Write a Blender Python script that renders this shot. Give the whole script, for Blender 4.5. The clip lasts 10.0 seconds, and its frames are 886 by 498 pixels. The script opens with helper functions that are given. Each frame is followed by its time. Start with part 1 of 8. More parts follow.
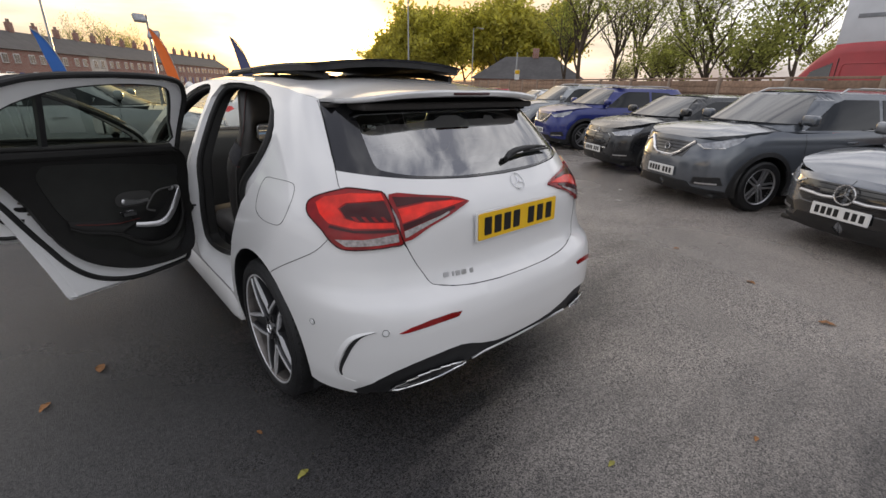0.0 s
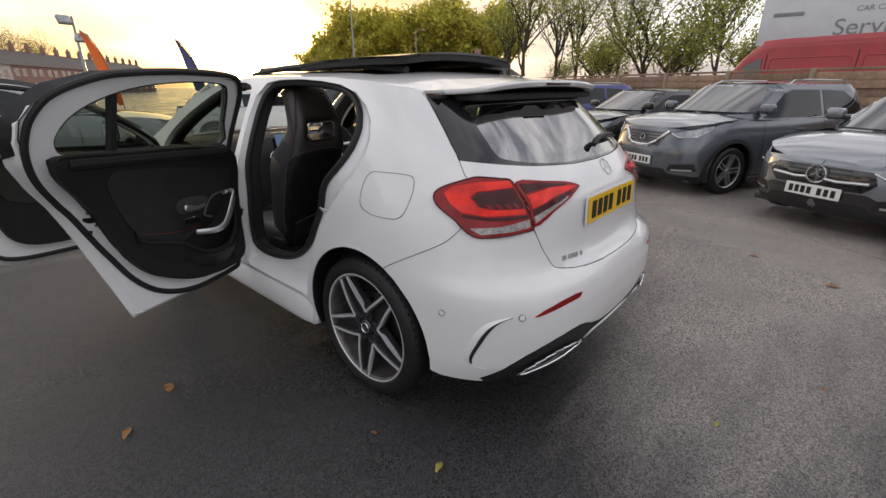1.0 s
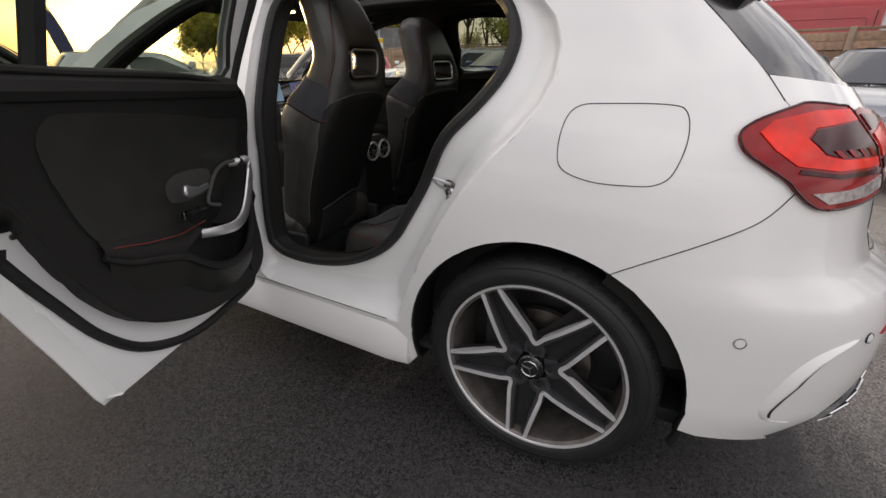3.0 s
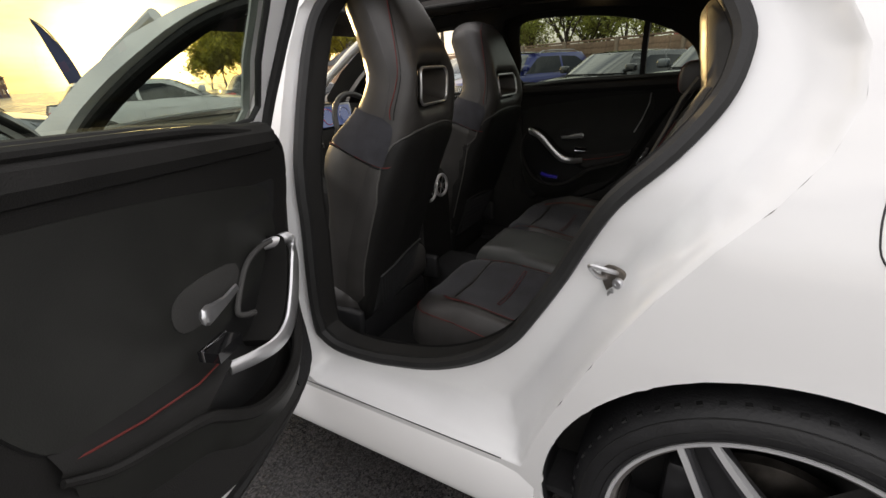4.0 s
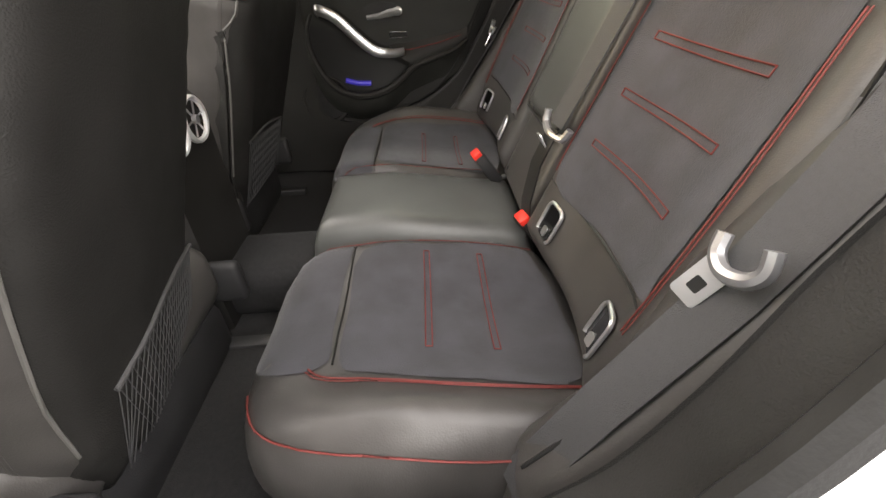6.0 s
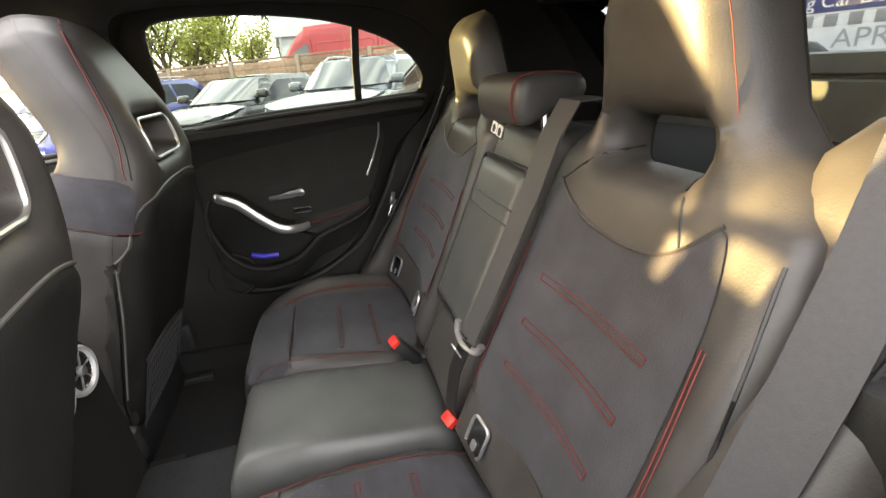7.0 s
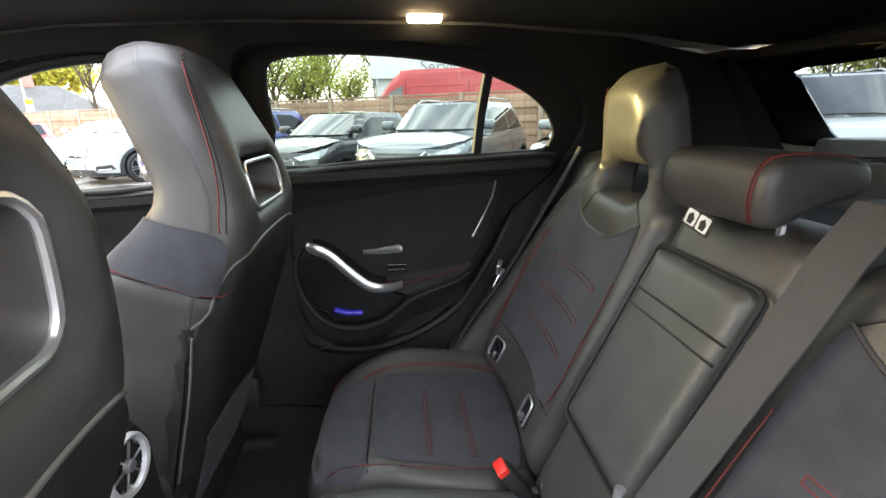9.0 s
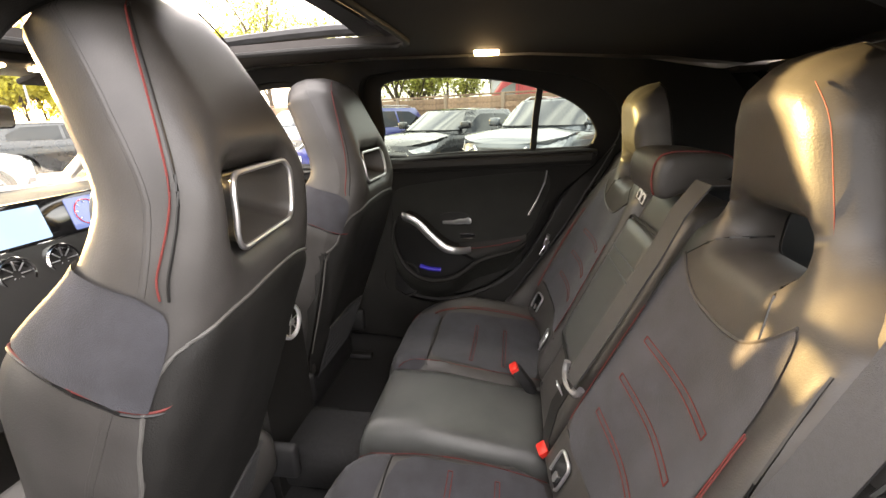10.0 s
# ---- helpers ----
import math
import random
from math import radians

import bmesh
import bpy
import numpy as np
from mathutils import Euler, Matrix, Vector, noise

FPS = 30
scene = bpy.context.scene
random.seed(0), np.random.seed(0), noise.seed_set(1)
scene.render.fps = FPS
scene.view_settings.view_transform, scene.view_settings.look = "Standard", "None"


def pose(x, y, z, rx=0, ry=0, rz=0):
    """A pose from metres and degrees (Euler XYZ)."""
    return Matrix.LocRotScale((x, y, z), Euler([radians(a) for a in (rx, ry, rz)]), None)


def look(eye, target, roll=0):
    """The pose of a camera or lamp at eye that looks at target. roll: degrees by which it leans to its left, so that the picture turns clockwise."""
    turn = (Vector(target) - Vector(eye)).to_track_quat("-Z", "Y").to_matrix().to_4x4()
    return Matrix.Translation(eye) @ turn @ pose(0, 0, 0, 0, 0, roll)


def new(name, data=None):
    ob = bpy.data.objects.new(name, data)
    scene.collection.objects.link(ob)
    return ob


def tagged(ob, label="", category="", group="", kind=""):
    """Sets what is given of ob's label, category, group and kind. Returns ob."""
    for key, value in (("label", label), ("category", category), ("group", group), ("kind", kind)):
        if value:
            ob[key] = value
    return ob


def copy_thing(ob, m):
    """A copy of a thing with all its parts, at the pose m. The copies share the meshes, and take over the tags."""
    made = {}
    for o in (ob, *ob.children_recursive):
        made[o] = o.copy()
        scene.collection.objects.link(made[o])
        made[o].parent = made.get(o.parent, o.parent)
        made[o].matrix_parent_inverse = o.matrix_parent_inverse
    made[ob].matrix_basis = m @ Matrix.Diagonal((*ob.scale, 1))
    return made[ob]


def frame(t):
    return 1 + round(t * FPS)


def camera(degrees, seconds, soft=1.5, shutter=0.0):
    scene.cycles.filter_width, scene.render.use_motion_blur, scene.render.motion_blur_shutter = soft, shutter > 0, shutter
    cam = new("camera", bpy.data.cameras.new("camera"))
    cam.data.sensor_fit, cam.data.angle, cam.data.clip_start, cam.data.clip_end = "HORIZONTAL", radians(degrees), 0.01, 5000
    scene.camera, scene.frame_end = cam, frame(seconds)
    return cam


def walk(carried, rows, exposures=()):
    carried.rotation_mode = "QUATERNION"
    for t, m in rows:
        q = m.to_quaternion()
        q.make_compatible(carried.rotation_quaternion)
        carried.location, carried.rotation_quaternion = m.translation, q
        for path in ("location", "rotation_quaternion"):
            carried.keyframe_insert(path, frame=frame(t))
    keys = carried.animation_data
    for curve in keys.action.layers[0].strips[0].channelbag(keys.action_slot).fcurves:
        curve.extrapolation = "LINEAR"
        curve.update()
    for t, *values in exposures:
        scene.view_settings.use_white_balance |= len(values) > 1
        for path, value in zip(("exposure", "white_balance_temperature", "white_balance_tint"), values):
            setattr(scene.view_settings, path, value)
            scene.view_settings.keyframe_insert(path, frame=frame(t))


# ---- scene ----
cam = camera(90.9, 10.0, soft=1.5)
PATH = [
    (0, (-1.461, -1.097, 1.424), (-0.215, 0.297, 0.716), 1.12),
    (0.5, (-1.761, -0.922, 1.411), (-0.409, 0.375, 0.711), 0.40),
    (1, (-1.968, -0.651, 1.376), (-0.559, 0.583, 0.676), -0.06),
    (1.5, (-2.114, -0.305, 1.348), (-0.650, 0.862, 0.646), -0.92),
    (2, (-2.039, -0.050, 1.207), (-0.477, 0.956, 0.468), -0.63),
    (2.5, (-1.939, 0.212, 1.109), (-0.327, 1.099, 0.325), -0.07),
    (3, (-1.884, 0.518, 1.138), (-0.281, 1.412, 0.343), 0.13),
    (3.2, (-1.864, 0.662, 1.173), (-0.270, 1.579, 0.385), 0.02),
    (4.3, (-1.432, 1.096, 1.163), (0.160, 2.026, 0.389), -4.70),
    (4.5, (-1.353, 1.165, 1.146), (0.247, 2.050, 0.337), -5.50),
    (5, (-1.187, 1.295, 1.090), (0.471, 1.854, 0.122), -5.90),
    (5.2, (-1.129, 1.333, 1.044), (0.525, 1.808, 0.024), -5.90),
    (6.3, (-0.884, 1.454, 0.955), (0.795, 1.262, -0.114), -4.37),
    (6.5, (-0.870, 1.441, 1.033), (0.838, 1.164, 0.030), -5.41),
    (7, (-0.835, 1.412, 1.182), (0.957, 0.982, 0.404), -5.52),
    (7.5, (-0.714, 1.448, 1.237), (1.077, 0.911, 0.526), -4.76),
    (8, (-0.578, 1.495, 1.234), (1.220, 0.893, 0.598), -3.80),
    (8.5, (-0.498, 1.517, 1.207), (1.307, 0.907, 0.598), -1.00),
    (9, (-0.569, 1.499, 1.209), (1.335, 1.332, 0.621), -1.44),
    (9.5, (-0.720, 1.428, 1.201), (1.184, 1.535, 0.598), -1.94),
    (10, (-0.981, 1.343, 1.238), (0.902, 1.662, 0.641), -1.86),
]
EXPOSURES = [(0, 0.05, 6650, 12), (1.5, 0.2, 6950, 14), (2.5, 0.7, 7300, 15), (3.0, 0.45, 7150, 14), (3.2, 0.5, 7100, 13), (4.3, 1.1, 7200, 12), (5.2, 1.7, 6500, 9), (6.5, 4.1, 8100, 14), (7.0, 3.4, 7100, 12), (7.5, 3.05, 7300, 13), (8.5, 3.35, 6300, 8), (9.5, 3.25, 6700, 11), (10, 3.2, 7400, 15)]
walk(cam, [(t, look(eye, target, roll)) for t, eye, target, roll in PATH], EXPOSURES)
from mathutils.geometry import delaunay_2d_cdt

# ---- sky and sun: a low evening sun behind thin broken cloud ----
SUN_AZ, SUN_EL = radians(28.5), radians(1.6)
sun_dir = Vector((math.sin(SUN_AZ) * math.cos(SUN_EL), math.cos(SUN_AZ) * math.cos(SUN_EL), math.sin(SUN_EL)))


def make_world():
    w = bpy.data.worlds.new("evening_sky")
    scene.world = w
    w.use_nodes = True
    nt = w.node_tree
    nt.nodes.clear()
    N, L = nt.nodes.new, nt.links.new
    out, bg = N("ShaderNodeOutputWorld"), N("ShaderNodeBackground")
    sky = N("ShaderNodeTexSky")
    sky.sky_type, sky.sun_disc = "NISHITA", False
    sky.sun_elevation, sky.sun_rotation = max(SUN_EL, radians(3.2)), SUN_AZ
    sky.air_density, sky.dust_density, sky.ozone_density = 1.0, 1.6, 1.0
    co = N("ShaderNodeTexCoord")
    dot = N("ShaderNodeVectorMath")
    dot.operation = "DOT_PRODUCT"
    dot.inputs[1].default_value = sun_dir
    L(co.outputs["Generated"], dot.inputs[0])
    glow = N("ShaderNodeValToRGB")
    cr = glow.color_ramp
    cr.elements[0].position, cr.elements[0].color = 0.0, (0.62, 0.65, 0.71, 1)
    cr.elements[1].position, cr.elements[1].color = 1.0, (16.0, 12.0, 6.0, 1)
    for p, c in ((0.35, (0.68, 0.70, 0.74, 1)), (0.70, (0.74, 0.76, 0.79, 1)), (0.88, (0.90, 0.84, 0.74, 1)), (0.965, (1.15, 0.95, 0.62, 1)), (0.988, (1.9, 1.5, 0.9, 1)), (0.996, (6.0, 4.6, 2.2, 1))):
        e = cr.elements.new(p)
        e.color = c
    L(dot.outputs["Value"], glow.inputs["Fac"])
    mp = N("ShaderNodeMapping")
    mp.inputs["Scale"].default_value = (1.3, 1.3, 5.5)
    L(co.outputs["Generated"], mp.inputs["Vector"])
    nz = N("ShaderNodeTexNoise")
    nz.inputs["Scale"].default_value, nz.inputs["Detail"].default_value, nz.inputs["Roughness"].default_value = 1.7, 6, 0.55
    L(mp.outputs["Vector"], nz.inputs["Vector"])
    rmp = N("ShaderNodeValToRGB")
    rmp.color_ramp.elements[0].position, rmp.color_ramp.elements[0].color = 0.38, (0.38, 0.38, 0.42, 1)
    rmp.color_ramp.elements[1].position, rmp.color_ramp.elements[1].color = 0.62, (1.15, 1.12, 1.08, 1)
    L(nz.outputs["Fac"], rmp.inputs["Fac"])
    mul = N("ShaderNodeMix")
    mul.data_type, mul.blend_type = "RGBA", "MULTIPLY"
    mul.inputs["Factor"].default_value = 1
    L(glow.outputs["Color"], mul.inputs["A"])
    L(rmp.outputs["Color"], mul.inputs["B"])
    add = N("ShaderNodeMix")
    add.data_type, add.blend_type = "RGBA", "ADD"
    add.inputs["Factor"].default_value = 1
    sc = N("ShaderNodeVectorMath")
    sc.operation = "SCALE"
    sc.inputs["Scale"].default_value = SKY_GAIN
    L(sky.outputs["Color"], sc.inputs[0])
    L(sc.outputs["Vector"], add.inputs["A"])
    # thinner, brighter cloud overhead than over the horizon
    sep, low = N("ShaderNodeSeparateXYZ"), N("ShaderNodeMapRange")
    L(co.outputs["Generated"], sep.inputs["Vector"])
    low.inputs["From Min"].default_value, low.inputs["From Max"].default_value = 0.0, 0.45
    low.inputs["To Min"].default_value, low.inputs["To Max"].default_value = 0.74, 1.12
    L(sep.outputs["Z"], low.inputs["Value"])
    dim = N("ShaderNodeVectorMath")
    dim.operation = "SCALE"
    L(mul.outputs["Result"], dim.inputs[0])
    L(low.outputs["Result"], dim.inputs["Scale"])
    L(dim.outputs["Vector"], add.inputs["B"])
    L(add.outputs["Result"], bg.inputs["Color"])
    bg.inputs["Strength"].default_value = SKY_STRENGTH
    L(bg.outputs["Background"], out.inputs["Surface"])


SKY_GAIN, SKY_STRENGTH = 0.038, 1.55
make_world()
lamp_data = bpy.data.lights.new("sun", "SUN")
lamp_data.energy, lamp_data.angle, lamp_data.color = 5.0, radians(0.6), (1.0, 0.70, 0.32)
sun_ob = new("sun", lamp_data)
sun_ob.matrix_basis = look((0, 0, 0), -sun_dir)


# ---- materials ----
def mat(name, base, rough=0.5, metal=0.0, vary=0.12, scale=8.0, bump=0.0, bump_scale=60.0, coat=0.0, spec=0.5, stains=0.0, stain_scale=1.2, trans=0.0, alpha=1.0, sheen=0.0, island=0.0, wave=None, emit=None, ior=1.45):
    m = bpy.data.materials.new(name)
    m.use_nodes = True
    nt = m.node_tree
    N, L = nt.nodes.new, nt.links.new
    b = nt.nodes["Principled BSDF"]
    b.inputs["Metallic"].default_value = metal
    b.inputs["Roughness"].default_value = rough
    b.inputs["Coat Weight"].default_value = coat
    b.inputs["Coat Roughness"].default_value = 0.04
    b.inputs["Specular IOR Level"].default_value = spec
    b.inputs["Transmission Weight"].default_value = trans
    b.inputs["Alpha"].default_value = alpha
    b.inputs["IOR"].default_value = ior
    b.inputs["Sheen Weight"].default_value = sheen
    co = N("ShaderNodeTexCoord")
    vec = co.outputs["Object"]
    n1 = N("ShaderNodeTexNoise")
    n1.inputs["Scale"].default_value, n1.inputs["Detail"].default_value = scale, 6
    L(vec, n1.inputs["Vector"])
    ramp = N("ShaderNodeValToRGB")
    lo = tuple(max(0, c * (1 - vary)) for c in base)
    hi = tuple(min(1, c * (1 + vary)) for c in base)
    ramp.color_ramp.elements[0].position, ramp.color_ramp.elements[0].color = 0.3, (*lo, 1)
    ramp.color_ramp.elements[1].position, ramp.color_ramp.elements[1].color = 0.7, (*hi, 1)
    L(n1.outputs["Fac"], ramp.inputs["Fac"])
    col = ramp.outputs["Color"]
    if stains:
        n2 = N("ShaderNodeTexNoise")
        n2.inputs["Scale"].default_value, n2.inputs["Detail"].default_value, n2.inputs["Distortion"].default_value = stain_scale, 5, 0.6
        L(vec, n2.inputs["Vector"])
        r2 = N("ShaderNodeValToRGB")
        r2.color_ramp.elements[0].position, r2.color_ramp.elements[0].color = 0.38, (1 - stains, 1 - stains, 1 - stains, 1)
        r2.color_ramp.elements[1].position, r2.color_ramp.elements[1].color = 0.6, (1, 1, 1, 1)
        L(n2.outputs["Fac"], r2.inputs["Fac"])
        mx = N("ShaderNodeMix")
        mx.data_type, mx.blend_type = "RGBA", "MULTIPLY"
        mx.inputs["Factor"].default_value = 1
        L(col, mx.inputs["A"])
        L(r2.outputs["Color"], mx.inputs["B"])
        col = mx.outputs["Result"]
    if island:
        oi = N("ShaderNodeObjectInfo")
        g = N("ShaderNodeNewGeometry")
        ad = N("ShaderNodeMath")
        ad.operation = "ADD"
        L(oi.outputs["Random"], ad.inputs[0])
        L(g.outputs["Random Per Island"], ad.inputs[1])
        fr = N("ShaderNodeMath")
        fr.operation = "FRACT"
        L(ad.outputs[0], fr.inputs[0])
        mr = N("ShaderNodeMapRange")
        mr.inputs["To Min"].default_value, mr.inputs["To Max"].default_value = 1 - island, 1 + island
        L(fr.outputs[0], mr.inputs["Value"])
        vm = N("ShaderNodeVectorMath")
        vm.operation = "SCALE"
        L(col, vm.inputs[0])
        L(mr.outputs["Result"], vm.inputs["Scale"])
        col = vm.outputs["Vector"]
    L(col, b.inputs["Base Color"])
    rr = N("ShaderNodeMapRange")
    rr.inputs["To Min"].default_value, rr.inputs["To Max"].default_value = max(0, rough * 0.8), min(1, rough * 1.2)
    L(n1.outputs["Fac"], rr.inputs["Value"])
    L(rr.outputs["Result"], b.inputs["Roughness"])
    if bump:
        n3 = N("ShaderNodeTexNoise")
        n3.inputs["Scale"].default_value, n3.inputs["Detail"].default_value = bump_scale, 4
        L(vec, n3.inputs["Vector"])
        src = n3.outputs["Fac"]
        if wave:
            wv = N("ShaderNodeTexWave")
            wv.inputs["Scale"].default_value, wv.inputs["Distortion"].default_value = wave, 1.0
            L(vec, wv.inputs["Vector"])
            src = wv.outputs["Fac"]
        bp = N("ShaderNodeBump")
        bp.inputs["Strength"].default_value, bp.inputs["Distance"].default_value = bump, 0.004
        L(src, bp.inputs["Height"])
        L(bp.outputs["Normal"], b.inputs["Normal"])
    if emit:
        b.inputs["Emission Color"].default_value = (*emit[0], 1)
        b.inputs["Emission Strength"].default_value = emit[1]
    return m


def window_glass(name, tint, face=0.05):
    """Thin pane: a tinted see-through sheet with a glossy face that grows towards grazing."""
    m = bpy.data.materials.new(name)
    m.use_nodes = True
    nt = m.node_tree
    nt.nodes.clear()
    N, L = nt.nodes.new, nt.links.new
    o, tr, gl, mx, lw = N("ShaderNodeOutputMaterial"), N("ShaderNodeBsdfTransparent"), N("ShaderNodeBsdfGlossy"), N("ShaderNodeMixShader"), N("ShaderNodeLayerWeight")
    tr.inputs["Color"].default_value = (*tint, 1)
    gl.inputs["Roughness"].default_value = 0.0
    lw.inputs["Blend"].default_value = 0.5
    pw, ma = N("ShaderNodeMath"), N("ShaderNodeMath")
    pw.operation, ma.operation = "POWER", "MULTIPLY_ADD"
    pw.inputs[1].default_value = 5.0
    ma.inputs[1].default_value, ma.inputs[2].default_value = 0.95 - face, face
    L(lw.outputs["Facing"], pw.inputs[0])
    L(pw.outputs[0], ma.inputs[0])
    L(ma.outputs[0], mx.inputs["Fac"])
    L(tr.outputs["BSDF"], mx.inputs[1])
    L(gl.outputs["BSDF"], mx.inputs[2])
    L(mx.outputs["Shader"], o.inputs["Surface"])
    return m


def asphalt():
    m = mat("wet_asphalt", (0.069, 0.067, 0.0665), 0.5, vary=0.42, scale=190, bump=1.1, bump_scale=230, stains=0.35, stain_scale=0.35)
    nt = m.node_tree
    N, L = nt.nodes.new, nt.links.new
    b = nt.nodes["Principled BSDF"]
    co = N("ShaderNodeTexCoord")
    # damp film: large patches of lower roughness
    n = N("ShaderNodeTexNoise")
    n.inputs["Scale"].default_value, n.inputs["Detail"].default_value = 0.45, 7
    L(co.outputs["Object"], n.inputs["Vector"])
    r = N("ShaderNodeMapRange")
    r.inputs["From Min"].default_value, r.inputs["From Max"].default_value = 0.35, 0.65
    r.inputs["To Min"].default_value, r.inputs["To Max"].default_value = 0.10, 0.36
    L(n.outputs["Fac"], r.inputs["Value"])
    L(r.outputs["Result"], b.inputs["Roughness"])
    # stone chips: bright and dark grains
    v = N("ShaderNodeTexVoronoi")
    v.inputs["Scale"].default_value = 190
    L(co.outputs["Object"], v.inputs["Vector"])
    rp = N("ShaderNodeValToRGB")
    rp.color_ramp.elements[0].position, rp.color_ramp.elements[0].color = 0.0, (0.22, 0.22, 0.23, 1)
    rp.color_ramp.elements[1].position, rp.color_ramp.elements[1].color = 1.0, (2.3, 2.25, 2.15, 1)
    sp = N("ShaderNodeSeparateColor")
    L(v.outputs["Color"], sp.inputs["Color"])
    L(sp.outputs[0], rp.inputs["Fac"])
    mx = N("ShaderNodeMix")
    mx.data_type, mx.blend_type = "RGBA", "MULTIPLY"
    mx.inputs["Factor"].default_value = 1
    old = b.inputs["Base Color"].links[0].from_socket
    L(old, mx.inputs["A"])
    L(rp.outputs["Color"], mx.inputs["B"])
    # drier, paler surface in long worn streaks; shade beside the car is painted in
    mp = N("ShaderNodeMapping")
    mp.inputs["Rotation"].default_value, mp.inputs["Scale"].default_value = (0, 0, radians(-28)), (0.22, 0.9, 1)
    L(co.outputs["Object"], mp.inputs["Vector"])
    n2 = N("ShaderNodeTexNoise")
    n2.inputs["Scale"].default_value, n2.inputs["Detail"].default_value, n2.inputs["Roughness"].default_value = 0.9, 8, 0.62
    L(mp.outputs["Vector"], n2.inputs["Vector"])
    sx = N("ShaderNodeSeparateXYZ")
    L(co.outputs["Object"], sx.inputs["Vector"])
    # darker on the car's left, lighter to the right: shade put into the colour
    car_shade = N("ShaderNodeMapRange")
    car_shade.inputs["From Min"].default_value, car_shade.inputs["From Max"].default_value = -1.6, 2.2
    car_shade.inputs["To Min"].default_value, car_shade.inputs["To Max"].default_value = -0.24, 0.22
    L(sx.outputs["X"], car_shade.inputs["Value"])
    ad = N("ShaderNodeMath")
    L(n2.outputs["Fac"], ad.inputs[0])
    L(car_shade.outputs["Result"], ad.inputs[1])
    dry_shade = N("ShaderNodeValToRGB")
    dry_shade.color_ramp.elements[0].position, dry_shade.color_ramp.elements[0].color = 0.38, (0.46, 0.47, 0.50, 1)
    dry_shade.color_ramp.elements[1].position, dry_shade.color_ramp.elements[1].color = 0.68, (3.6, 3.42, 3.25, 1)
    L(ad.outputs[0], dry_shade.inputs["Fac"])
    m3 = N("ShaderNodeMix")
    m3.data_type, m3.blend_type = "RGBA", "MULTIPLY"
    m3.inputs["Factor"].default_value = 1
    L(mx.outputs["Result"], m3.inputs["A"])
    L(dry_shade.outputs["Color"], m3.inputs["B"])
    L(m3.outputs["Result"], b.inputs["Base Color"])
    return m


M_ASPHALT = asphalt()
M_WHITE = mat("white_car_paint", (0.73, 0.725, 0.72), 0.30, vary=0.015, scale=3, coat=1.0, spec=0.5)
M_JAMB = mat("white_jamb_paint", (0.78, 0.78, 0.78), 0.38, vary=0.03, scale=5, coat=0.6, stains=0.05)
M_BLACK = mat("black_plastic", (0.018, 0.018, 0.019), 0.55, vary=0.25, scale=20, bump=0.25, bump_scale=420)
M_GLOSS = mat("gloss_black", (0.008, 0.008, 0.009), 0.12, vary=0.1, coat=1.0)
M_RUBBER = mat("black_rubber", (0.014, 0.014, 0.014), 0.62, vary=0.3, scale=30, bump=0.15, bump_scale=200)
M_TYRE = mat("tyre_rubber", (0.012, 0.012, 0.013), 0.56, vary=0.3, scale=25, bump=0.3, bump_scale=160, stains=0.25, stain_scale=7)
M_CHROME = mat("chrome", (0.75, 0.75, 0.76), 0.12, metal=1.0, vary=0.05)
M_ALU = mat("satin_aluminium", (0.60, 0.60, 0.61), 0.32, metal=0.88, vary=0.06, scale=30)
M_RIM = mat("machined_alloy", (0.40, 0.40, 0.41), 0.32, metal=0.7, vary=0.08, scale=40, stains=0.15, stain_scale=12)
M_BARREL = mat("brake_dusted_alloy", (0.17, 0.155, 0.145), 0.4, metal=0.5, vary=0.2, scale=30, stains=0.3, stain_scale=14)
M_SPOKE = mat("spoke_grey", (0.075, 0.075, 0.08), 0.35, metal=0.6, vary=0.1, scale=30)
M_MACHINED = mat("bright_machined_face", (0.80, 0.80, 0.81), 0.34, metal=0.6, vary=0.02, scale=5)
M_RIMDARK = mat("grey_painted_alloy", (0.04, 0.04, 0.042), 0.38, metal=0.6, vary=0.15, scale=30)
M_DISC = mat("brake_steel", (0.30, 0.27, 0.24), 0.42, metal=1.0, vary=0.2, scale=40, stains=0.3, stain_scale=20)
M_GLASS = window_glass("clear_glass", (0.90, 0.94, 0.91))
M_TINT = window_glass("tinted_glass", (0.34, 0.39, 0.345), 0.06)
M_REARGLASS = window_glass("rear_glass", (0.30, 0.335, 0.335), 0.40)
M_REDLENS = mat("red_lens", (0.80, 0.012, 0.010), 0.10, vary=0.08, scale=14, coat=1.0)
M_REDBODY = mat("glossy_red_lens", (0.24, 0.005, 0.006), 0.16, vary=0.35, scale=11, coat=0.22, spec=0.3)
M_REDGLOW = mat("bright_red_lens", (0.78, 0.022, 0.010), 0.16, vary=0.3, scale=16, coat=0.2, spec=0.3)
M_REDDARK = mat("smoked_red_lens", (0.045, 0.003, 0.004), 0.14, vary=0.2, scale=18, coat=0.15, spec=0.3)
M_CLEARLENS = mat("clear_ribbed_lens", (0.32, 0.29, 0.285), 0.15, vary=0.4, scale=70, coat=0.6)
M_PLATE_Y = mat("yellow_plate", (0.80, 0.48, 0.02), 0.35, vary=0.05)
M_PLATE_W = mat("white_plate", (0.75, 0.75, 0.73), 0.35, vary=0.04)
# for print, joints and parts, and for shade painted into recesses
M_DEEPBLACK = mat("deep_black", (0.012, 0.012, 0.012), 0.4)
M_LEATHER = mat("black_leather", (0.050, 0.047, 0.045), 0.42, vary=0.18, scale=14, bump=0.10, bump_scale=420, spec=0.5)
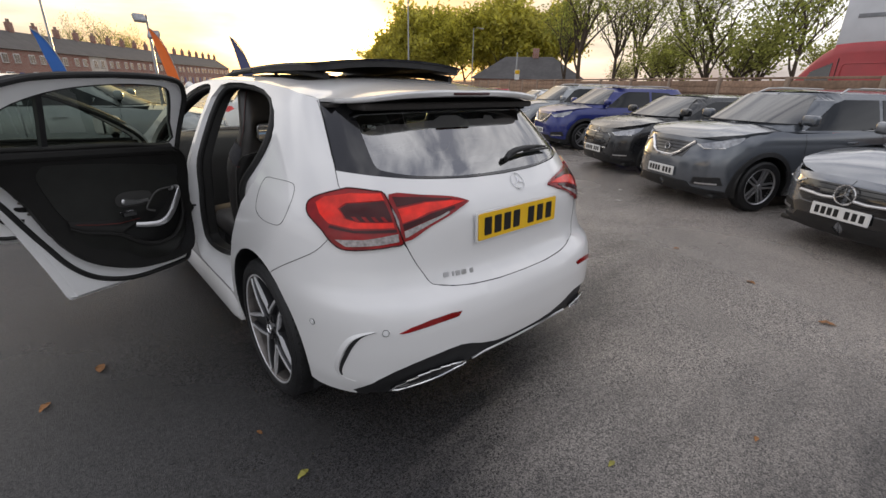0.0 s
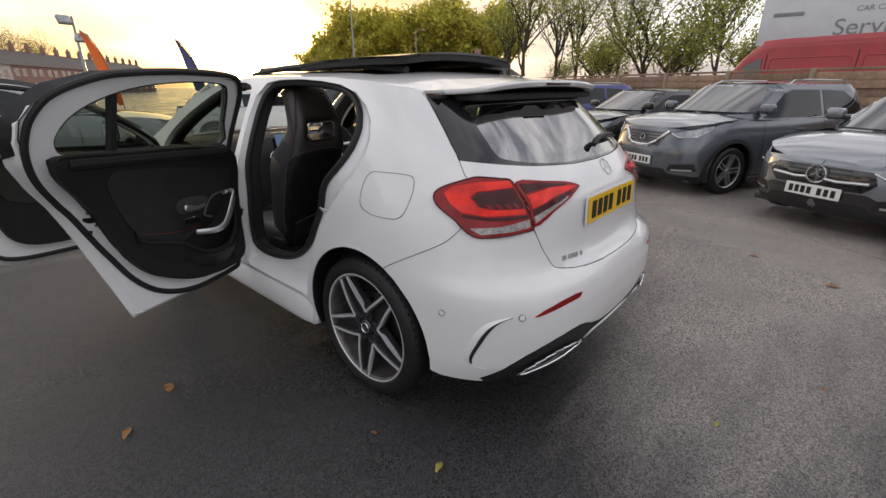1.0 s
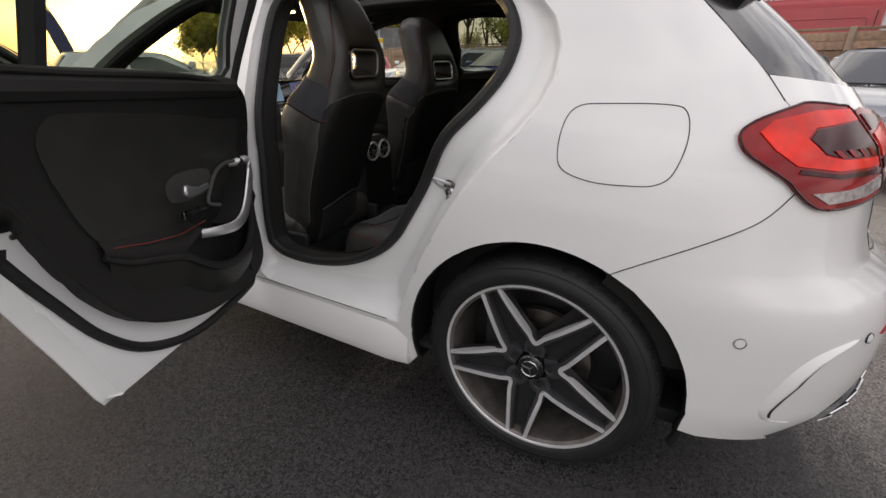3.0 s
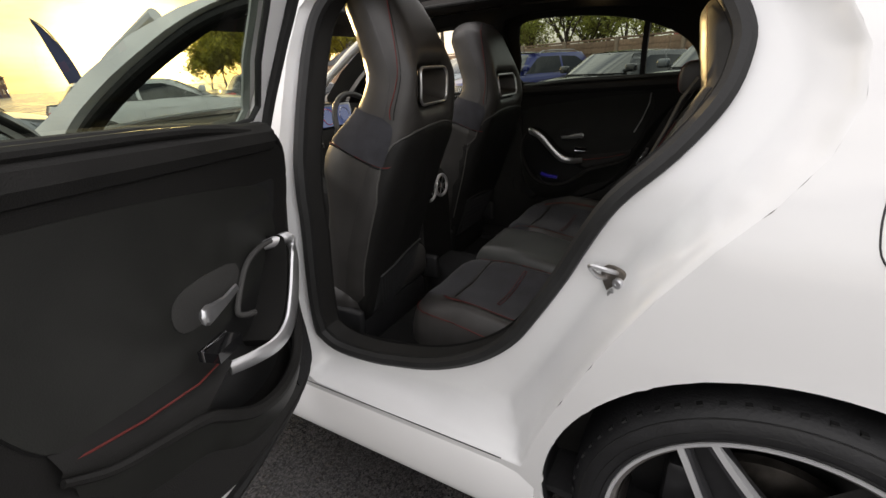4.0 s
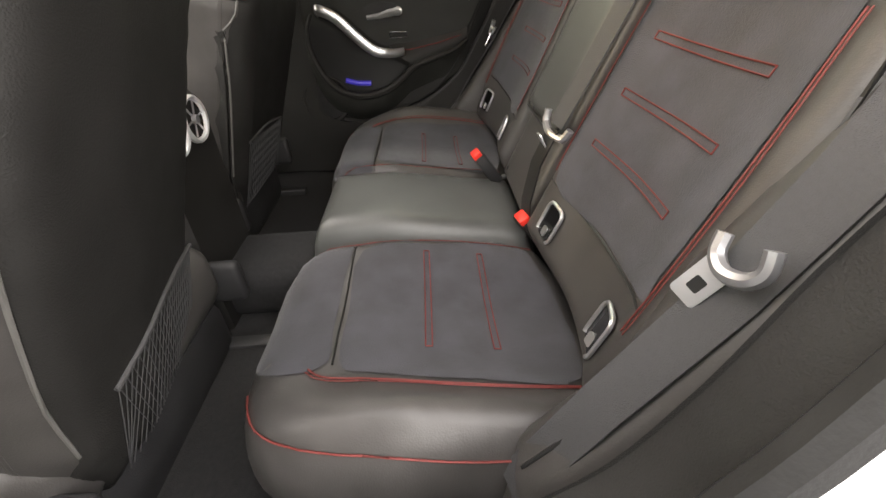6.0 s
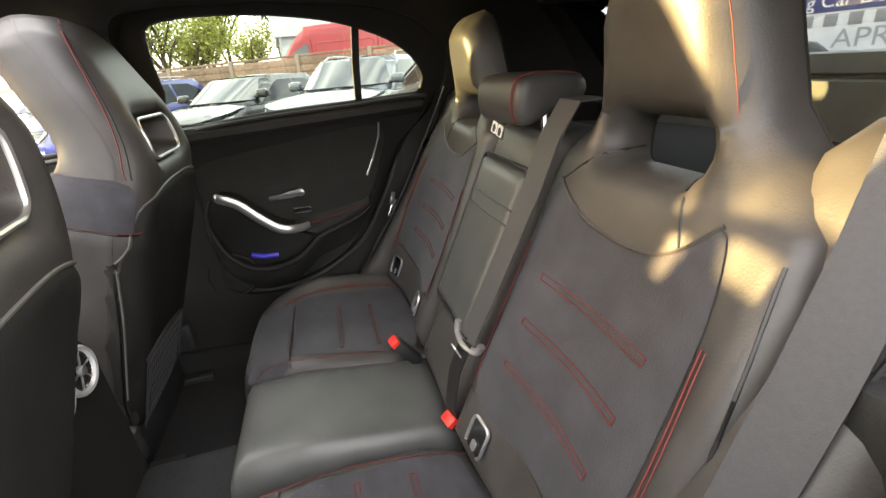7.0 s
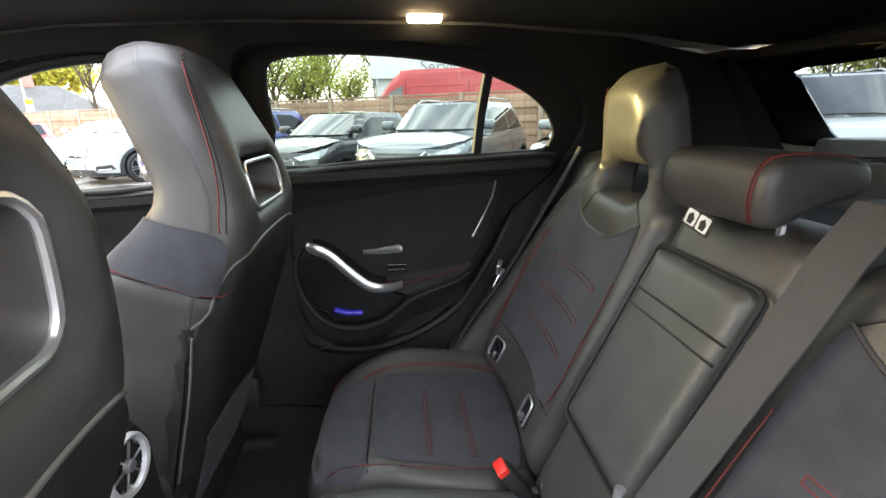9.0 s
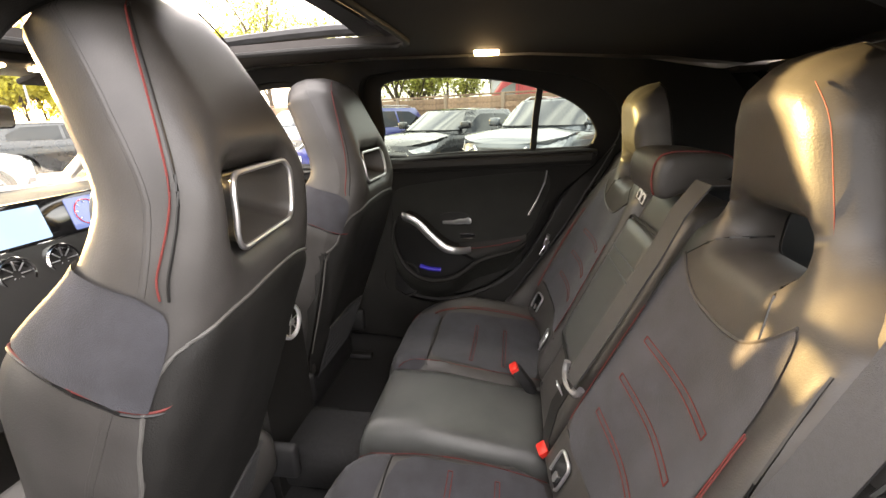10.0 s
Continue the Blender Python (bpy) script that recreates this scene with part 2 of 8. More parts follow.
M_DOORINS = mat("black_door_vinyl", (0.022, 0.0225, 0.0205), 0.45, vary=0.15, scale=14, bump=0.10, bump_scale=420, spec=0.4)
M_LEATHER2 = mat("grey_black_leather", (0.066, 0.068, 0.066), 0.40, vary=0.15, scale=12, bump=0.10, bump_scale=420)
M_PIPING = mat("grey_piping", (0.10, 0.097, 0.092), 0.45, vary=0.1, scale=40)
M_SUEDE = mat("black_microfibre", (0.037, 0.037, 0.044), 0.9, vary=0.3, scale=22, bump=0.3, bump_scale=500, sheen=0.15, stains=0.2, stain_scale=9)
M_TRIM = mat("soft_black_trim", (0.0155, 0.015, 0.0143), 0.58, spec=0.28, vary=0.15, scale=12, bump=0.25, bump_scale=500)
M_GREYTRIM = mat("dark_grey_trim", (0.055, 0.054, 0.052), 0.5, vary=0.12, scale=14, bump=0.25, bump_scale=400)
M_GATETRIM = mat("grey_tailgate_plastic", (0.13, 0.135, 0.125), 0.55, vary=0.1, scale=14, bump=0.25, bump_scale=400)
M_HEADLINER = mat("black_headliner", (0.034, 0.030, 0.028), 0.95, vary=0.2, scale=40, bump=0.3, bump_scale=600)
M_CARPET = mat("black_carpet", (0.016, 0.016, 0.017), 1.0, vary=0.4, scale=120, bump=0.8, bump_scale=500)
M_BELT = mat("woven_belt", (0.045, 0.045, 0.047), 0.6, vary=0.1, scale=200, bump=0.3, bump_scale=800)
M_STITCH = mat("red_stitching", (0.14, 0.022, 0.019), 0.7, vary=0.2, scale=300)
M_REDPLASTIC = mat("red_button", (0.70, 0.03, 0.02), 0.4)
M_SCREEN = mat("lit_screen", (0.02, 0.03, 0.05), 0.1, emit=((0.35, 0.55, 0.8), 0.22))
M_LAMPGLOW = mat("lit_lamp_lens", (0.9, 0.7, 0.4), 0.3, emit=((1.0, 0.72, 0.38), 7.0))
M_BLUEGLOW = mat("blue_ambient_strip", (0.02, 0.02, 0.2), 0.3, emit=((0.08, 0.05, 1.0), 0.022))


# ---- mesh helpers ----
def smooth_mesh(me, angle=35):
    me.polygons.foreach_set("use_smooth", [True] * len(me.polygons))
    me.set_sharp_from_angle(angle=radians(angle))
    return me


def mesh_of(name, verts, faces, angle=35):
    me = bpy.data.meshes.new(name)
    me.from_pydata([tuple(v) for v in verts], [], faces)
    me.update()
    return smooth_mesh(me, angle)


def part(name, me, material, parent=None, label="", matrix=None):
    if isinstance(me, bmesh.types.BMesh):
        bm = me
        bmesh.ops.recalc_face_normals(bm, faces=bm.faces)
        me = bpy.data.meshes.new(name)
        bm.to_mesh(me)
        bm.free()
        smooth_mesh(me)
    ob = new(name, me)
    if material and not me.materials:
        me.materials.append(material)
    if parent:
        ob.parent = parent
    if matrix is not None:
        ob.matrix_basis = matrix
    if label:
        ob["label"] = label
    return ob


def empty(name, matrix=None):
    e = new(name)
    e.empty_display_size = 0.2
    if matrix is not None:
        e.matrix_basis = matrix
    return e


def spline(pts, k=6, closed=False):
    """Catmull-Rom through the points."""
    P = [np.array(p, float) for p in pts]
    n, out = len(P), []
    for i in range(n if closed else n - 1):
        if closed:
            a, b, c, d = P[i - 1], P[i], P[(i + 1) % n], P[(i + 2) % n]
        else:
            a, b, c, d = P[max(i - 1, 0)], P[i], P[i + 1], P[min(i + 2, n - 1)]
        for j in range(k):
            t = j / k
            out.append(0.5 * (2 * b + (c - a) * t + (2 * a - 5 * b + 4 * c - d) * t * t + (3 * b - a - 3 * c + d) * t ** 3))
    if not closed:
        out.append(P[-1])
    return out


def arc(cx, cy, r, a0, a1, n):
    return [(cx + r * math.cos(radians(a0 + (a1 - a0) * i / n)), cy + r * math.sin(radians(a0 + (a1 - a0) * i / n))) for i in range(n + 1)]


def rrect(w, h, r, n=5, cx=0.0, cy=0.0):
    out = []
    for sx, sy, a in ((1, -1, -90), (1, 1, 0), (-1, 1, 90), (-1, -1, 180)):
        out += arc(cx + sx * (w / 2 - r), cy + sy * (h / 2 - r), r, a, a + 90, n)
    return out


def inside(poly, pts):
    """Which of the points lie in the polygon."""
    poly, pts = np.array(poly), np.array(pts)
    x, y = pts[:, 0], pts[:, 1]
    hit = np.zeros(len(pts), bool)
    for (x0, y0), (x1, y1) in zip(poly, np.roll(poly, -1, 0)):
        if y0 == y1:
            continue
        c = ((y0 > y) != (y1 > y)) & (x < (x1 - x0) * (y - y0) / (y1 - y0) + x0)
        hit ^= c
    return hit


def dense(loop, step):
    out, n = [], len(loop)
    for i in range(n):
        a, b = np.array(loop[i], float), np.array(loop[(i + 1) % n], float)
        k = max(1, int(np.ceil(np.linalg.norm(b - a) / step)))
        out += [a + (b - a) * j / k for j in range(k)]
    return out


def fill(outline, holes=(), step=0.03, rings=()):
    """A fine triangulation of a flat region with holes."""
    loops = [dense(outline, step)] + [dense(h, step) for h in holes]
    pts, edges = [], []
    for lp in loops:
        o = len(pts)
        pts += [tuple(p) for p in lp]
        edges += [(o + i, o + (i + 1) % len(lp)) for i in range(len(lp))]
    B = np.array(pts)
    lo, hi = B.min(0), B.max(0)
    gx, gy = np.meshgrid(np.arange(lo[0] + step / 2, hi[0], step), np.arange(lo[1] + step / 2, hi[1], step))
    gx[1::2] += step / 2
    G = np.c_[gx.ravel(), gy.ravel()]
    if len(G):
        ok = inside(loops[0], G)
        for h in loops[1:]:
            ok &= ~inside(h, G)
        G = G[ok]
    if len(G):
        d = np.min(((G[:, None, :] - B[None]) ** 2).sum(2), 1)
        G = G[d > (0.5 * step) ** 2]
    extra = []
    for q in rings:
        for k, lp in enumerate(loops):
            R = offset_loop(lp, -q if k == 0 else q)
            dd = np.sqrt(np.min(((R[:, None, :] - B[None]) ** 2).sum(2), 1))
            ok = inside(loops[0], R) & (dd > .8 * q)
            for h in loops[1:]:
                ok &= ~inside(h, R)
            extra += [tuple(p) for p in R[ok]]
    if rings and len(G):
        d = np.sqrt(np.min(((G[:, None, :] - B[None]) ** 2).sum(2), 1))
        G = G[d > max(rings) + .4 * step]
    allp = [Vector(p) for p in pts] + [Vector(p) for p in G] + [Vector(p) for p in extra]
    v, _, f, *_ = delaunay_2d_cdt(allp, edges, [], 0, 1e-6)
    v = np.array([tuple(p) for p in v])
    c = np.array([v[list(t)].mean(0) for t in f])
    ok = inside(loops[0], c)
    for h in loops[1:]:
        ok &= ~inside(h, c)
    return v, [tuple(t) for t, k in zip(f, ok) if k]


def shell(name, uv, tris, fn, thick=0.0, centre=(0, 2.2, 0.7), side=1, angle=35):
    """Lay a flat triangulation on a surface fn(u, v); thick: depth towards the centre. side -1 mirrors it in x."""
    P = np.array([tuple(fn(u, v)) for u, v in uv], float)
    if side < 0:
        P[:, 0] *= -1
    T = np.array(tris)
    nf = np.cross(P[T[:, 1]] - P[T[:, 0]], P[T[:, 2]] - P[T[:, 0]])
    outw = P[T].mean(1) - np.array(centre)
    if (nf * outw).sum() < 0:
        T = T[:, ::-1]
        nf = -nf
    faces = [tuple(int(i) for i in t) for t in T]
    if thick:
        vn = np.zeros_like(P)
        for k in range(3):
            np.add.at(vn, T[:, k], nf)
        vn /= np.maximum(np.linalg.norm(vn, axis=1), 1e-9)[:, None]
        n = len(P)
        count = {}
        for t in faces:
            for a, b in ((t[0], t[1]), (t[1], t[2]), (t[2], t[0])):
                count[(a, b)] = count.get((a, b), 0) + 1
        rim = [(a, b) for a, b in count if (b, a) not in count]
        P = np.r_[P, P - vn * thick]
        faces = faces + [tuple(i + n for i in t[::-1]) for t in faces] + [(b, a, a + n, b + n) for a, b in rim]
    return mesh_of(name, P, faces, angle)


def tube(name, pts, r, closed=False, n=8, flat=1.0):
    """A round bar along points; r: a number or one for each point."""
    P = [Vector(p) for p in pts]
    V, Fc, m = [], [], len(P)
    up = Vector((0, 0, 1))
    for i, p in enumerate(P):
        a = P[i - 1] if (i or closed) else P[0]
        b = P[(i + 1) % m] if (i < m - 1 or closed) else P[-1]
        t = (b - a).normalized()
        u = up - t * up.dot(t)
        if u.length < 0.2:
            u = Vector((1, 0, 0)) - t * t.x
        if i and flat == 1.0 and (last - t * last.dot(t)).length > .2:
            # carry the ring on without a twist
            u = last - t * last.dot(t)
        u.normalize()
        last = u
        w = t.cross(u)
        rr = r[i] if isinstance(r, (list, tuple)) else r
        for k in range(n):
            c = 2 * math.pi * k / n
            V.append(p + (u * math.cos(c) + w * math.sin(c) * flat) * rr)
    for i in range(m if closed else m - 1):
        j = (i + 1) % m
        e = min(range(n), key=lambda q: (V[j * n + q] - V[i * n]).length)
        for k in range(n):
            Fc.append((i * n + k, i * n + (k + 1) % n, j * n + (k + 1 + e) % n, j * n + (k + e) % n))
    if not closed:
        Fc += [tuple(range(n))[::-1], tuple(range((m - 1) * n, m * n))]
    return mesh_of(name, V, Fc)


def loft(name, loops, cap=True, closed=True, angle=35):
    """Skin over loops that have the same number of points."""
    V, Fc, n = [], [], len(loops[0])
    for lp in loops:
        V += [tuple(p) for p in lp]
    for i in range(len(loops) - 1):
        for k in range(n if closed else n - 1):
            a, b = i * n + k, i * n + (k + 1) % n
            Fc.append((a, b, b + n, a + n))
    if cap:
        Fc += [tuple(range(n))[::-1], tuple(range((len(loops) - 1) * n, len(loops) * n))]
    me = mesh_of(name, V, Fc, angle)
    return me


def lathe(name, profile, n=48, axis="x", angle=30):
    """Turn (radius, along) pairs round an axis."""
    V, Fc, m = [], [], len(profile)
    for i in range(n):
        a = 2 * math.pi * i / n
        for r, h in profile:
            c, s = r * math.cos(a), r * math.sin(a)
            V.append((h, c, s) if axis == "x" else (c, s, h) if axis == "z" else (c, h, s))
    for i in range(n):
        j = (i + 1) % n
        for k in range(m - 1):
            Fc.append((i * m + k, j * m + k, j * m + k + 1, i * m + k + 1))
    return mesh_of(name, V, Fc, angle)


def box(name, sx, sy, sz, bev=0.006, at=(0, 0, 0), seg=2):
    bm = bmesh.new()
    bmesh.ops.create_cube(bm, size=1, matrix=Matrix.Translation(at) @ Matrix.Diagonal((sx, sy, sz, 1)))
    if bev:
        bmesh.ops.bevel(bm, geom=list(bm.edges), offset=min(bev, 0.45 * min(sx, sy, sz)), segments=seg, affect="EDGES", profile=0.5)
    me = bpy.data.meshes.new(name)
    bm.to_mesh(me)
    bm.free()
    return smooth_mesh(me)


def prism(name, outline, depth, step=None, bev=0.0):
    """A flat outline in x, z pushed along y from 0 to depth."""
    n = len(outline)
    V = [(x, 0, z) for x, z in outline] + [(x, depth, z) for x, z in outline]
    Fc = [tuple(range(n)), tuple(range(n, 2 * n))[::-1]] + [(i, i + n, (i + 1) % n + n, (i + 1) % n) for i in range(n)]
    bm = bmesh.new()
    me = bpy.data.meshes.new(name)
    me.from_pydata(V, [], Fc)
    bm.from_mesh(me)
    bmesh.ops.recalc_face_normals(bm, faces=bm.faces)
    if bev:
        bmesh.ops.bevel(bm, geom=[e for e in bm.edges if abs(e.verts[0].co.y - e.verts[1].co.y) < 1e-6], offset=bev, segments=2, affect="EDGES")
    bm.to_mesh(me)
    bm.free()
    return smooth_mesh(me)


def join(name, meshes, mats=None):
    """Several meshes as one."""
    V, Fc, idx = [], [], []
    for k, me in enumerate(meshes):
        o = len(V)
        V += [tuple(v.co) for v in me.vertices]
        Fc += [tuple(o + i for i in p.vertices) for p in me.polygons]
        idx += [k if mats else 0] * len(me.polygons)
    me = bpy.data.meshes.new(name)
    me.from_pydata(V, [], Fc)
    if mats:
        for m in mats:
            me.materials.append(m)
        me.polygons.foreach_set("material_index", idx)
    me.update()
    return smooth_mesh(me)


def moved(me, m):
    me.transform(m)
    return me


class Wrap:
    """A car body's skin: at each height a plan curve with rounded ends. s runs from the tail's middle along one side to the nose."""

    def __init__(self, W, R, F, n, y0, y1, nf=2.6):
        self.T = [tuple(np.array(c, float) for c in zip(*t)) for t in (W, R, F, n)]
        self.y0, self.y1, self.nf, self.cache = y0, y1, nf, {}

    def g(self, k, z):
        return float(np.interp(z, *self.T[k]))

    def level(self, i):
        if i not in self.cache:
            z = i * 0.01
            w, r, f, n = (self.g(k, z) for k in range(4))
            a = np.linspace(0, math.pi / 2, 90)
            x0, yy0 = w * np.sin(a) ** (2 / n), self.y0 - (self.y0 - r) * np.cos(a) ** (2 / n)
            s0 = x0 + yy0 - r
            x1, yy1 = w * np.cos(a) ** (2 / self.nf), self.y1 + (f - self.y1) * np.sin(a) ** (2 / self.nf)
            s1 = w + (yy1 - r) + (w - x1)
            self.cache[i] = (np.r_[s0, s1], np.r_[x0, x1], np.r_[yy0, yy1])
        return self.cache[i]

    def raw(self, s, z):
        i = math.floor(z * 100)
        u = z * 100 - i
        sg = -1.0 if s < 0 else 1.0
        s = abs(s)
        A, B = self.level(i), self.level(i + 1)
        x = (1 - u) * np.interp(s, A[0], A[1]) + u * np.interp(s, B[0], B[1])
        y = (1 - u) * np.interp(s, A[0], A[2]) + u * np.interp(s, B[0], B[2])
        return Vector((sg * x, y, z))

    def p(self, s, z, off=0.0):
        c = self.raw(s, z)
        if off:
            ds = self.raw(s + 0.004, z) - self.raw(s - 0.004, z)
            dz = self.raw(s, z + 0.006) - self.raw(s, z - 0.006)
            nn = ds.cross(dz)
            nn.normalize()
            if nn.x * c.x + nn.y * (c.y - 2.0) < 0:
                nn = -nn
            if off < 0 and abs(nn.x) > .6:
                c = Vector((c.x + (off if c.x > 0 else -off), c.y, c.z))
            else:
                c = c + nn * off
        return c

    def sy(self, y, z):
        """s of the side's point at y."""
        w, r, f, n = (self.g(k, z) for k in range(4))
        if y > self.y1:
            q = min(1.0, (y - self.y1) / (f - self.y1))
            return w + y - r + w - w * (1 - q ** self.nf) ** (1 / self.nf)
        if y >= self.y0:
            return w + y - r
        q = min(1.0, (self.y0 - y) / (self.y0 - r))
        return w * (1 - q ** n) ** (1 / n) + y - r

    def sx(self, x, z):
        """s of the tail's point at x."""
        w, r, f, n = (self.g(k, z) for k in range(4))
        q = min(1.0, abs(x) / w)
        y = self.y0 - (self.y0 - r) * (1 - q ** n) ** (1 / n)
        return (abs(x) + y - r) * (-1 if x < 0 else 1)

    def fx(self, x, z):
        """s of the nose's point at x."""
        w, r, f, n = (self.g(k, z) for k in range(4))
        q = min(1.0, abs(x) / w)
        y = self.y1 + (f - self.y1) * (1 - q ** self.nf) ** (1 / self.nf)
        return w + (y - r) + (w - abs(x))

    def panel(self, name, outline, holes=(), step=0.03, off=0.0, thick=0.0, side=1, angle=35):
        v, t = fill(outline, holes, step)
        return shell(name, v, t, lambda s, z: self.p(s, z, off), thick, side=side, angle=angle)


def SY(wrap, pts):
    return [(wrap.sy(y, z), z) for y, z in pts]


def SX(wrap, pts):
    return [(wrap.sx(x, z), z) for x, z in pts]


def offset_loop(loop, d):
    """Push a closed flat loop outwards; d: a number or one for each point."""
    P = np.array(loop, float)
    area = 0.5 * np.sum(P[:, 0] * np.roll(P[:, 1], -1) - np.roll(P[:, 0], -1) * P[:, 1])
    t = np.roll(P, -1, 0) - np.roll(P, 1, 0)
    t /= np.linalg.norm(t, axis=1)[:, None]
    nrm = np.c_[t[:, 1], -t[:, 0]] * (1 if area > 0 else -1)
    d = np.array(d, float) * np.ones(len(P))
    return P + nrm * d[:, None]


def rim_distance(uv, loops):
    best = np.full(len(uv), 9.0)
    for lp in loops:
        P = np.array([tuple(p) for p in lp], float)
        for a, b in zip(P, np.roll(P, -1, 0)):
            ab = b - a
            t = np.clip(((uv - a) @ ab) / max(ab @ ab, 1e-12), 0, 1)
            best = np.minimum(best, np.hypot(*(uv - a - t[:, None] * ab).T))
    return best



# ---- the white hatchback, outside ----
HW = Wrap(
    [(.13, .80), (.16, .845), (.19, .866), (.25, .878), (.33, .887), (.45, .893), (.60, .897), (.70, .893), (.80, .882), (.90, .866), (.97, .843), (1.0, .83), (1.1, .784), (1.212, .727), (1.322, .664), (1.41, .60), (1.487, .54)],
    [(.13, .12), (.25, .01), (.33, -.035), (.45, -.05), (.56, -.05), (.65, -.025), (.69, .04), (.76, .06), (.90, .065), (.96, .075), (1.0, .10), (1.05, .14), (1.12, .20), (1.2, .29), (1.3, .41), (1.38, .52), (1.45, .6)],
    [(.13, 4.25), (.3, 4.38), (.6, 4.42), (.75, 4.36), (.9, 4.2), (1.45, 4.0)],
    [(.1, 3.6), (.7, 3.5), (.9, 3.2), (1.0, 3.0), (1.45, 3.0)], .9, 3.5)
def lift(loop):
    """The glasshouse stands a little taller than its first draft."""
    return [(p[0], p[1] + .10 * max(0, p[1] - 1.08) * min(1, max(0, (p[0] - .55) / .5))) for p in loop]


RAIL = lift([(.66, 1.352), (.9, 1.372), (1.3, 1.388), (1.8, 1.396), (2.2, 1.39), (2.5, 1.362), (2.75, 1.305), (3.0, 1.20), (3.25, 1.06), (3.38, 1.0)])
AX_R, AX_F, WHEEL_Z, ARCH = .796, 3.525, .318, .398


def rail(y):
    return float(np.interp(y, *zip(*RAIL)))


car = tagged(empty("car"), "white five-door hatchback with both near-side doors wide open, on wet asphalt", "car")

SEAL_R = spline(lift([(1.868, .52), (1.855, .480), (1.80, .447), (1.67, .437), (1.53, .464), (1.405, .522), (1.312, .598), (1.252, .69), (1.202, .78), (1.170, .848), (1.118, .942), (1.04, 1.025), (.985, 1.10), (.968, 1.155), (.972, 1.20), (1.01, 1.255), (1.08, 1.302), (1.2, 1.336), (1.35, 1.354), (1.55, 1.364), (1.75, 1.362), (1.86, 1.345), (1.905, 1.285), (1.903, 1.2), (1.885, 1.08), (1.865, .93), (1.862, .72)]), 4, True)
SEAL_F = spline(lift([(2.00, .60), (2.02, .49), (2.10, .43), (2.3, .41), (2.7, .41), (2.94, .44), (3.03, .52), (3.07, .70), (3.08, .90), (3.02, 1.02), (2.84, 1.14), (2.6, 1.25), (2.42, 1.315), (2.25, 1.345), (2.12, 1.345), (2.035, 1.31), (2.01, 1.2), (1.99, .95)]), 4, True)


def shut(loop, rear):
    """The door's outer cut, a little outside its seal."""
    d = []
    for y, z in loop:
        k = 0.028
        if z < 0.6:
            k = 0.05
        if rear and y < 1.45 and 0.45 < z < 1.25:
            k = 0.055
        if z > 1.25:
            k = 0.022
        d.append(k)
    d = np.array(d)
    for _ in range(6):
        d = (np.roll(d, 1) + d + np.roll(d, -1)) / 3
    return offset_loop(loop, d)


SHUT_F = shut(SEAL_F, False)
CUT_R = lift([(1.905, .62), (1.90, .46), (1.892, .375), (1.86, .352), (1.6, .346), (1.30, .343), (1.242, .343), (1.228, .372), (1.212, .43), (1.185, .52), (1.15, .625), (1.112, .73), (1.080, .81), (1.035, .905), (.975, .99), (.925, 1.075), (.905, 1.15), (.912, 1.215), (.955, 1.272), (1.03, 1.318), (1.18, 1.354), (1.35, 1.372), (1.55, 1.381), (1.75, 1.380), (1.88, 1.366), (1.93, 1.305), (1.93, 1.2), (1.912, 1.08), (1.895, .93), (1.893, .78)])
SHUT_L = lift([(1.905, .62), (1.90, .46), (1.892, .375), (1.86, .352), (1.6, .346), (1.30, .343), (1.242, .343), (1.230, .372), (1.216, .43), (1.182, .52), (1.132, .625), (1.086, .715), (1.026, .81), (.958, .90), (.896, .968), (.848, 1.035), (.824, 1.10), (.826, 1.165), (.858, 1.228), (.925, 1.282), (1.03, 1.325), (1.18, 1.356), (1.35, 1.372), (1.55, 1.381), (1.75, 1.380), (1.88, 1.366), (1.93, 1.305), (1.93, 1.2), (1.912, 1.08), (1.895, .93), (1.893, .78)])
OPEN_L = dense(SHUT_L, .03)
OPEN_R, OPEN_F = dense(CUT_R, .03), dense([tuple(p) for p in SHUT_F], .03)


# joint between wing and bumper, from the wheel arch up to the lamp
GAP_R = [(.565, .710), (.505, .743), (.428, .785), (.369, .819), (.337, .847)]


def side_outline():
    # from the joint over the rear wheel forward, down and along the sill, round the front wheel
    o = [(AX_R + ARCH * math.cos(radians(a)), WHEEL_Z + ARCH * math.sin(radians(a))) for a in np.linspace(116, -14, 30)]
    o += [(1.21, .185), (2.2, .182), (3.12, .185)]
    o += [(AX_F + ARCH * math.cos(radians(a)), WHEEL_Z + ARCH * math.sin(radians(a))) for a in np.linspace(194, 60, 30)]
    o += [(3.95, .70), (4.10, .74), (4.16, .79), (4.0, .845), (3.8, .89), (3.6, .93), (3.38, 1.0)]
    o += [(y, z) for y, z in RAIL[::-1][1:]]
    o += [(.60, 1.305), (.52, 1.23), (.455, 1.165), (.40, 1.11), (.365, 1.065), (.348, 1.048), (.39, 1.028), (.421, 1.011), (.432, .993), (.415, .964), (.378, .939), (.336, .913), (.307, .887)] + GAP_R[::-1]
    return o


OUT_SIDE = side_outline()
for sd, nm in ((1, "right"), (-1, "left")):
    part("body_side", HW.panel("body_side", SY(HW, OUT_SIDE), [SY(HW, OPEN_R if sd > 0 else OPEN_L), SY(HW, OPEN_F)], 0.03, 0, 0.004, sd), M_WHITE, car)

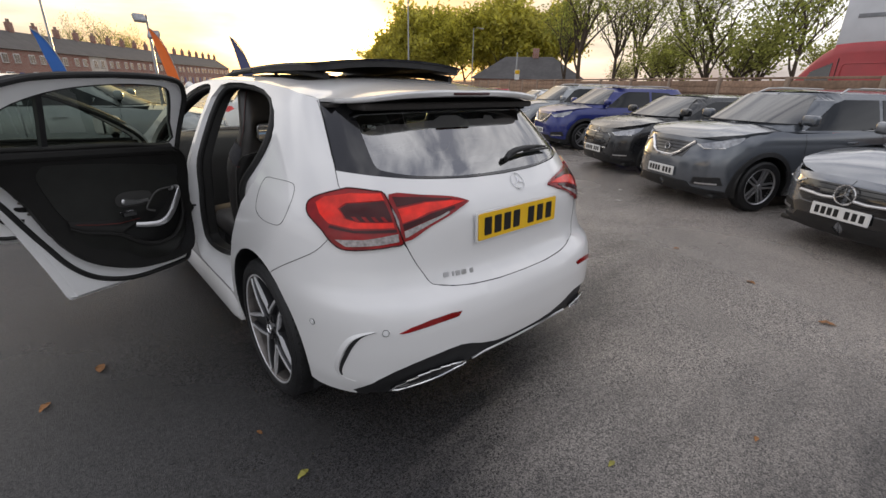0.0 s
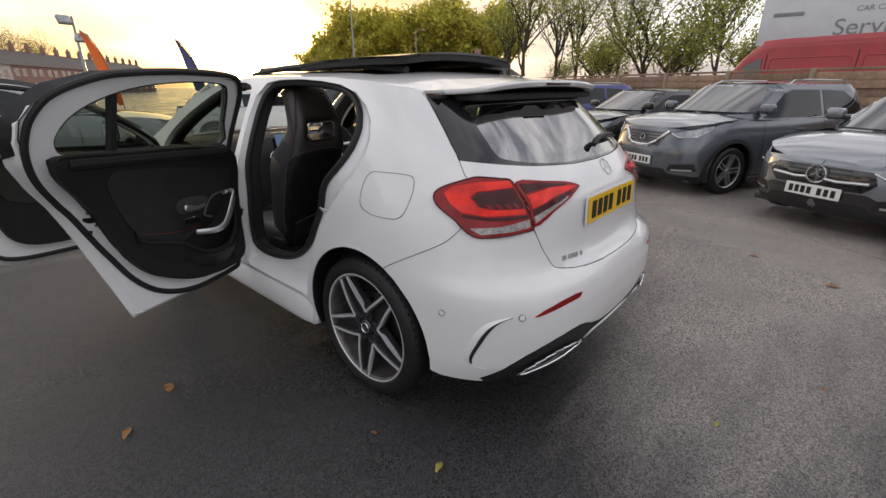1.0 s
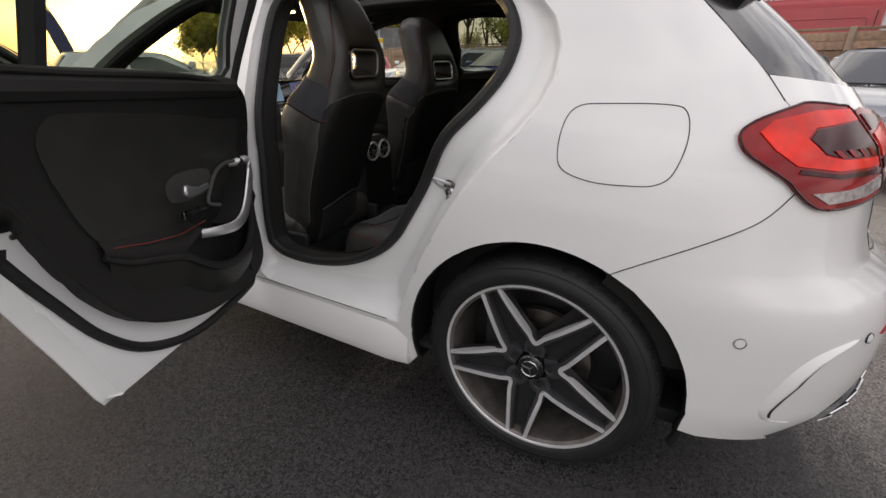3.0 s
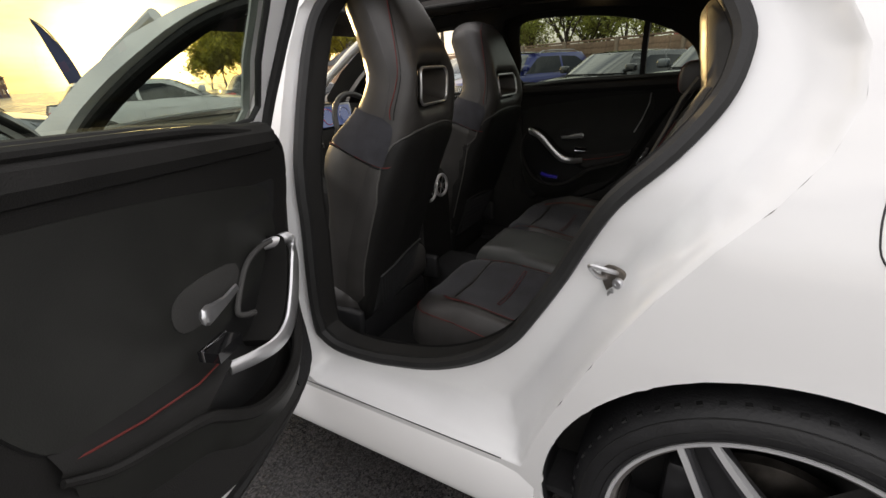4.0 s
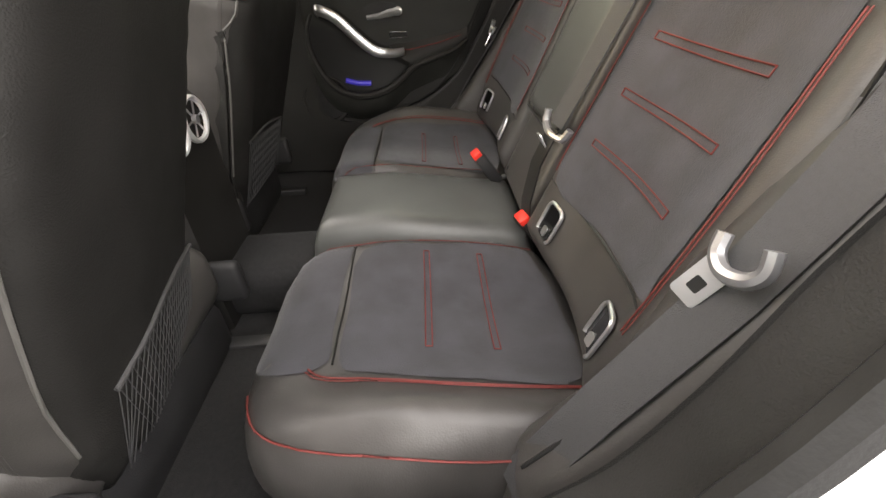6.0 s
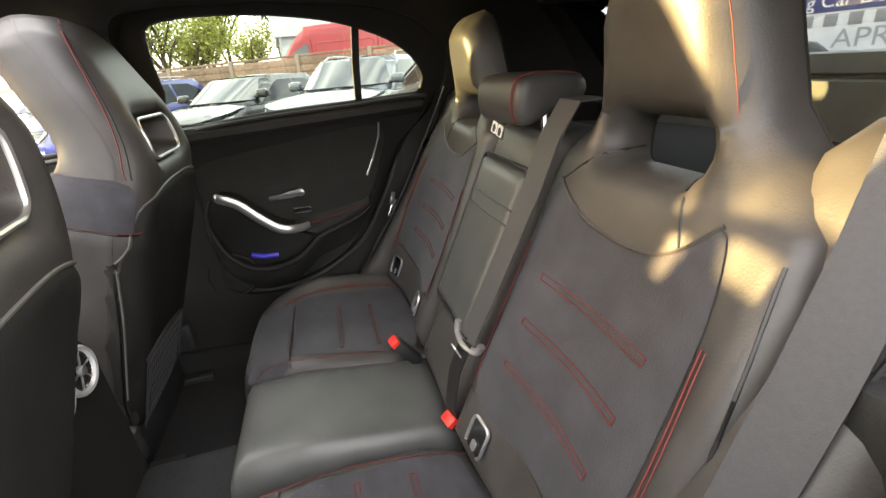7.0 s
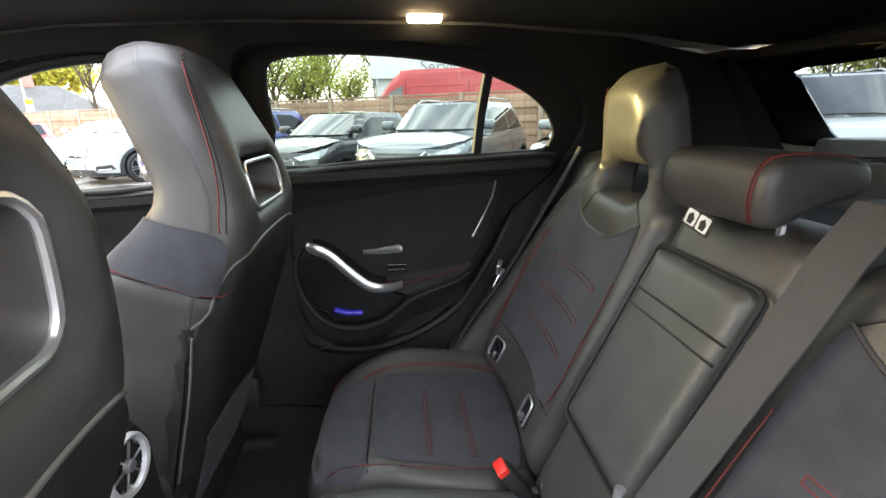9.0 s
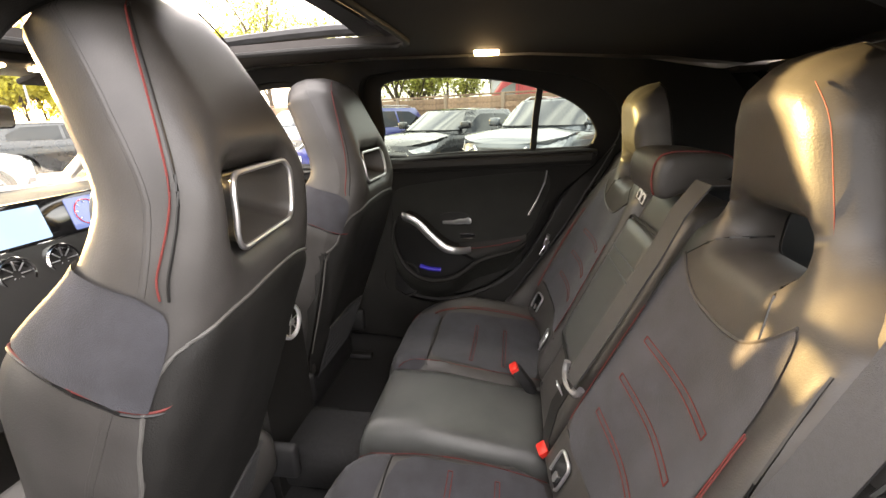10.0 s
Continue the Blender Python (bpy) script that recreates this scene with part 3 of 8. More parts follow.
# door shuts: stepped jamb between the cut and the seal, then dark trim inwards
for sd in (1, -1):
    for loop, cutd in ((SEAL_R, OPEN_R if sd > 0 else OPEN_L), (SEAL_F, OPEN_F)):
        uvj, trj = fill(cutd, [list(loop)], .016, (.005, .012))
        da, db = rim_distance(uvj, [cutd]), rim_distance(uvj, [list(loop)])
        uj = {(round(float(p[0]), 5), round(float(p[1]), 5)): x / max(x + y, 1e-6) for p, x, y in zip(uvj, da, db)}

        def deep(y, z):
            """The rear shut runs further in below the waist, less so at the front pillar."""
            k = min(1, max(0, (1.02 - z) / .25)) if loop is SEAL_R else 0
            return .050 + .055 * k * k * (3 - 2 * k) * min(1, max(.25, (2.02 - y) / .40))

        def step_in(y, z):
            u = uj[(round(float(y), 5), round(float(z), 5))]
            # a rolled lip, a crease, then a flat land beside the seal
            a, b = min(1, u / .20), min(1, max(0, (u - .20) / .26))
            return HW.p(HW.sy(y, z), z, -deep(y, z) * (.58 * a * a * (3 - 2 * a) + .42 * b * b * (3 - 2 * b)))

        part("door_jamb", shell("door_jamb", uvj, trj, step_in, .0, side=sd, angle=60), M_JAMB, car)
        seal = [Vector((sd * p.x, p.y, p.z)) for p in (HW.p(*q, .008 - deep(HW.p(*q).y, q[1])) for q in SY(HW, loop))]
        part("door_seal", tube("door_seal", seal, 0.017, True, 8), M_RUBBER, car)
        inner = []
        for off, grow in ((-.05, 0), (-.07, -.006), (-.106, -.010)):
            lp = offset_loop(loop, grow)
            inner.append([Vector((sd * p.x, p.y, p.z)) for p in (HW.p(*q, off + .05 - deep(HW.p(*q).y, q[1])) for q in SY(HW, lp))])
        part("aperture_trim", loft("aperture_trim", inner, False, angle=60), M_TRIM, car)

# stepped side skirt
for sd in (1, -1):
    ys = np.linspace(1.212, 3.12, 24)
    secs = []
    for y in ys:
        e = min(1, (y - 1.212) / .05, (3.12 - y) / .05)
        o = .012 * e
        secs.append([(sd * x, y, z) for x, z in ((.80, .335), (.872 + o, .330), (.880 + o, .318), (.884 + o, .26), (.892 + o, .215), (.880 + o, .182), (.80, .172))])
    part("side_skirt", loft("side_skirt", secs, True, False), M_WHITE, car)


# ---- roof ----
def roof_half(y):
    z = rail(y)
    return HW.raw(HW.sy(y, z), z).x


ZC = [(.36, 1.400), (.5, 1.412), (.7, 1.428), (1.2, 1.462), (1.9, 1.474), (2.3, 1.465), (2.55, 1.438), (2.75, 1.402)]


def roof_z(x, y):
    zc, y2 = float(np.interp(y, *zip(*ZC))), max(y, .66)
    zr, xr = rail(y2) - max(0, .66 - y) * .02, roof_half(y2)
    return zc - (zc - zr) * min(1.2, abs(x) / xr) ** 3.2


roof_edge = [(roof_half(y), y) for y in (.66, .8, 1.0, 1.3, 1.6, 2.0, 2.3, 2.5, 2.62)]
roof_line = [(.30, .372), (.48, .40), (.545, .46), (.575, .56)] + roof_edge + [(.45, 2.70), (.2, 2.74)]
roof_line = [(0, .365)] + roof_line + [(0, 2.75)] + [(-x, y) for x, y in roof_line[::-1]]
GLASSROOF = rrect(.98, 1.72, .10, 5, 0, 1.83)
v, t = fill(roof_line, [GLASSROOF], .05)
part("roof", shell("roof", v, t, lambda x, y: Vector((x, y, roof_z(x, y))), .012), M_WHITE, car)
HOLE = rrect(.80, .72, .05, 4, 0, 2.08)
v, t = fill(GLASSROOF, [HOLE], .05)
part("glass_roof", shell("glass_roof", v, t, lambda x, y: Vector((x, y, roof_z(x, y) - .002)), .006), M_GLOSS, car)
def panel_z(x, y):
    return 1.543 - .020 * ((y - 1.2) / .6) ** 2 - .030 * (abs(x) / .45) ** 2.2


v, t = fill(rrect(.94, .92, .07, 4, 0, 1.36), [], .05)
sliding = part("sunroof_panel", shell("sunroof_panel", v, t, lambda x, y: Vector((x, y, panel_z(x, y))), .010), M_GLOSS, car, "raised dark glass sunroof panel, slid open")
v, t = fill(rrect(.925, .905, .07, 4, 0, 1.36), [], .05)
part("panel_frame", shell("panel_frame", v, t, lambda x, y: Vector((x, y, panel_z(x, y) - .008)), .030), M_BLACK, sliding, "matt black panel frame")
for x in (-.40, .40):
    part("sunroof_rail", tube("sunroof_rail", [(x, y, roof_z(x, y) + .004 + .020 * max(0, 1 - abs((y - 1.6) / .85) ** 3)) for y in np.linspace(.95, 2.44, 12)], .018), M_BLACK, sliding)
    for y in (1.12, 1.62):
        part("lift_arm", tube("lift_arm", [(x * .98, y - .05, roof_z(x, y) + .01), (x * .98, y + .02, panel_z(x, y) - .03)], .011, n=8, flat=1.8), M_BLACK, sliding)
part("sunroof_deflector", tube("sunroof_deflector", [(x, 2.40 - .04 * (x / .38) ** 2, roof_z(x, 2.4) + .035) for x in np.linspace(-.38, .38, 9)], .014, flat=1.6), M_BLACK, sliding)
# spoiler: white trailing face with the brake lamp, dark recess below
TRAIL = [(-.575, .56), (-.545, .46), (-.48, .40), (-.30, .372), (0, .365), (.30, .372), (.48, .40), (.545, .46), (.575, .56)]
face = []
for x, y in spline(TRAIL, 4):
    z, k = roof_z(x, y), 1 - .6 * (abs(x) / .575) ** 4
    face.append([(x, y + .02, z - .002), (x, y + .002, z - .001), (x, y - .003, z - .008), (x, y + .002, z - .008 - .016 * k), (x, y + .014, z - .010 - .019 * k), (x, y + .10, z - .006 - .016 * k)])
part("spoiler_lip", loft("spoiler_lip", face, False, False, 50), M_WHITE, car)
v, t = fill([(-.545, .50), (-.47, .435), (-.3, .402), (0, .395), (.3, .402), (.47, .435), (.545, .50), (.5, .62), (-.5, .62)], [], .05)
part("spoiler_underside", shell("spoiler_underside", v, t, lambda x, y: Vector((x, y, roof_z(x, y) - .029 - .42 * max(0, y - .42)))), M_GLOSS, car)
part("brake_lamp", box("brake_lamp", .22, .012, .009, .003, (0, .362, roof_z(0, .366) - .016)), M_REDDARK, car, "slim high-level brake lamp")

# ---- tail: gate, glass, lamps, bumper ----
gate_r = [(.17, .664), (.30, .671), (.393, .681), (.468, .699), (.504, .756), (.538, .824), (.566, .905), (.575, .96), (.576, 1.036)]
gate_half = SX(HW, gate_r + [(.62, 1.052), (.66, 1.056)]) + SY(HW, [(.347, 1.050), (.365, 1.067), (.400, 1.111)]) + SX(HW, [(.45, 1.082), (.2, 1.066)])
gate = [(0, .662)] + gate_half + [(0, 1.062)] + [(-s, z) for s, z in gate_half[::-1]]
part("tailgate", HW.panel("tailgate", gate, [], .03, 0, .004), M_WHITE, car)
gl_side = SY(HW, [(.402, 1.112), (.455, 1.167), (.52, 1.232), (.60, 1.307), (.645, 1.342)])
gl_bot = SX(HW, [(0, 1.066), (.2, 1.070), (.45, 1.086), (.602, 1.112)])
surround = gl_bot[:-1] + gl_side + SX(HW, [(.40, 1.352), (0, 1.356)])
surround = surround + [(-s, z) for s, z in surround[::-1] if abs(s) > 1e-6]
pane = SX(HW, spline([(0, 1.076), (.25, 1.080), (.44, 1.095), (.525, 1.111), (.553, 1.124), (.552, 1.16), (.540, 1.22), (.524, 1.280), (.500, 1.306), (.2, 1.314), (0, 1.315)], 2))
pane = pane + [(-s, z) for s, z in pane[::-1] if abs(s) > 1e-6]
gs = part("rear_glass_surround", HW.panel("rear_glass_surround", surround, [pane], .04, -.004, .006), M_GLOSS, car)
part("rear_window", HW.panel("rear_window", pane, [], .05, -.007), M_REARGLASS, car, "tinted sloping rear window")


def seam(name, pts, r=.0014, off=.0002):
    for sd in (1, -1):
        part(name, tube(name, [Vector((sd * p.x, p.y, p.z)) for p in (HW.p(s, z, off) for s, z in pts)], r, n=6), M_RIMDARK, car)


seam("panel_gap", SX(HW, spline([(.001, .661), (.1, .662)] + gate_r[:7], 5)))
seam("panel_gap", SY(HW, spline([(.6215, .6757)] + GAP_R + [(.307, .887)], 5)))
seam("panel_gap", SY(HW, [(.66, 1.352), (.60, 1.307), (.52, 1.232), (.455, 1.167), (.40, 1.11), (.36, 1.06)]))
seam("panel_gap", [(HW.sy(1.288, .345), .345), (HW.sy(1.8, .345), .345), (HW.sy(3.1, .345), .345)])

# bumper
LIP = [(.10, .380), (.20, .391), (.29, .415), (.35, .438), (.40, .449), (.46, .447), (.54, .433), (.60, .414), (.658, .386), (.708, .346), (.746, .296), (.768, .266)]
bump_r = SX(HW, LIP) + SY(HW, [(.20, .252), (.36, .252)] + [(AX_R + ARCH * math.cos(radians(a)), WHEEL_Z + ARCH * math.sin(radians(a))) for a in (188, 182, 176, 170, 164, 158, 152, 146, 140, 134, 128, 122, 116)] + [(y, z - .0008) for y, z in GAP_R] + [(.307, .8865), (.279, .868), (.246, .855)]) + SX(HW, [(.66, .858), (.60, .865), (.562, .872), (.536, .822), (.502, .750), (.466, .697), (.393, .679), (.30, .669), (.17, .662)])
bump = [(0, .378)] + bump_r + [(0, .660)] + [(-s, z) for s, z in bump_r[::-1]]
bumper = part("rear_bumper", HW.panel("rear_bumper", bump, [], .03, 0, .004), M_WHITE, car)
diff_r = SX(HW, [(x, z + .012) for x, z in LIP] + [(.775, .236), (.70, .240), (.62, .252), (.50, .286), (.40, .326), (.30, .340), (.15, .336)])
diff = [(0, .390)] + diff_r + [(0, .335)] + [(-s, z) for s, z in diff_r[::-1]]
part("diffuser", HW.panel("diffuser", diff, [], .03, -.012, .01), M_BLACK, bumper, "black ribbed lower diffuser")
for sd in (1, -1):
    pts = SX(HW, spline([(.375, .362), (.45, .370), (.534, .366), (.617, .337), (.662, .290), (.60, .300), (.52, .322), (.44, .340), (.385, .350)], 2, True))
    me = HW.panel("exhaust_trim", pts, [], .03, .004, .01, sd)
    part("exhaust_trim", me, M_GLOSS, bumper)
    loop = [HW.p(s, z, .008) for s, z in pts]
    part("exhaust_rim", tube("exhaust_rim", [Vector((sd * p.x, p.y, p.z)) for p in loop], .0042, True, 8), M_CHROME, bumper, "chrome exhaust trim")
    pts = SX(HW, [(.396, .596), (.441, .600), (.525, .593), (.605, .575), (.645, .557), (.632, .555), (.585, .563), (.495, .575), (.415, .580)])
    part("reflector", HW.panel("reflector", pts, [], .03, .003, .006, sd), M_REDBODY, bumper, "narrow dark red reflector")
    # raised crescent lip with a black slit on its rear side
    crest = spline([(.715, .566), (.748, .552), (.772, .528), (.790, .485), (.800, .440), (.806, .395), (.806, .362), (.796, .338), (.770, .330)], 4)
    lip, slit = [], []
    for i, (x, z) in enumerate(crest):
        u = i / (len(crest) - 1)
        k, s0 = math.sin(math.pi * min(1, u * 1.15) ** .8) if u < .87 else 0, HW.sx(x, z)
        h, w = .0008 + .0125 * k, .024 + .024 * k
        lip.append([HW.p(s0 + a, z, b) for a, b in ((w, -.004), (w * .55, .25 * h), (.008, .86 * h), (.001, h), (-.004, .9 * h), (-.006, -.004))])
        slit.append([HW.p(s0 - .0055, z, .002), HW.p(s0 - .0055 - .027 * k ** .7, z, .0022), HW.p(s0 - .0055 - .027 * k ** .7, z, -.004)])
    for nm_, rows_, m_ in (("scoop_lip", lip, M_WHITE), ("air_slit", slit[1:-6], M_BLACK)):
        part(nm_, loft(nm_, [[Vector((sd * p.x, p.y, p.z)) for p in r_] for r_ in rows_], False, False, 50), m_, bumper)
    for y, z in ((.333, .557),):
        c = HW.p(HW.sy(y, z), z, .001)
        n = (HW.p(HW.sy(y, z), z, .02) - c).normalized()
        me = lathe("parking_sensor", [(0, .002), (.0095, .002), (.0105, .0), (.0125, -.001)], 20, "z")
        c.x, n.x = sd * c.x, sd * n.x
        part("parking_sensor", me, M_JAMB, bumper, matrix=Matrix.Translation(c) @ n.to_track_quat("Z", "Y").to_matrix().to_4x4())
        part("sensor_ring", moved(lathe("sensor_ring", [(.0122, -.002), (.0130, .0012), (.0138, -.002)], 20, "z"), Matrix.Translation(c) @ n.to_track_quat("Z", "Y").to_matrix().to_4x4()), M_DEEPBLACK, bumper)
    z, x = .560, .687
    c = HW.p(HW.sx(x, z), z, .001)
    n = (HW.p(HW.sx(x, z), z, .02) - c).normalized()
    c.x, n.x = sd * c.x, sd * n.x
    part("parking_sensor", moved(lathe("parking_sensor", [(0, .002), (.0095, .002), (.0105, .0), (.0125, -.001)], 20, "z"), Matrix.Translation(c) @ n.to_track_quat("Z", "Y").to_matrix().to_4x4()), M_JAMB, bumper)
    part("sensor_ring", moved(lathe("sensor_ring", [(.0122, -.002), (.0130, .0012), (.0138, -.002)], 20, "z"), Matrix.Translation(c) @ n.to_track_quat("Z", "Y").to_matrix().to_4x4()), M_DEEPBLACK, bumper)

# tail lamps: an outer half on the wing and an inner half on the gate
part("diffuser_trim", tube("diffuser_trim", [HW.p(HW.sx(x, z), z, -.002) for x, z in [(q * a, b) for q, r in ((-1, 1), (1, -1)) for a, b in ((.33, .352), (.26, .358), (.15, .356), (.05, .354))[::r]]], .005, n=6), M_ALU, bumper, "silver diffuser edge")
for sd in (1, -1):
    up = SY(HW, [(.434, .993), (.422, 1.012), (.39, 1.030), (.345, 1.047)]) + SX(HW, [(.66, 1.053), (.60, 1.045), (.572, 1.034), (.574, .96), (.566, .90), (.562, .868), (.60, .862), (.66, .854)]) + SY(HW, [(.246, .850), (.279, .862), (.307, .885), (.336, .911), (.378, .937), (.417, .963)])
    lamp = part("tail_lamp", HW.panel("tail_lamp", spline(up, 3, True), [], .02, .010, .02, sd), M_REDBODY, car, "large red wrap-around tail lamp")
    part("lamp_rim", tube("lamp_rim", [Vector((sd * p.x, p.y, p.z)) for p in (HW.p(a, b, .010) for a, b in spline(up, 3, True))], .003, True, 6), M_REDDARK, lamp)
    glow = [(.582, 1.036), (.667, 1.036), (.732, 1.020), (.758, .998), (.764, .965), (.754, .936), (.70, .924), (.582, .926), (.582, .944), (.68, .945), (.712, .955), (.716, .985), (.69, 1.004), (.582, 1.014)]
    part("lamp_band", HW.panel("lamp_band", SX(HW, glow), [], .02, .0125, .004, sd), M_REDGLOW, lamp, "bright curved lamp element")
    part("lamp_core", HW.panel("lamp_core", SX(HW, [(.584, 1.011), (.688, 1.001), (.712, .984), (.708, .957), (.68, .948), (.584, .947)]), [], .02, .0122, .003, sd), M_REDDARK, lamp, "smoked dark lamp core")
    for x0_ in (.596, .622, .648, .674):
        part("lamp_rib", HW.panel("lamp_rib", SX(HW, [(x0_, .948), (x0_ + .010, .962), (x0_ + .020, .962), (x0_ + .012, .948)]), [], .02, .0135, .002, sd), M_REDBODY, lamp)
    part("lamp_divider", HW.panel("lamp_divider", SX(HW, [(.577, .921), (.70, .918), (.752, .930), (.758, .922), (.70, .909), (.577, .910)]), [], .02, .0128, .003, sd), M_REDDARK, lamp)
    clear = SX(HW, [(.575, .905), (.575, .878), (.64, .868)]) + SY(HW, [(.25, .862), (.285, .885)]) + SX(HW, [(.68, .888)])
    part("reversing_lens", HW.panel("reversing_lens", clear, [], .02, .0125, .004, sd), M_CLEARLENS, lamp, "clear ribbed reversing lens")
    ins = SX(HW, spline([(.560, 1.033), (.45, 1.026), (.34, 1.012), (.270, .992), (.275, .982), (.36, .955), (.46, .918), (.556, .876), (.562, .95)], 3, True))
    lamp2 = part("tail_lamp", HW.panel("tail_lamp", ins, [], .02, .010, .02, sd), M_REDBODY, car, "inner half of the red tail lamp")
    band = SX(HW, [(.553, .985), (.45, 1.000), (.34, .998), (.285, .990), (.34, .982), (.45, .968), (.553, .940)])
    under = SX(HW, [(.553, .936), (.45, .963), (.34, .978), (.34, .970), (.45, .947), (.553, .915)])
    part("lamp_core", HW.panel("lamp_core", under, [], .02, .0125, .004, sd), M_REDDARK, lamp2)
    part("lamp_core", HW.panel("lamp_core", SX(HW, [(.553, 1.024), (.45, 1.017), (.34, 1.004), (.34, 1.001), (.45, 1.005), (.553, .992)]), [], .02, .0125, .004, sd), M_REDDARK, lamp2)
    part("lamp_band", HW.panel("lamp_band", band, [], .02, .0125, .004, sd), M_REDGLOW, lamp2)
    cl = SX(HW, [(.553, .912), (.46, .942), (.37, .965), (.37, .960), (.46, .928), (.553, .889)])
    part("reversing_lens", HW.panel("reversing_lens", cl, [], .02, .0125, .004, sd), M_CLEARLENS, lamp2)


def on_tail(me, x, z, off, tilt=0):
    c = HW.p(HW.sx(x, z), z, off)
    n = (HW.p(HW.sx(x, z), z, off + .02) - c).normalized()
    q = (-n).to_track_quat("Y", "Z").to_matrix().to_4x4()
    return Matrix.Translation(c) @ q


def number_plate(parent, m, back, thing_label):
    fr = part("number_plate", prism("number_plate", rrect(.52, .111, .008), .004, bev=.001), back, parent, thing_label, m)
    part("plate_holder", prism("plate_holder", rrect(.536, .126, .012), .008, bev=.002), M_JAMB, fr, matrix=Matrix.Translation((0, .0045, 0)))
    for i, x in enumerate((-.205, -.145, -.085, -.025, .075, .14, .205)):
        part("plate_bar", prism("plate_bar", rrect(.042, .075, .004, 2), .002), M_DEEPBLACK, fr, matrix=Matrix.Translation((x, -.0022, 0)))
    return fr


number_plate(car, on_tail(None, .012, .885, .016), M_PLATE_Y, "yellow rear number plate with black bars")


def star_badge(parent, m, r):
    ring = part("badge", moved(lathe("badge", [(r * .86, 0), (r * .9, .005), (r * .97, .005), (r, 0)], 40, "y"), m), M_CHROME, parent, "round chrome badge")
    for k in range(3):
        a = radians(90 + 120 * k)
        o = [(-.07 * r, 0), (0, .88 * r), (.07 * r, 0), (0, -.07 * r)]
        c, s = math.cos(a - math.pi / 2), math.sin(a - math.pi / 2)
        part("badge_arm", moved(prism("badge_arm", [(x * c - z * s, x * s + z * c) for x, z in o], -.005), m), M_CHROME, ring)


star_badge(car, on_tail(None, .06, 1.026, .003), .042)
for i, (x, w) in enumerate(((-.405, .024), (-.372, .008), (-.348, .021), (-.318, .023), (-.278, .017))):
    part("badge_bar", moved(prism("badge_bar", rrect(w, .020, .003, 2), .003), on_tail(None, x, .722 - .08 * (x + .405), .004)), M_ALU, car)
# rear wiper
wp = [HW.p(HW.sx(x, z), z, o) for x, z, o in ((.050, 1.112, .012), (.078, 1.121, .020), (.13, 1.130, .022), (.21, 1.135, .022), (.31, 1.135, .018), (.41, 1.131, .012))]
wiper = part("rear_wiper", tube("rear_wiper", wp, [.011, .016, .014, .012, .009, .005], n=10), M_BLACK, car)
part("wiper_blade", tube("wiper_blade", [HW.p(HW.sx(x, z), z, .010) for x, z in ((.20, 1.128), (.32, 1.126), (.43, 1.122))], .005, n=6), M_RUBBER, wiper)

# fuel flap on the off-side rear wing and its twin line on the near side
fl = spline([(.770, .905), (.787, .95), (.782, 1.012), (.757, 1.042), (.70, 1.049), (.575, 1.051), (.535, 1.036), (.523, .98), (.537, .915), (.565, .890), (.61, .883), (.70, .883)], 5, True)
part("fuel_flap_gap", tube("fuel_flap_gap", [Vector((-p.x, p.y, p.z)) for p in (HW.p(*q, .0) for q in SY(HW, fl))], .0013, True, 6), M_RIMDARK, car)

# door striker and check straps
for sd in (-1, 1):
    c = Vector((sd * .796, 1.106, .796))
    sm_ = Matrix.Translation(c) @ pose(0, 0, 0, 0, 0, 90 * sd) @ pose(0, 0, 0, 0, 0, 22 * sd)
    o_ = spline([(-.020 * sd, .018), (.012 * sd, .022), (.024 * sd, .002), (.010 * sd, -.030), (-.010 * sd, -.042), (-.024 * sd, -.028), (-.026 * sd, -.004)], 3, True)
    st = part("door_striker", moved(prism("door_striker", o_, .007, bev=.0015), sm_), M_DISC, car, "grey steel door striker with two bolts")
    part("striker_loop", tube("striker_loop", spline([sm_ @ Vector(p) for p in ((.014 * sd, .002, -.006), (.020 * sd, -.018, .004), (.026 * sd, -.034, .024), (.016 * sd, -.036, .030), (-.002 * sd, -.020, .022), (-.008 * sd, .002, .012))], 4), .0046, n=8), M_ALU, st)
    for bx, bz_ in ((-.014, -.006), (-.006, -.030)):
        part("bolt", moved(lathe("bolt", [(0, -.007), (.003, -.007), (.0035, -.009), (.008, -.009), (.0105, -.005), (.011, 0)], 14, "y"), sm_ @ Matrix.Translation((bx * sd, 0, bz_))), M_ALU, st)


# ---- doors ----
WIN_R = spline(lift([(1.846, 1.074), (1.843, 1.17), (1.832, 1.275), (1.80, 1.322), (1.68, 1.334), (1.53, 1.330), (1.39, 1.316), (1.28, 1.294), (1.17, 1.256), (1.10, 1.213), (1.063, 1.17), (1.052, 1.135), (1.076, 1.100), (1.167, 1.094), (1.263, 1.091), (1.55, 1.085)]), 3, True)
WIN_F = spline(lift([(2.04, 1.042), (2.045, 1.20), (2.065, 1.29), (2.12, 1.322), (2.25, 1.322), (2.42, 1.292), (2.6, 1.228), (2.80, 1.12), (2.95, 1.02), (2.93, .995), (2.6, 1.012), (2.3, 1.030)]), 3, True)


STRIP_L = spline(lift([(1.885, .52), (1.865, .405), (1.805, .383), (1.70, .376), (1.571, .374), (1.458, .394), (1.348, .446), (1.266, .531), (1.206, .637), (1.15, .740), (1.090, .856), (1.04, .93), (.985, 1.02), (.962, 1.10), (.962, 1.16), (.985, 1.225), (1.05, 1.285), (1.2, 1.336), (1.35, 1.354), (1.55, 1.364), (1.75, 1.362), (1.86, 1.345), (1.905, 1.285), (1.903, 1.2), (1.89, 1.08), (1.885, .90), (1.885, .70)]), 4, True)


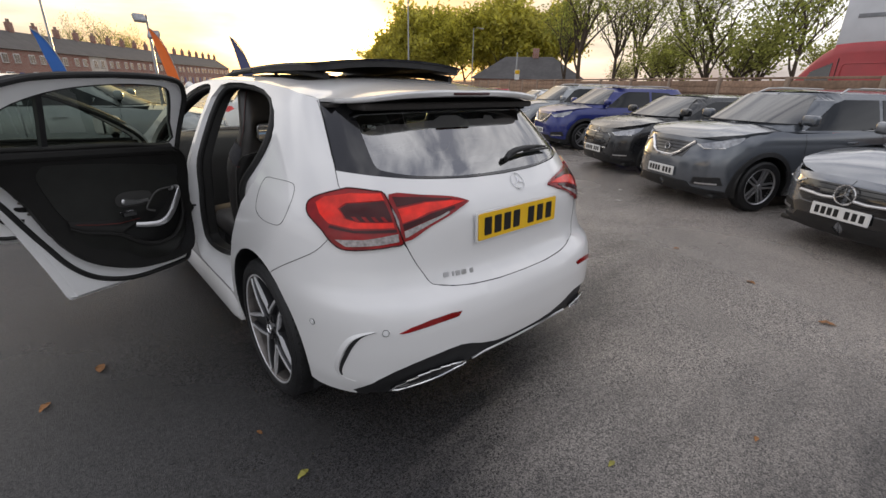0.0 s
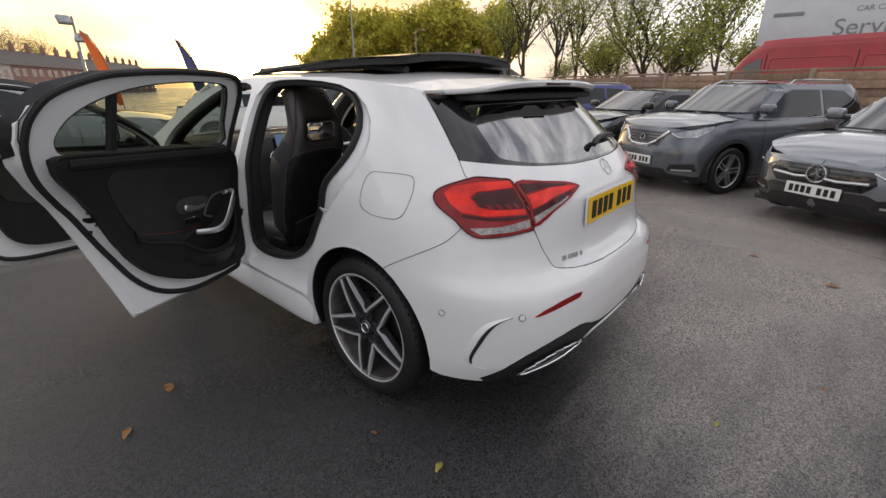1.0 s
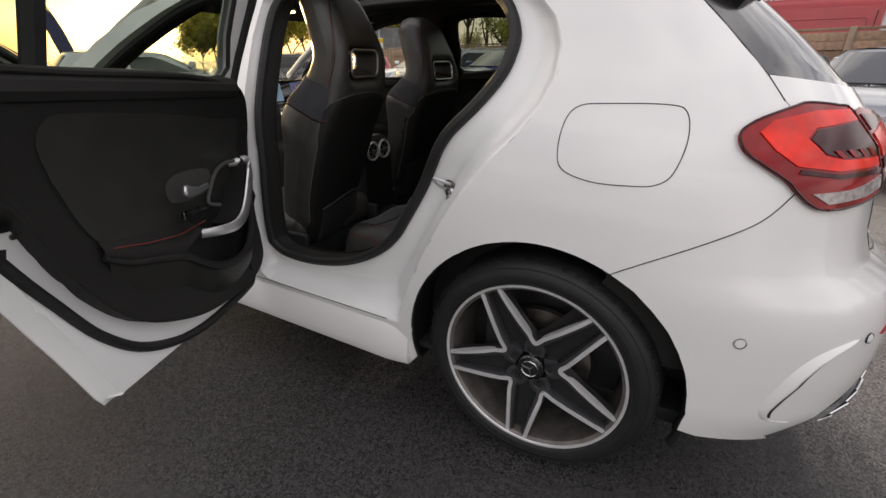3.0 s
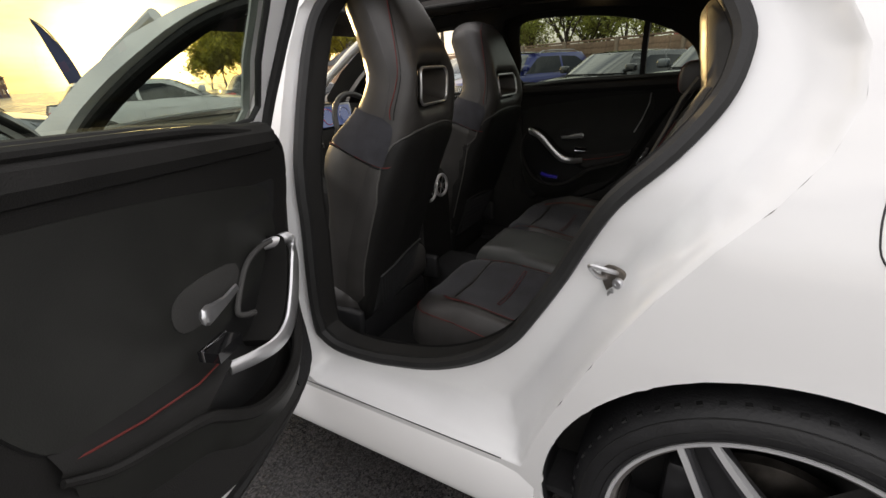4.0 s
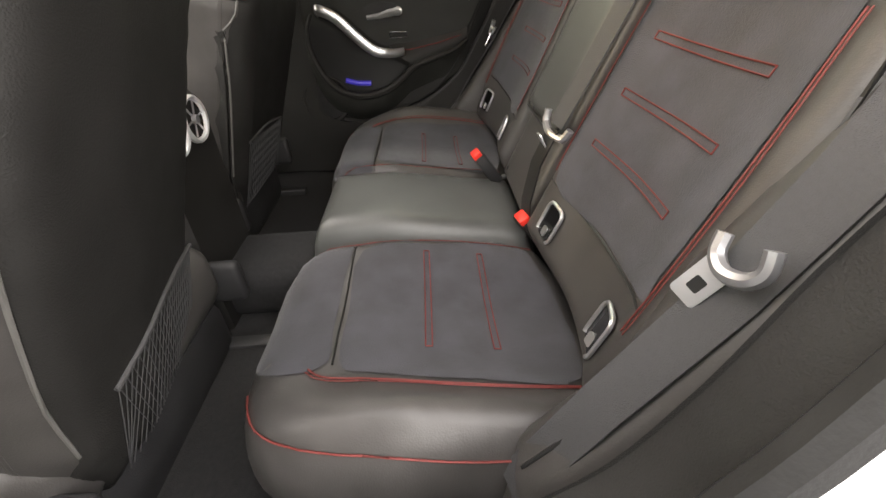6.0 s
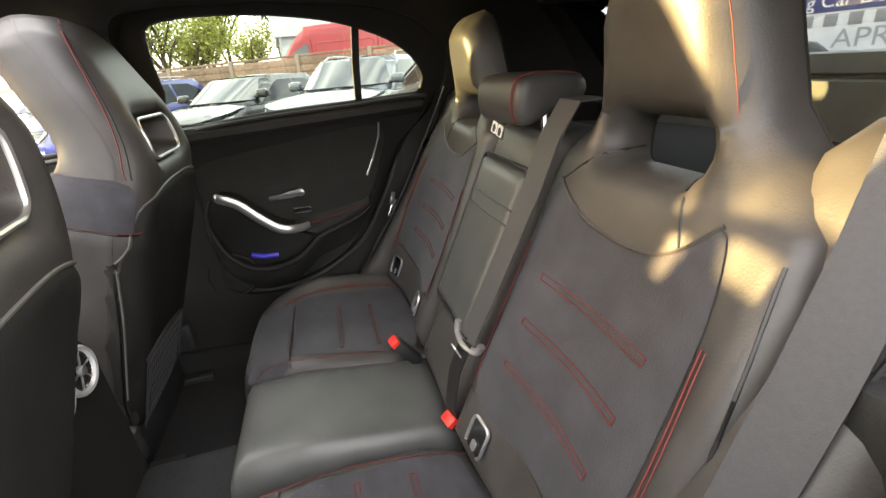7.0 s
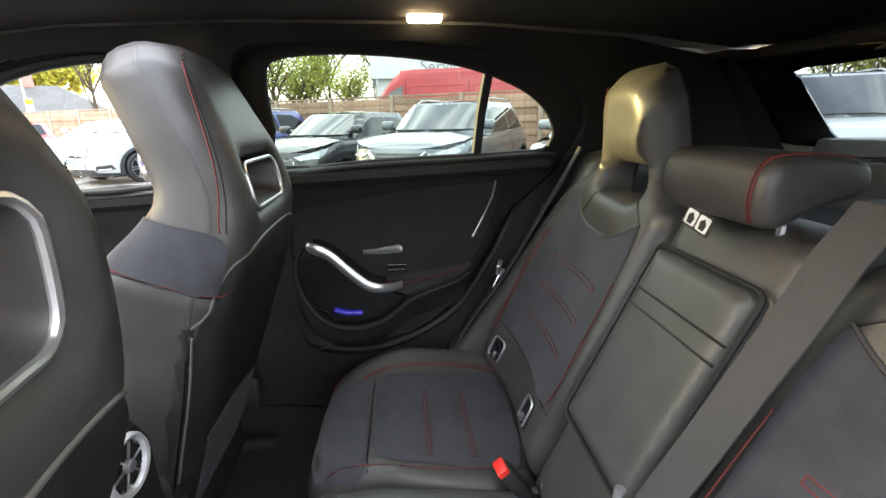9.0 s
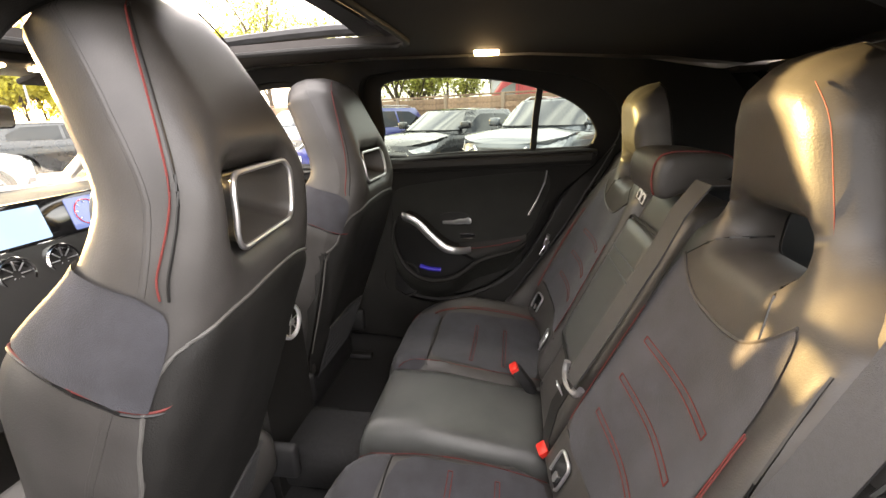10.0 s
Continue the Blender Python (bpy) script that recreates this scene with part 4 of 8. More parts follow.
def build_door(sd, rear, opened):
    cut, win, hinge = (OPEN_R, WIN_R, 1.93) if rear else (OPEN_F, WIN_F, 3.07)
    lab = ("rear" if rear else "front") + " door, " + ("wide open" if opened else "closed")
    D0 = offset_loop(cut, -.004)
    D1 = offset_loop(cut, -.020)
    nm = "rear_door" if rear else "front_door"
    hx = sd * .868
    M = None
    if opened:
        # the hinge line leans, so that the open door's free end rises
        hv = Vector((hx, hinge, 0))
        M = Matrix.Translation((-.042, -.058, 0)) @ Matrix.Translation(hv) @ Matrix.Rotation(radians(-opened), 4, Vector((.055, .045, 1)) if rear else Vector((.03, .02, 1))) @ Matrix.Translation(-hv)
        if rear:
            M = M @ Matrix.Translation((0, 0, .85)) @ Matrix.Diagonal((1, 1, 1.03, 1)) @ Matrix.Translation((0, 0, -.85))
    big = offset_loop(win, .012)
    door = part(nm, HW.panel(nm, SY(HW, D0), [SY(HW, big)], .04, 0, .004, sd), M_WHITE, car, "white " + lab, M)

    def mk(name, loop, off, holes=(), thick=.0, material=M_TRIM, label="", step=.035, par=door):
        return part(name, HW.panel(name, SY(HW, loop), [SY(HW, h) for h in holes], step, off, thick, sd), material, par, label)

    def pt(y, z, off):
        p = HW.p(HW.sy(y, z), z, off)
        return Vector((sd * p.x, p.y, p.z))

    def bar(name, pts, r, material, par=door, closed=False, label="", flat=1.0, n=8):
        return part(name, tube(name, [pt(*p) for p in pts], r, closed, n, flat), material, par, label)

    # folded edge, inner skin, weather strip
    rings = [[pt(y, z, o) for y, z in lp] for lp, o in ((D0, -.003), (D1, -.012), (offset_loop(cut, -.030), -.050))]
    part("door_edge", loft("door_edge", rings, False, angle=60), M_JAMB, door)
    D2 = offset_loop(cut, -.030)
    mk("inner_skin", D2, -.050, [win], .003, M_JAMB if opened else M_TRIM)
    bar("weather_strip", [(y, z, -.056) for y, z in (STRIP_L if rear and opened else offset_loop(SEAL_R, .004) if rear else offset_loop(cut, -.045))], .013, M_RUBBER, closed=True)
    top = [(y, z) for y, z in offset_loop(cut, -.002) if z > 1.10]
    k = max(range(len(top)), key=lambda i: (abs(top[i][0] - top[i - 1][0]) + abs(top[i][1] - top[i - 1][1])))
    top = top[k:] + top[:k]
    ring1 = [pt(y, z, -.004) for y, z in top]
    ctr = np.mean(np.array(win), 0)
    tin = [(y + (ctr[0] - y) * .075, z + (ctr[1] - z) * .16) for y, z in top]
    ring2 = [pt(y, z, -.058) for y, z in tin]
    part("frame_seal", loft("frame_seal", [ring1, ring2], False, False, 60), M_BLACK, door)
    # glass, divider, outer waist trim
    mk("window_pane", big, -.020, (), 0, M_TINT if rear else M_GLASS, "clear side window", .06)
    bar("window_gasket", [(y, z, -.046) for y, z in win], .007, M_RUBBER, closed=True)
    if rear:
        part("window_divider", loft("window_divider", [[pt(y + a, z, o) for a, o in ((-.011, -.012), (.011, -.012), (.011, -.050), (-.011, -.050))] for y, z in ((1.276, 1.085), (1.272, 1.21), (1.262, 1.325))]), M_BLACK, door)
    # trim card: upper roll, recessed insert, armrest, pocket
    if rear:
        card = spline([(1.825, 1.058), (1.862, 1.02), (1.882, .94), (1.874, .80), (1.868, .62), (1.85, .53), (1.78, .485), (1.62, .47), (1.49, .50), (1.39, .56), (1.315, .65), (1.265, .76), (1.215, .87), (1.155, .96), (1.085, 1.03), (1.05, 1.085), (1.09, 1.098), (1.3, 1.090), (1.6, 1.082)], 3, True)
        ins = spline([(1.846, .80), (1.846, .88), (1.832, .925), (1.784, .956), (1.60, .985), (1.434, 1.004), (1.27, 1.016), (1.226, 1.008), (1.208, .966), (1.235, .88), (1.266, .797), (1.305, .745), (1.40, .715), (1.52, .712), (1.66, .735), (1.78, .775)], 3, True)
        y0, y1 = 1.765, 1.545
        if opened:
            card = spline([(1.808, 1.056), (1.875, 1.032), (1.915, .98), (1.925, .90), (1.918, .80), (1.912, .60), (1.895, .48), (1.85, .437), (1.76, .420), (1.66, .420), (1.555, .432), (1.452, .466), (1.345, .524), (1.267, .615), (1.206, .732), (1.165, .837), (1.108, .937), (1.05, 1.01), (1.03, 1.06), (1.05, 1.098), (1.3, 1.090), (1.6, 1.082)], 3, True)
    else:
        card = spline([(2.98, .985), (2.985, .80), (2.97, .60), (2.92, .51), (2.75, .47), (2.35, .47), (2.17, .50), (2.10, .58), (2.075, .75), (2.07, 1.02), (2.3, 1.032), (2.65, 1.016)], 3, True)
        ins = spline([(2.92, .93), (2.70, .97), (2.3, .985), (2.14, .98), (2.13, .90), (2.15, .76), (2.4, .72), (2.7, .74), (2.88, .80)], 3, True)
        y0, y1 = 2.86, 2.56
    tr = mk("door_card", card, -.052, (), .052, M_TRIM, "soft black door trim")
    bar("card_edge", [(y, z, -.098) for y, z in offset_loop(card, -.006)], .008, M_TRIM, tr, True)
    mk("trim_insert", ins, -.104, (), .006, M_DOORINS, "smooth black trim insert", par=tr)
    bar("insert_groove", [(y, z, -.1045) for y, z in ins], .0035, M_DEEPBLACK, tr, True)
    # waist roll below the window
    yy = np.linspace(1.828 if rear else 2.95, 1.07 if rear else 2.09, 16)
    wz = (lambda y: 1.040 + (1.88 - y) * .034) if rear else (lambda y: 1.003 - (y - 2.1) * .04)
    part("waist_roll", tube("waist_roll", [pt(y, wz(y), -.088) for y in yy], .030, n=10), M_TRIM, tr)
    out = .03 if opened else 0
    if rear:
        # door pull: the scoop's shade as a flat black patch under a slanted bar, with a rounded lip that runs on as the
        # armrest
        lip = spline([(1.822, .825, -.118), (1.846, .775, -.126), (1.846, .705, -.134), (1.812, .620, -.146), (1.750, .565, -.156), (1.668, .550, -.160), (1.590, .566, -.158), (1.535, .600, -.152), (1.488, .636, -.146), (1.415, .660, -.138), (1.340, .682, -.128), (1.290, .712, -.116)], 4)
        bar("armrest_lip", lip, [.006 + .007 * math.sin(math.pi * i / (len(lip) - 1)) for i in range(len(lip))], M_TRIM, tr)
        foot = [[pt(y, z, o) for y, z, o in ((y, z, o), (y + .012, z - .022, o + .004), (y + .020, z - .060, o + .020), (y + .018, z - .10, -.100))] for y, z, o in lip]
        part("armrest", loft("armrest", foot, False, False, 60), M_DOORINS, tr, "rounded armrest below the door pull")
        bowl = [(y, z) for y, z, o in lip] + [(1.40, .728), (1.52, .712), (1.60, .730), (1.68, .775), (1.745, .830), (1.79, .845)]
        mk("scoop_shade", bowl, -.1065, (), .002, M_DEEPBLACK, par=tr, label="flat black patch for the shade in the door pull's scoop")
        rows = []
        for y, zt, zl, o in ((1.292, .745, .712, -.114), (1.34, .735, .684, -.128), (1.415, .722, .662, -.139), (1.488, .712, .640, -.147), (1.535, .708, .664, -.152), (1.575, .704, .680, -.150)):
            rows.append([pt(y, zt + .012, -.104), pt(y, zt, -.112), pt(y, (zt + zl) / 2, (o - .112) / 2 - .008), pt(y, zl + .006, o), pt(y, zl - .01, o + .01)])
        part("arm_shelf", loft("arm_shelf", rows, False, False, 60), M_TRIM, tr)
        part("stitching", tube("stitching", [pt(y, z, o) for y, z, o in ((1.60, .700, -.142), (1.50, .694, -.140), (1.40, .708, -.130), (1.31, .728, -.118))], .0018, n=5), M_STITCH, tr)
        hp = spline([(1.800, .822, -.112), (1.796, .838, -.150), (1.782, .838, -.168), (1.735, .814, -.172), (1.680, .758, -.179), (1.640, .720, -.183), (1.612, .702, -.184), (1.580, .694, -.180), (1.548, .690, -.166), (1.52, .690, -.146)], 5)
        if opened:
            hp = spline([(1.796, .824, -.110), (1.812, .829, -.140), (1.820, .826, -.158), (1.812, .798, -.170), (1.788, .760, -.178), (1.755, .712, -.184), (1.718, .676, -.186), (1.675, .660, -.180), (1.625, .662, -.164), (1.575, .670, -.140)], 5)
            bar("pocket_edge", spline([(1.808, .832, -.126), (1.762, .832, -.122), (1.716, .818, -.120), (1.682, .782, -.120), (1.656, .744, -.122), (1.664, .730, -.127), (1.690, .722, -.135)], 4), .006, M_GREYTRIM, tr)
        bar("pull_handle", hp, [.010 + .007 * min(1, i / 10) * (1 - .55 * max(0, (i - 30) / 15)) for i in range(len(hp))], M_ALU, tr, label="satin silver pull handle", flat=.5, n=12)
        grip = [[pt(y + a, z + b, o) for a, b, o in ((-.012, .014, p2 + .008), (-.004, -.006, p2 + .012), (-.004, -.004, -.104), (-.010, .012, -.104))] for y, z, p2 in [(p[0], p[1], p[2]) for p in hp[8:36:3]]]
        part("grip_web", loft("grip_web", grip, True, True, 50), M_TRIM, tr)
    else:
        rows = []
        for i in range(15):
            u = i / 14
            y = (y0 + .06) + (y1 - .16 - y0 - .06) * u
            d = .145 - .05 * u ** 2 - (.04 if i in (0, 14) else 0)
            rows.append([pt(y, z, o) for z, o in ((.595, -.098), (.61, -d + .015), (.65, -d), (.692, -d + .006), (.71, -.10))])
        part("armrest", loft("armrest", rows, True, False, 50), M_TRIM, tr)
        hp = spline([(y0 + .008, .838, -.112), (y0, .846, -.152), (y0 - .016, .822, -.172), (y0 - .040, .775, -.176), (y0 - .068, .738, -.172), (y0 - .105, .714, -.162), (y0 - .155, .702, -.148), (y0 - .20, .700, -.132)], 5)
        bar("pull_handle", [(p[0], p[1], p[2] - out) for p in hp], [.012 + .005 * min(1, i / 10) for i in range(len(hp))], M_ALU, tr, label="satin silver pull handle", flat=.55, n=10)
        cup = spline([(y0 + .035, .83), (y0 + .03, .72), (y0 - .02, .665), (y0 - .12, .655), (y0 - .20, .68), (y0 - .16, .70), (y0 - .09, .745), (y0 - .02, .82)], 3, True)
        mk("handle_cup", cup, -.1105, (), .002, M_TRIM, par=tr)
    # release lever in its bezel
    if rear and opened:
        mk("lever_bezel", spline([(1.690, .828), (1.682, .772), (1.60, .764), (1.528, .772), (1.512, .808), (1.535, .836), (1.60, .842)], 3, True), -.1105, (), .002, M_GREYTRIM, par=tr)
        bar("release_lever", [(1.672, .786, -.118), (1.615, .784, -.130), (1.565, .792, -.146), (1.535, .800, -.158), (1.520, .804, -.162), (1.516, .805, -.164)], [.008, .010, .014, .017, .013, .003], M_ALU, tr, label="satin silver release lever", flat=.5)
    else:
        lv = (y0 - .225, .812)
        mk("lever_bezel", spline([(lv[0] + .105, lv[1] + .022), (lv[0] + .095, lv[1] - .022), (lv[0] - .0, lv[1] - .022), (lv[0] - .012, lv[1] + .02), (lv[0] + .04, lv[1] + .034)], 3, True), -.1105, (), .002, M_BLACK, par=tr)
        bar("release_lever", [(lv[0] + .095, lv[1] - .010, -.120), (lv[0] + .05, lv[1] - .006, -.134), (lv[0] + .015, lv[1] + .002, -.150), (lv[0] - .018, lv[1] + .008, -.160), (lv[0] - .026, lv[1] + .009, -.166), (lv[0] - .029, lv[1] + .010, -.168)], [.007, .009, .012, .014, .010, .002], M_ALU, tr, label="satin silver release lever", flat=.5)
    # window switch
    sw = [(y0 - .20, .752), (y0 - .20, .734), (y0 - .262, .734), (y0 - .262, .752)]
    so = -.150 if opened else -.112
    mk("window_switch", sw, so, (), .008 + (so < -.12) * .03, M_GLOSS, par=tr, step=.02)
    bar("switch_rim", [(a, b, so - .009) for a, b in sw], .0022, M_CHROME, tr, True)
    tw = rrect(.115, .078, .018, 4, 1.80, .917) if rear and opened else rrect(.05, .075, .014, 3, 1.835 if rear else 2.96, .90)
    mk("tweeter_grille", tw, -.107, (), .003, M_BLACK, par=tr, step=.02)
    # bottle pocket lip and speaker
    if not rear:
        bar("pocket_lip", [(y0 + .06, .60, -.120), (y0 - .05, .56, -.135), (y0 - .2, .555, -.132), (y0 - .32, .60, -.112)], .012, M_TRIM, tr)
    if not opened:
        bar("ambient_strip", [(y0 - .02, .600, -.114), (y0 - .06, .588, -.116), (y0 - .11, .584, -.114)], .009, M_BLUEGLOW, tr)
    # latch and edge details
    sc_ = (y0 + .062, .535) if rear else (2.80, .58)
    if rear and opened:
        mk("speaker_mesh", spline([(1.845, .615), (1.895, .612), (1.900, .54), (1.885, .475), (1.83, .455), (1.80, .465), (1.81, .55)], 3, True), -.105, (), .006, M_CARPET, par=tr)
    else:
        bar("speaker_ring", [(sc_[0] + .085 * math.cos(a), sc_[1] + .080 * math.sin(a), -.112) for a in np.linspace(0, 2 * math.pi, 25)[:-1]], .007, M_TRIM, tr, True)
        mk("speaker_mesh", [(sc_[0] + .080 * math.cos(a), sc_[1] + .075 * math.sin(a)) for a in np.linspace(0, 2 * math.pi, 25)[:-1]], -.106, (), .004, M_CARPET, par=tr)
    if rear and not opened:
        bar("insert_accent", [(1.224, 1.018, -.111), (1.229, .97, -.113), (1.256, .895, -.113), (1.285, .835, -.113)], .0035, M_ALU, tr)
    if rear:
        if opened:
            lt = mk("latch_slot", spline([(1.130, .846), (1.160, .842), (1.196, .846), (1.200, .822), (1.176, .818), (1.145, .822), (1.128, .834)], 3, True), -.0535, (), .002, M_DEEPBLACK, step=.015)
            bar("latch_plate", [(1.196, .850, -.056), (1.206, .838, -.058), (1.212, .820, -.060), (1.205, .802, -.058)], .005, M_ALU, lt, flat=.5, label="bent steel latch plate")
            for q in ((1.149, .862), (1.173, .806)):
                bar("bolt", [(q[0], q[1], -.052), (q[0], q[1], -.057)], .006, M_DISC, lt)
            mk("drain_hole", [(1.140, .792), (1.155, .788), (1.150, .772)], -.0535, (), .002, M_DEEPBLACK, par=lt, step=.01)
        else:
            bar("latch_plate", [(1.145, .83, -.040), (1.165, .79, -.052)], .018, M_BLACK, door)
        bar("waist_stitch", [(1.86, 1.006, -.108), (1.6, 1.022, -.109), (1.25, 1.030, -.108)], .0015, M_TRIM, tr)
    # outside handle
    bar("outside_handle", [(y1 - .20, .90, .012), (y1 - .16, .905, .034), (y1 - .02, .91, .036), (y1 + .02, .912, .012)], .012, M_WHITE, door, label="white outside handle")
    if not rear:
        mp = pt(2.88, 1.05, .10)
        mh = part("mirror_housing", moved(box("mirror_housing", .20, .12, .14, .04, seg=4), Matrix.Translation(mp + Vector((sd * .02, 0, 0)))), M_WHITE, door, "white door mirror")
        part("mirror_glass", moved(prism("mirror_glass", rrect(.165, .11, .03), .004), Matrix.Translation(mp + Vector((sd * .02, -.064, 0)))), M_CHROME, mh, "mirror glass")
        part("mirror_surround", moved(prism("mirror_surround", rrect(.18, .125, .035), .006), Matrix.Translation(mp + Vector((sd * .02, -.061, 0)))), M_BLACK, mh)
        bar("mirror_arm", [(2.88, 1.02, .0), (2.88, 1.03, .06)], .025, M_BLACK, mh)
    return door


DOOR_RL = build_door(-1, True, 69)
DOOR_FL = build_door(-1, False, 76)
DOOR_RR = build_door(1, True, 0)
DOOR_FR = build_door(1, False, 0)


# ---- wheels ----
def build_wheel(sd, y):
    X = sd * .876
    m = Matrix.Translation((X, y, WHEEL_Z)) @ Matrix.Diagonal((sd, 1, 1, 1)) @ Matrix.Rotation(radians(41), 4, "X")
    R = .346
    mr = m @ Matrix.Diagonal((1, 1.055, 1.055, 1))
    prof = [(.264, -.014), (.2665, -.003), (.273, .004), (.286, .009), (.304, .008), (.322, .0), (.334, -.014), (.341, -.03), (.343, -.06), (R - .002, -.115), (.343, -.17), (.340, -.20), (.322, -.226), (.284, -.234), (.268, -.222), (.264, -.212)]
    wheel = part("wheel", moved(lathe("tyre", prof, 72), m), M_TYRE, car, "black tyre on a five-spoke machined alloy wheel")
    grooves = []
    for k in range(60):
        a = 2 * math.pi * k / 60
        bm = box("g", .05, .010, .004, 0)
        grooves.append(moved(bm, Matrix.Rotation(a, 4, "X") @ Matrix.Translation((-.035, 0, R - .0115))))
    for rr, xx in ((.2785, .0075), (.296, .0095), (.3185, .0025)):
        part("sidewall_ring", moved(lathe("sidewall_ring", [(rr - .0016, xx - .002), (rr - .0008, xx + .0008), (rr + .0008, xx + .0008), (rr + .0016, xx - .002)], 64), m), M_RUBBER, wheel)
    part("tread_blocks", moved(join("tread_blocks", grooves), m), M_RUBBER, wheel)
    rim = [(.0, -.06), (.07, -.06), (.075, -.15), (.215, -.19), (.234, -.16), (.234, -.03), (.239, -.008), (.248, .000), (.254, .001), (.256, -.006), (.246, -.02)]
    rb = part("rim", moved(lathe("rim", rim[3:], 72), mr), M_BARREL, wheel, "grey alloy rim with brake dust")
    part("rim_lip", moved(lathe("rim_lip", [(.2455, -.004), (.2485, .0022), (.2545, .0026), (.2570, -.004)], 72), mr), M_MACHINED, rb, "bright machined lip")
    part("rim_barrel", moved(lathe("rim_barrel", [(.2325, -.022), (.2290, -.160), (.21, -.185)], 48), mr), M_BARREL, wheel)
    # twin spokes with a dark channel between
    for k in range(5):
        A = Matrix.Rotation(2 * math.pi * k / 5, 4, "X")
        for s in (-1, 1):
            secs = []
            for r, t, w, x in ((.050, .046, .018, -.016), (.085, .042, .0105, -.012), (.14, .034, .0085, -.006), (.20, .0275, .0080, -.004), (.246, .023, .0095, -.006)):
                secs.append([(x, s * t - w, r), (x, s * t + w, r), (x - .012, s * t + w + .004, r), (x - .045, s * t + w * .6, r), (x - .045, s * t - w * .6, r), (x - .012, s * t - w - .004, r)])
            part("spoke", moved(loft("spoke", secs), mr @ A), M_SPOKE, rb)
        web = [[(x, -t, r), (x, t, r), (x - .03, t, r), (x - .03, -t, r)] for r, t, x in ((.055, .036, -.036), (.10, .030, -.034), (.15, .024, -.030), (.238, .014, -.026))]
        part("spoke_channel", moved(loft("spoke_channel", web), mr @ A), M_RIMDARK, rb)
        B = Matrix.Rotation(2 * math.pi * (k + .5) / 5, 4, "X")
        # bright machined edge: down one spoke, round the foot, up the next
        arm = [(-t, r, x) for r, t, x in ((.250, .0265, -.006), (.20, .0315, -.004), (.14, .0395, -.006), (.100, .0455, -.011))]
        arm = [(c * math.cos(radians(36)) + r * math.sin(radians(36)), r * math.cos(radians(36)) - c * math.sin(radians(36)), x) for c, r, x in arm]
        line = spline([Vector((x, c, r)) for c, r, x in arm] + [Vector((-.013, 0, .083))] + [Vector((x, -c, r)) for c, r, x in arm[::-1]], 5)
        edge = []
        for i, p in enumerate(line):
            p = Vector(p)
            d_ = Vector(line[min(i + 1, len(line) - 1)] - line[max(i - 1, 0)]).cross(Vector((1, 0, 0))).normalized()
            edge.append([p + d_ * a_ + Vector((h_, 0, 0)) for a_, h_ in ((-.0052, .0035), (.0052, .0035), (.0075, -.012), (-.0075, -.012))])
        part("machined_edge", moved(loft("machined_edge", edge), mr @ B), M_MACHINED, rb, "bright machined spoke edge")
        vee = [[(x, -t, r), (x, t, r), (x - .035, t, r), (x - .035, -t, r)] for r, t, x in ((.040, .028, -.020), (.062, .030, -.018), (.078, .026, -.017))]
        part("spoke_web", moved(loft("spoke_web", vee), mr @ B), M_SPOKE, rb)
        part("wheel_bolt", moved(lathe("wheel_bolt", [(0, -.014), (.008, -.014), (.0095, -.018), (.0095, -.03), (.0145, -.03), (.0145, -.016), (.017, -.014)], 14), mr @ B @ Matrix.Translation((0, 0, .056))), M_RIMDARK, rb)
    cap = part("hub_cap", moved(lathe("hub_cap", [(0, -.006), (.020, -.006), (.0285, -.008), (.031, -.013), (.036, -.016), (.04, -.03)], 32), mr), M_GLOSS, rb, "black hub cap with a silver badge")
    part("cap_ring", moved(lathe("cap_ring", [(.022, .0), (.0235, .003), (.025, .0)], 28), mr @ Matrix.Translation((-.0065, 0, 0))), M_CHROME, cap)
    for k in range(3):
        part("cap_arm", moved(prism("cap_arm", [(-.0018, 0), (0, .021), (.0018, 0)], -.003), mr @ Matrix.Translation((-.006, 0, 0)) @ Matrix.Rotation(radians(120 * k), 4, "X") @ Matrix.Rotation(radians(90), 4, "Z")), M_CHROME, cap)
    # black disc put in for the shade behind the spokes
    part("wheel_well", moved(lathe("wheel_well", [(.06, -.13), (.220, -.13)], 40), mr), M_DEEPBLACK, wheel)
    disc = part("brake_disc", moved(lathe("brake_disc", [(.06, -.09), (.085, -.085), (.155, -.085), (.155, -.108), (.06, -.108)], 48), m), M_DISC, wheel)
    part("brake_caliper", moved(box("brake_caliper", .07, .07, .15, .015, (-.10, .135, .03)), Matrix.Translation((X, y, WHEEL_Z)) @ Matrix.Diagonal((sd, 1, 1, 1))), M_RIMDARK, wheel)
    return wheel


def skin_x(y, z):
    z = max(z, .20)
    return HW.raw(HW.sy(y, z), z).x


for sd in (-1, 1):
    for y in (AX_R, AX_F):
        build_wheel(sd, y)
        secs = []
        for a in np.linspace(198, -18, 40):
            c, s = math.cos(radians(a)), math.sin(radians(a))
            secs.append([(sd * x, y + r * c, WHEEL_Z + r * s) for x, r in ((skin_x(y + ARCH * c, WHEEL_Z + ARCH * s) - .003, ARCH - .001), (skin_x(y + ARCH * c, WHEEL_Z + ARCH * s) - .016, ARCH - .004), (.845, ARCH + .012), (.60, ARCH + .012), (.58, .02))])
        part("wheel_arch_liner", loft("wheel_arch_liner", secs, False, False, 60), M_BLACK, car)
part("underbody", box("underbody", 1.50, 3.85, .05, .01, (0, 2.3, .215)), M_BLACK, car)

# ---- nose: bonnet, bumper, grille, lamps, windscreen ----
def hood_z(x, y):
    zc = float(np.interp(y, (3.30, 3.5, 3.9, 4.2, 4.36), (1.03, 1.01, .95, .88, .80)))
    return zc - .06 * (abs(x) / .80) ** 2.6


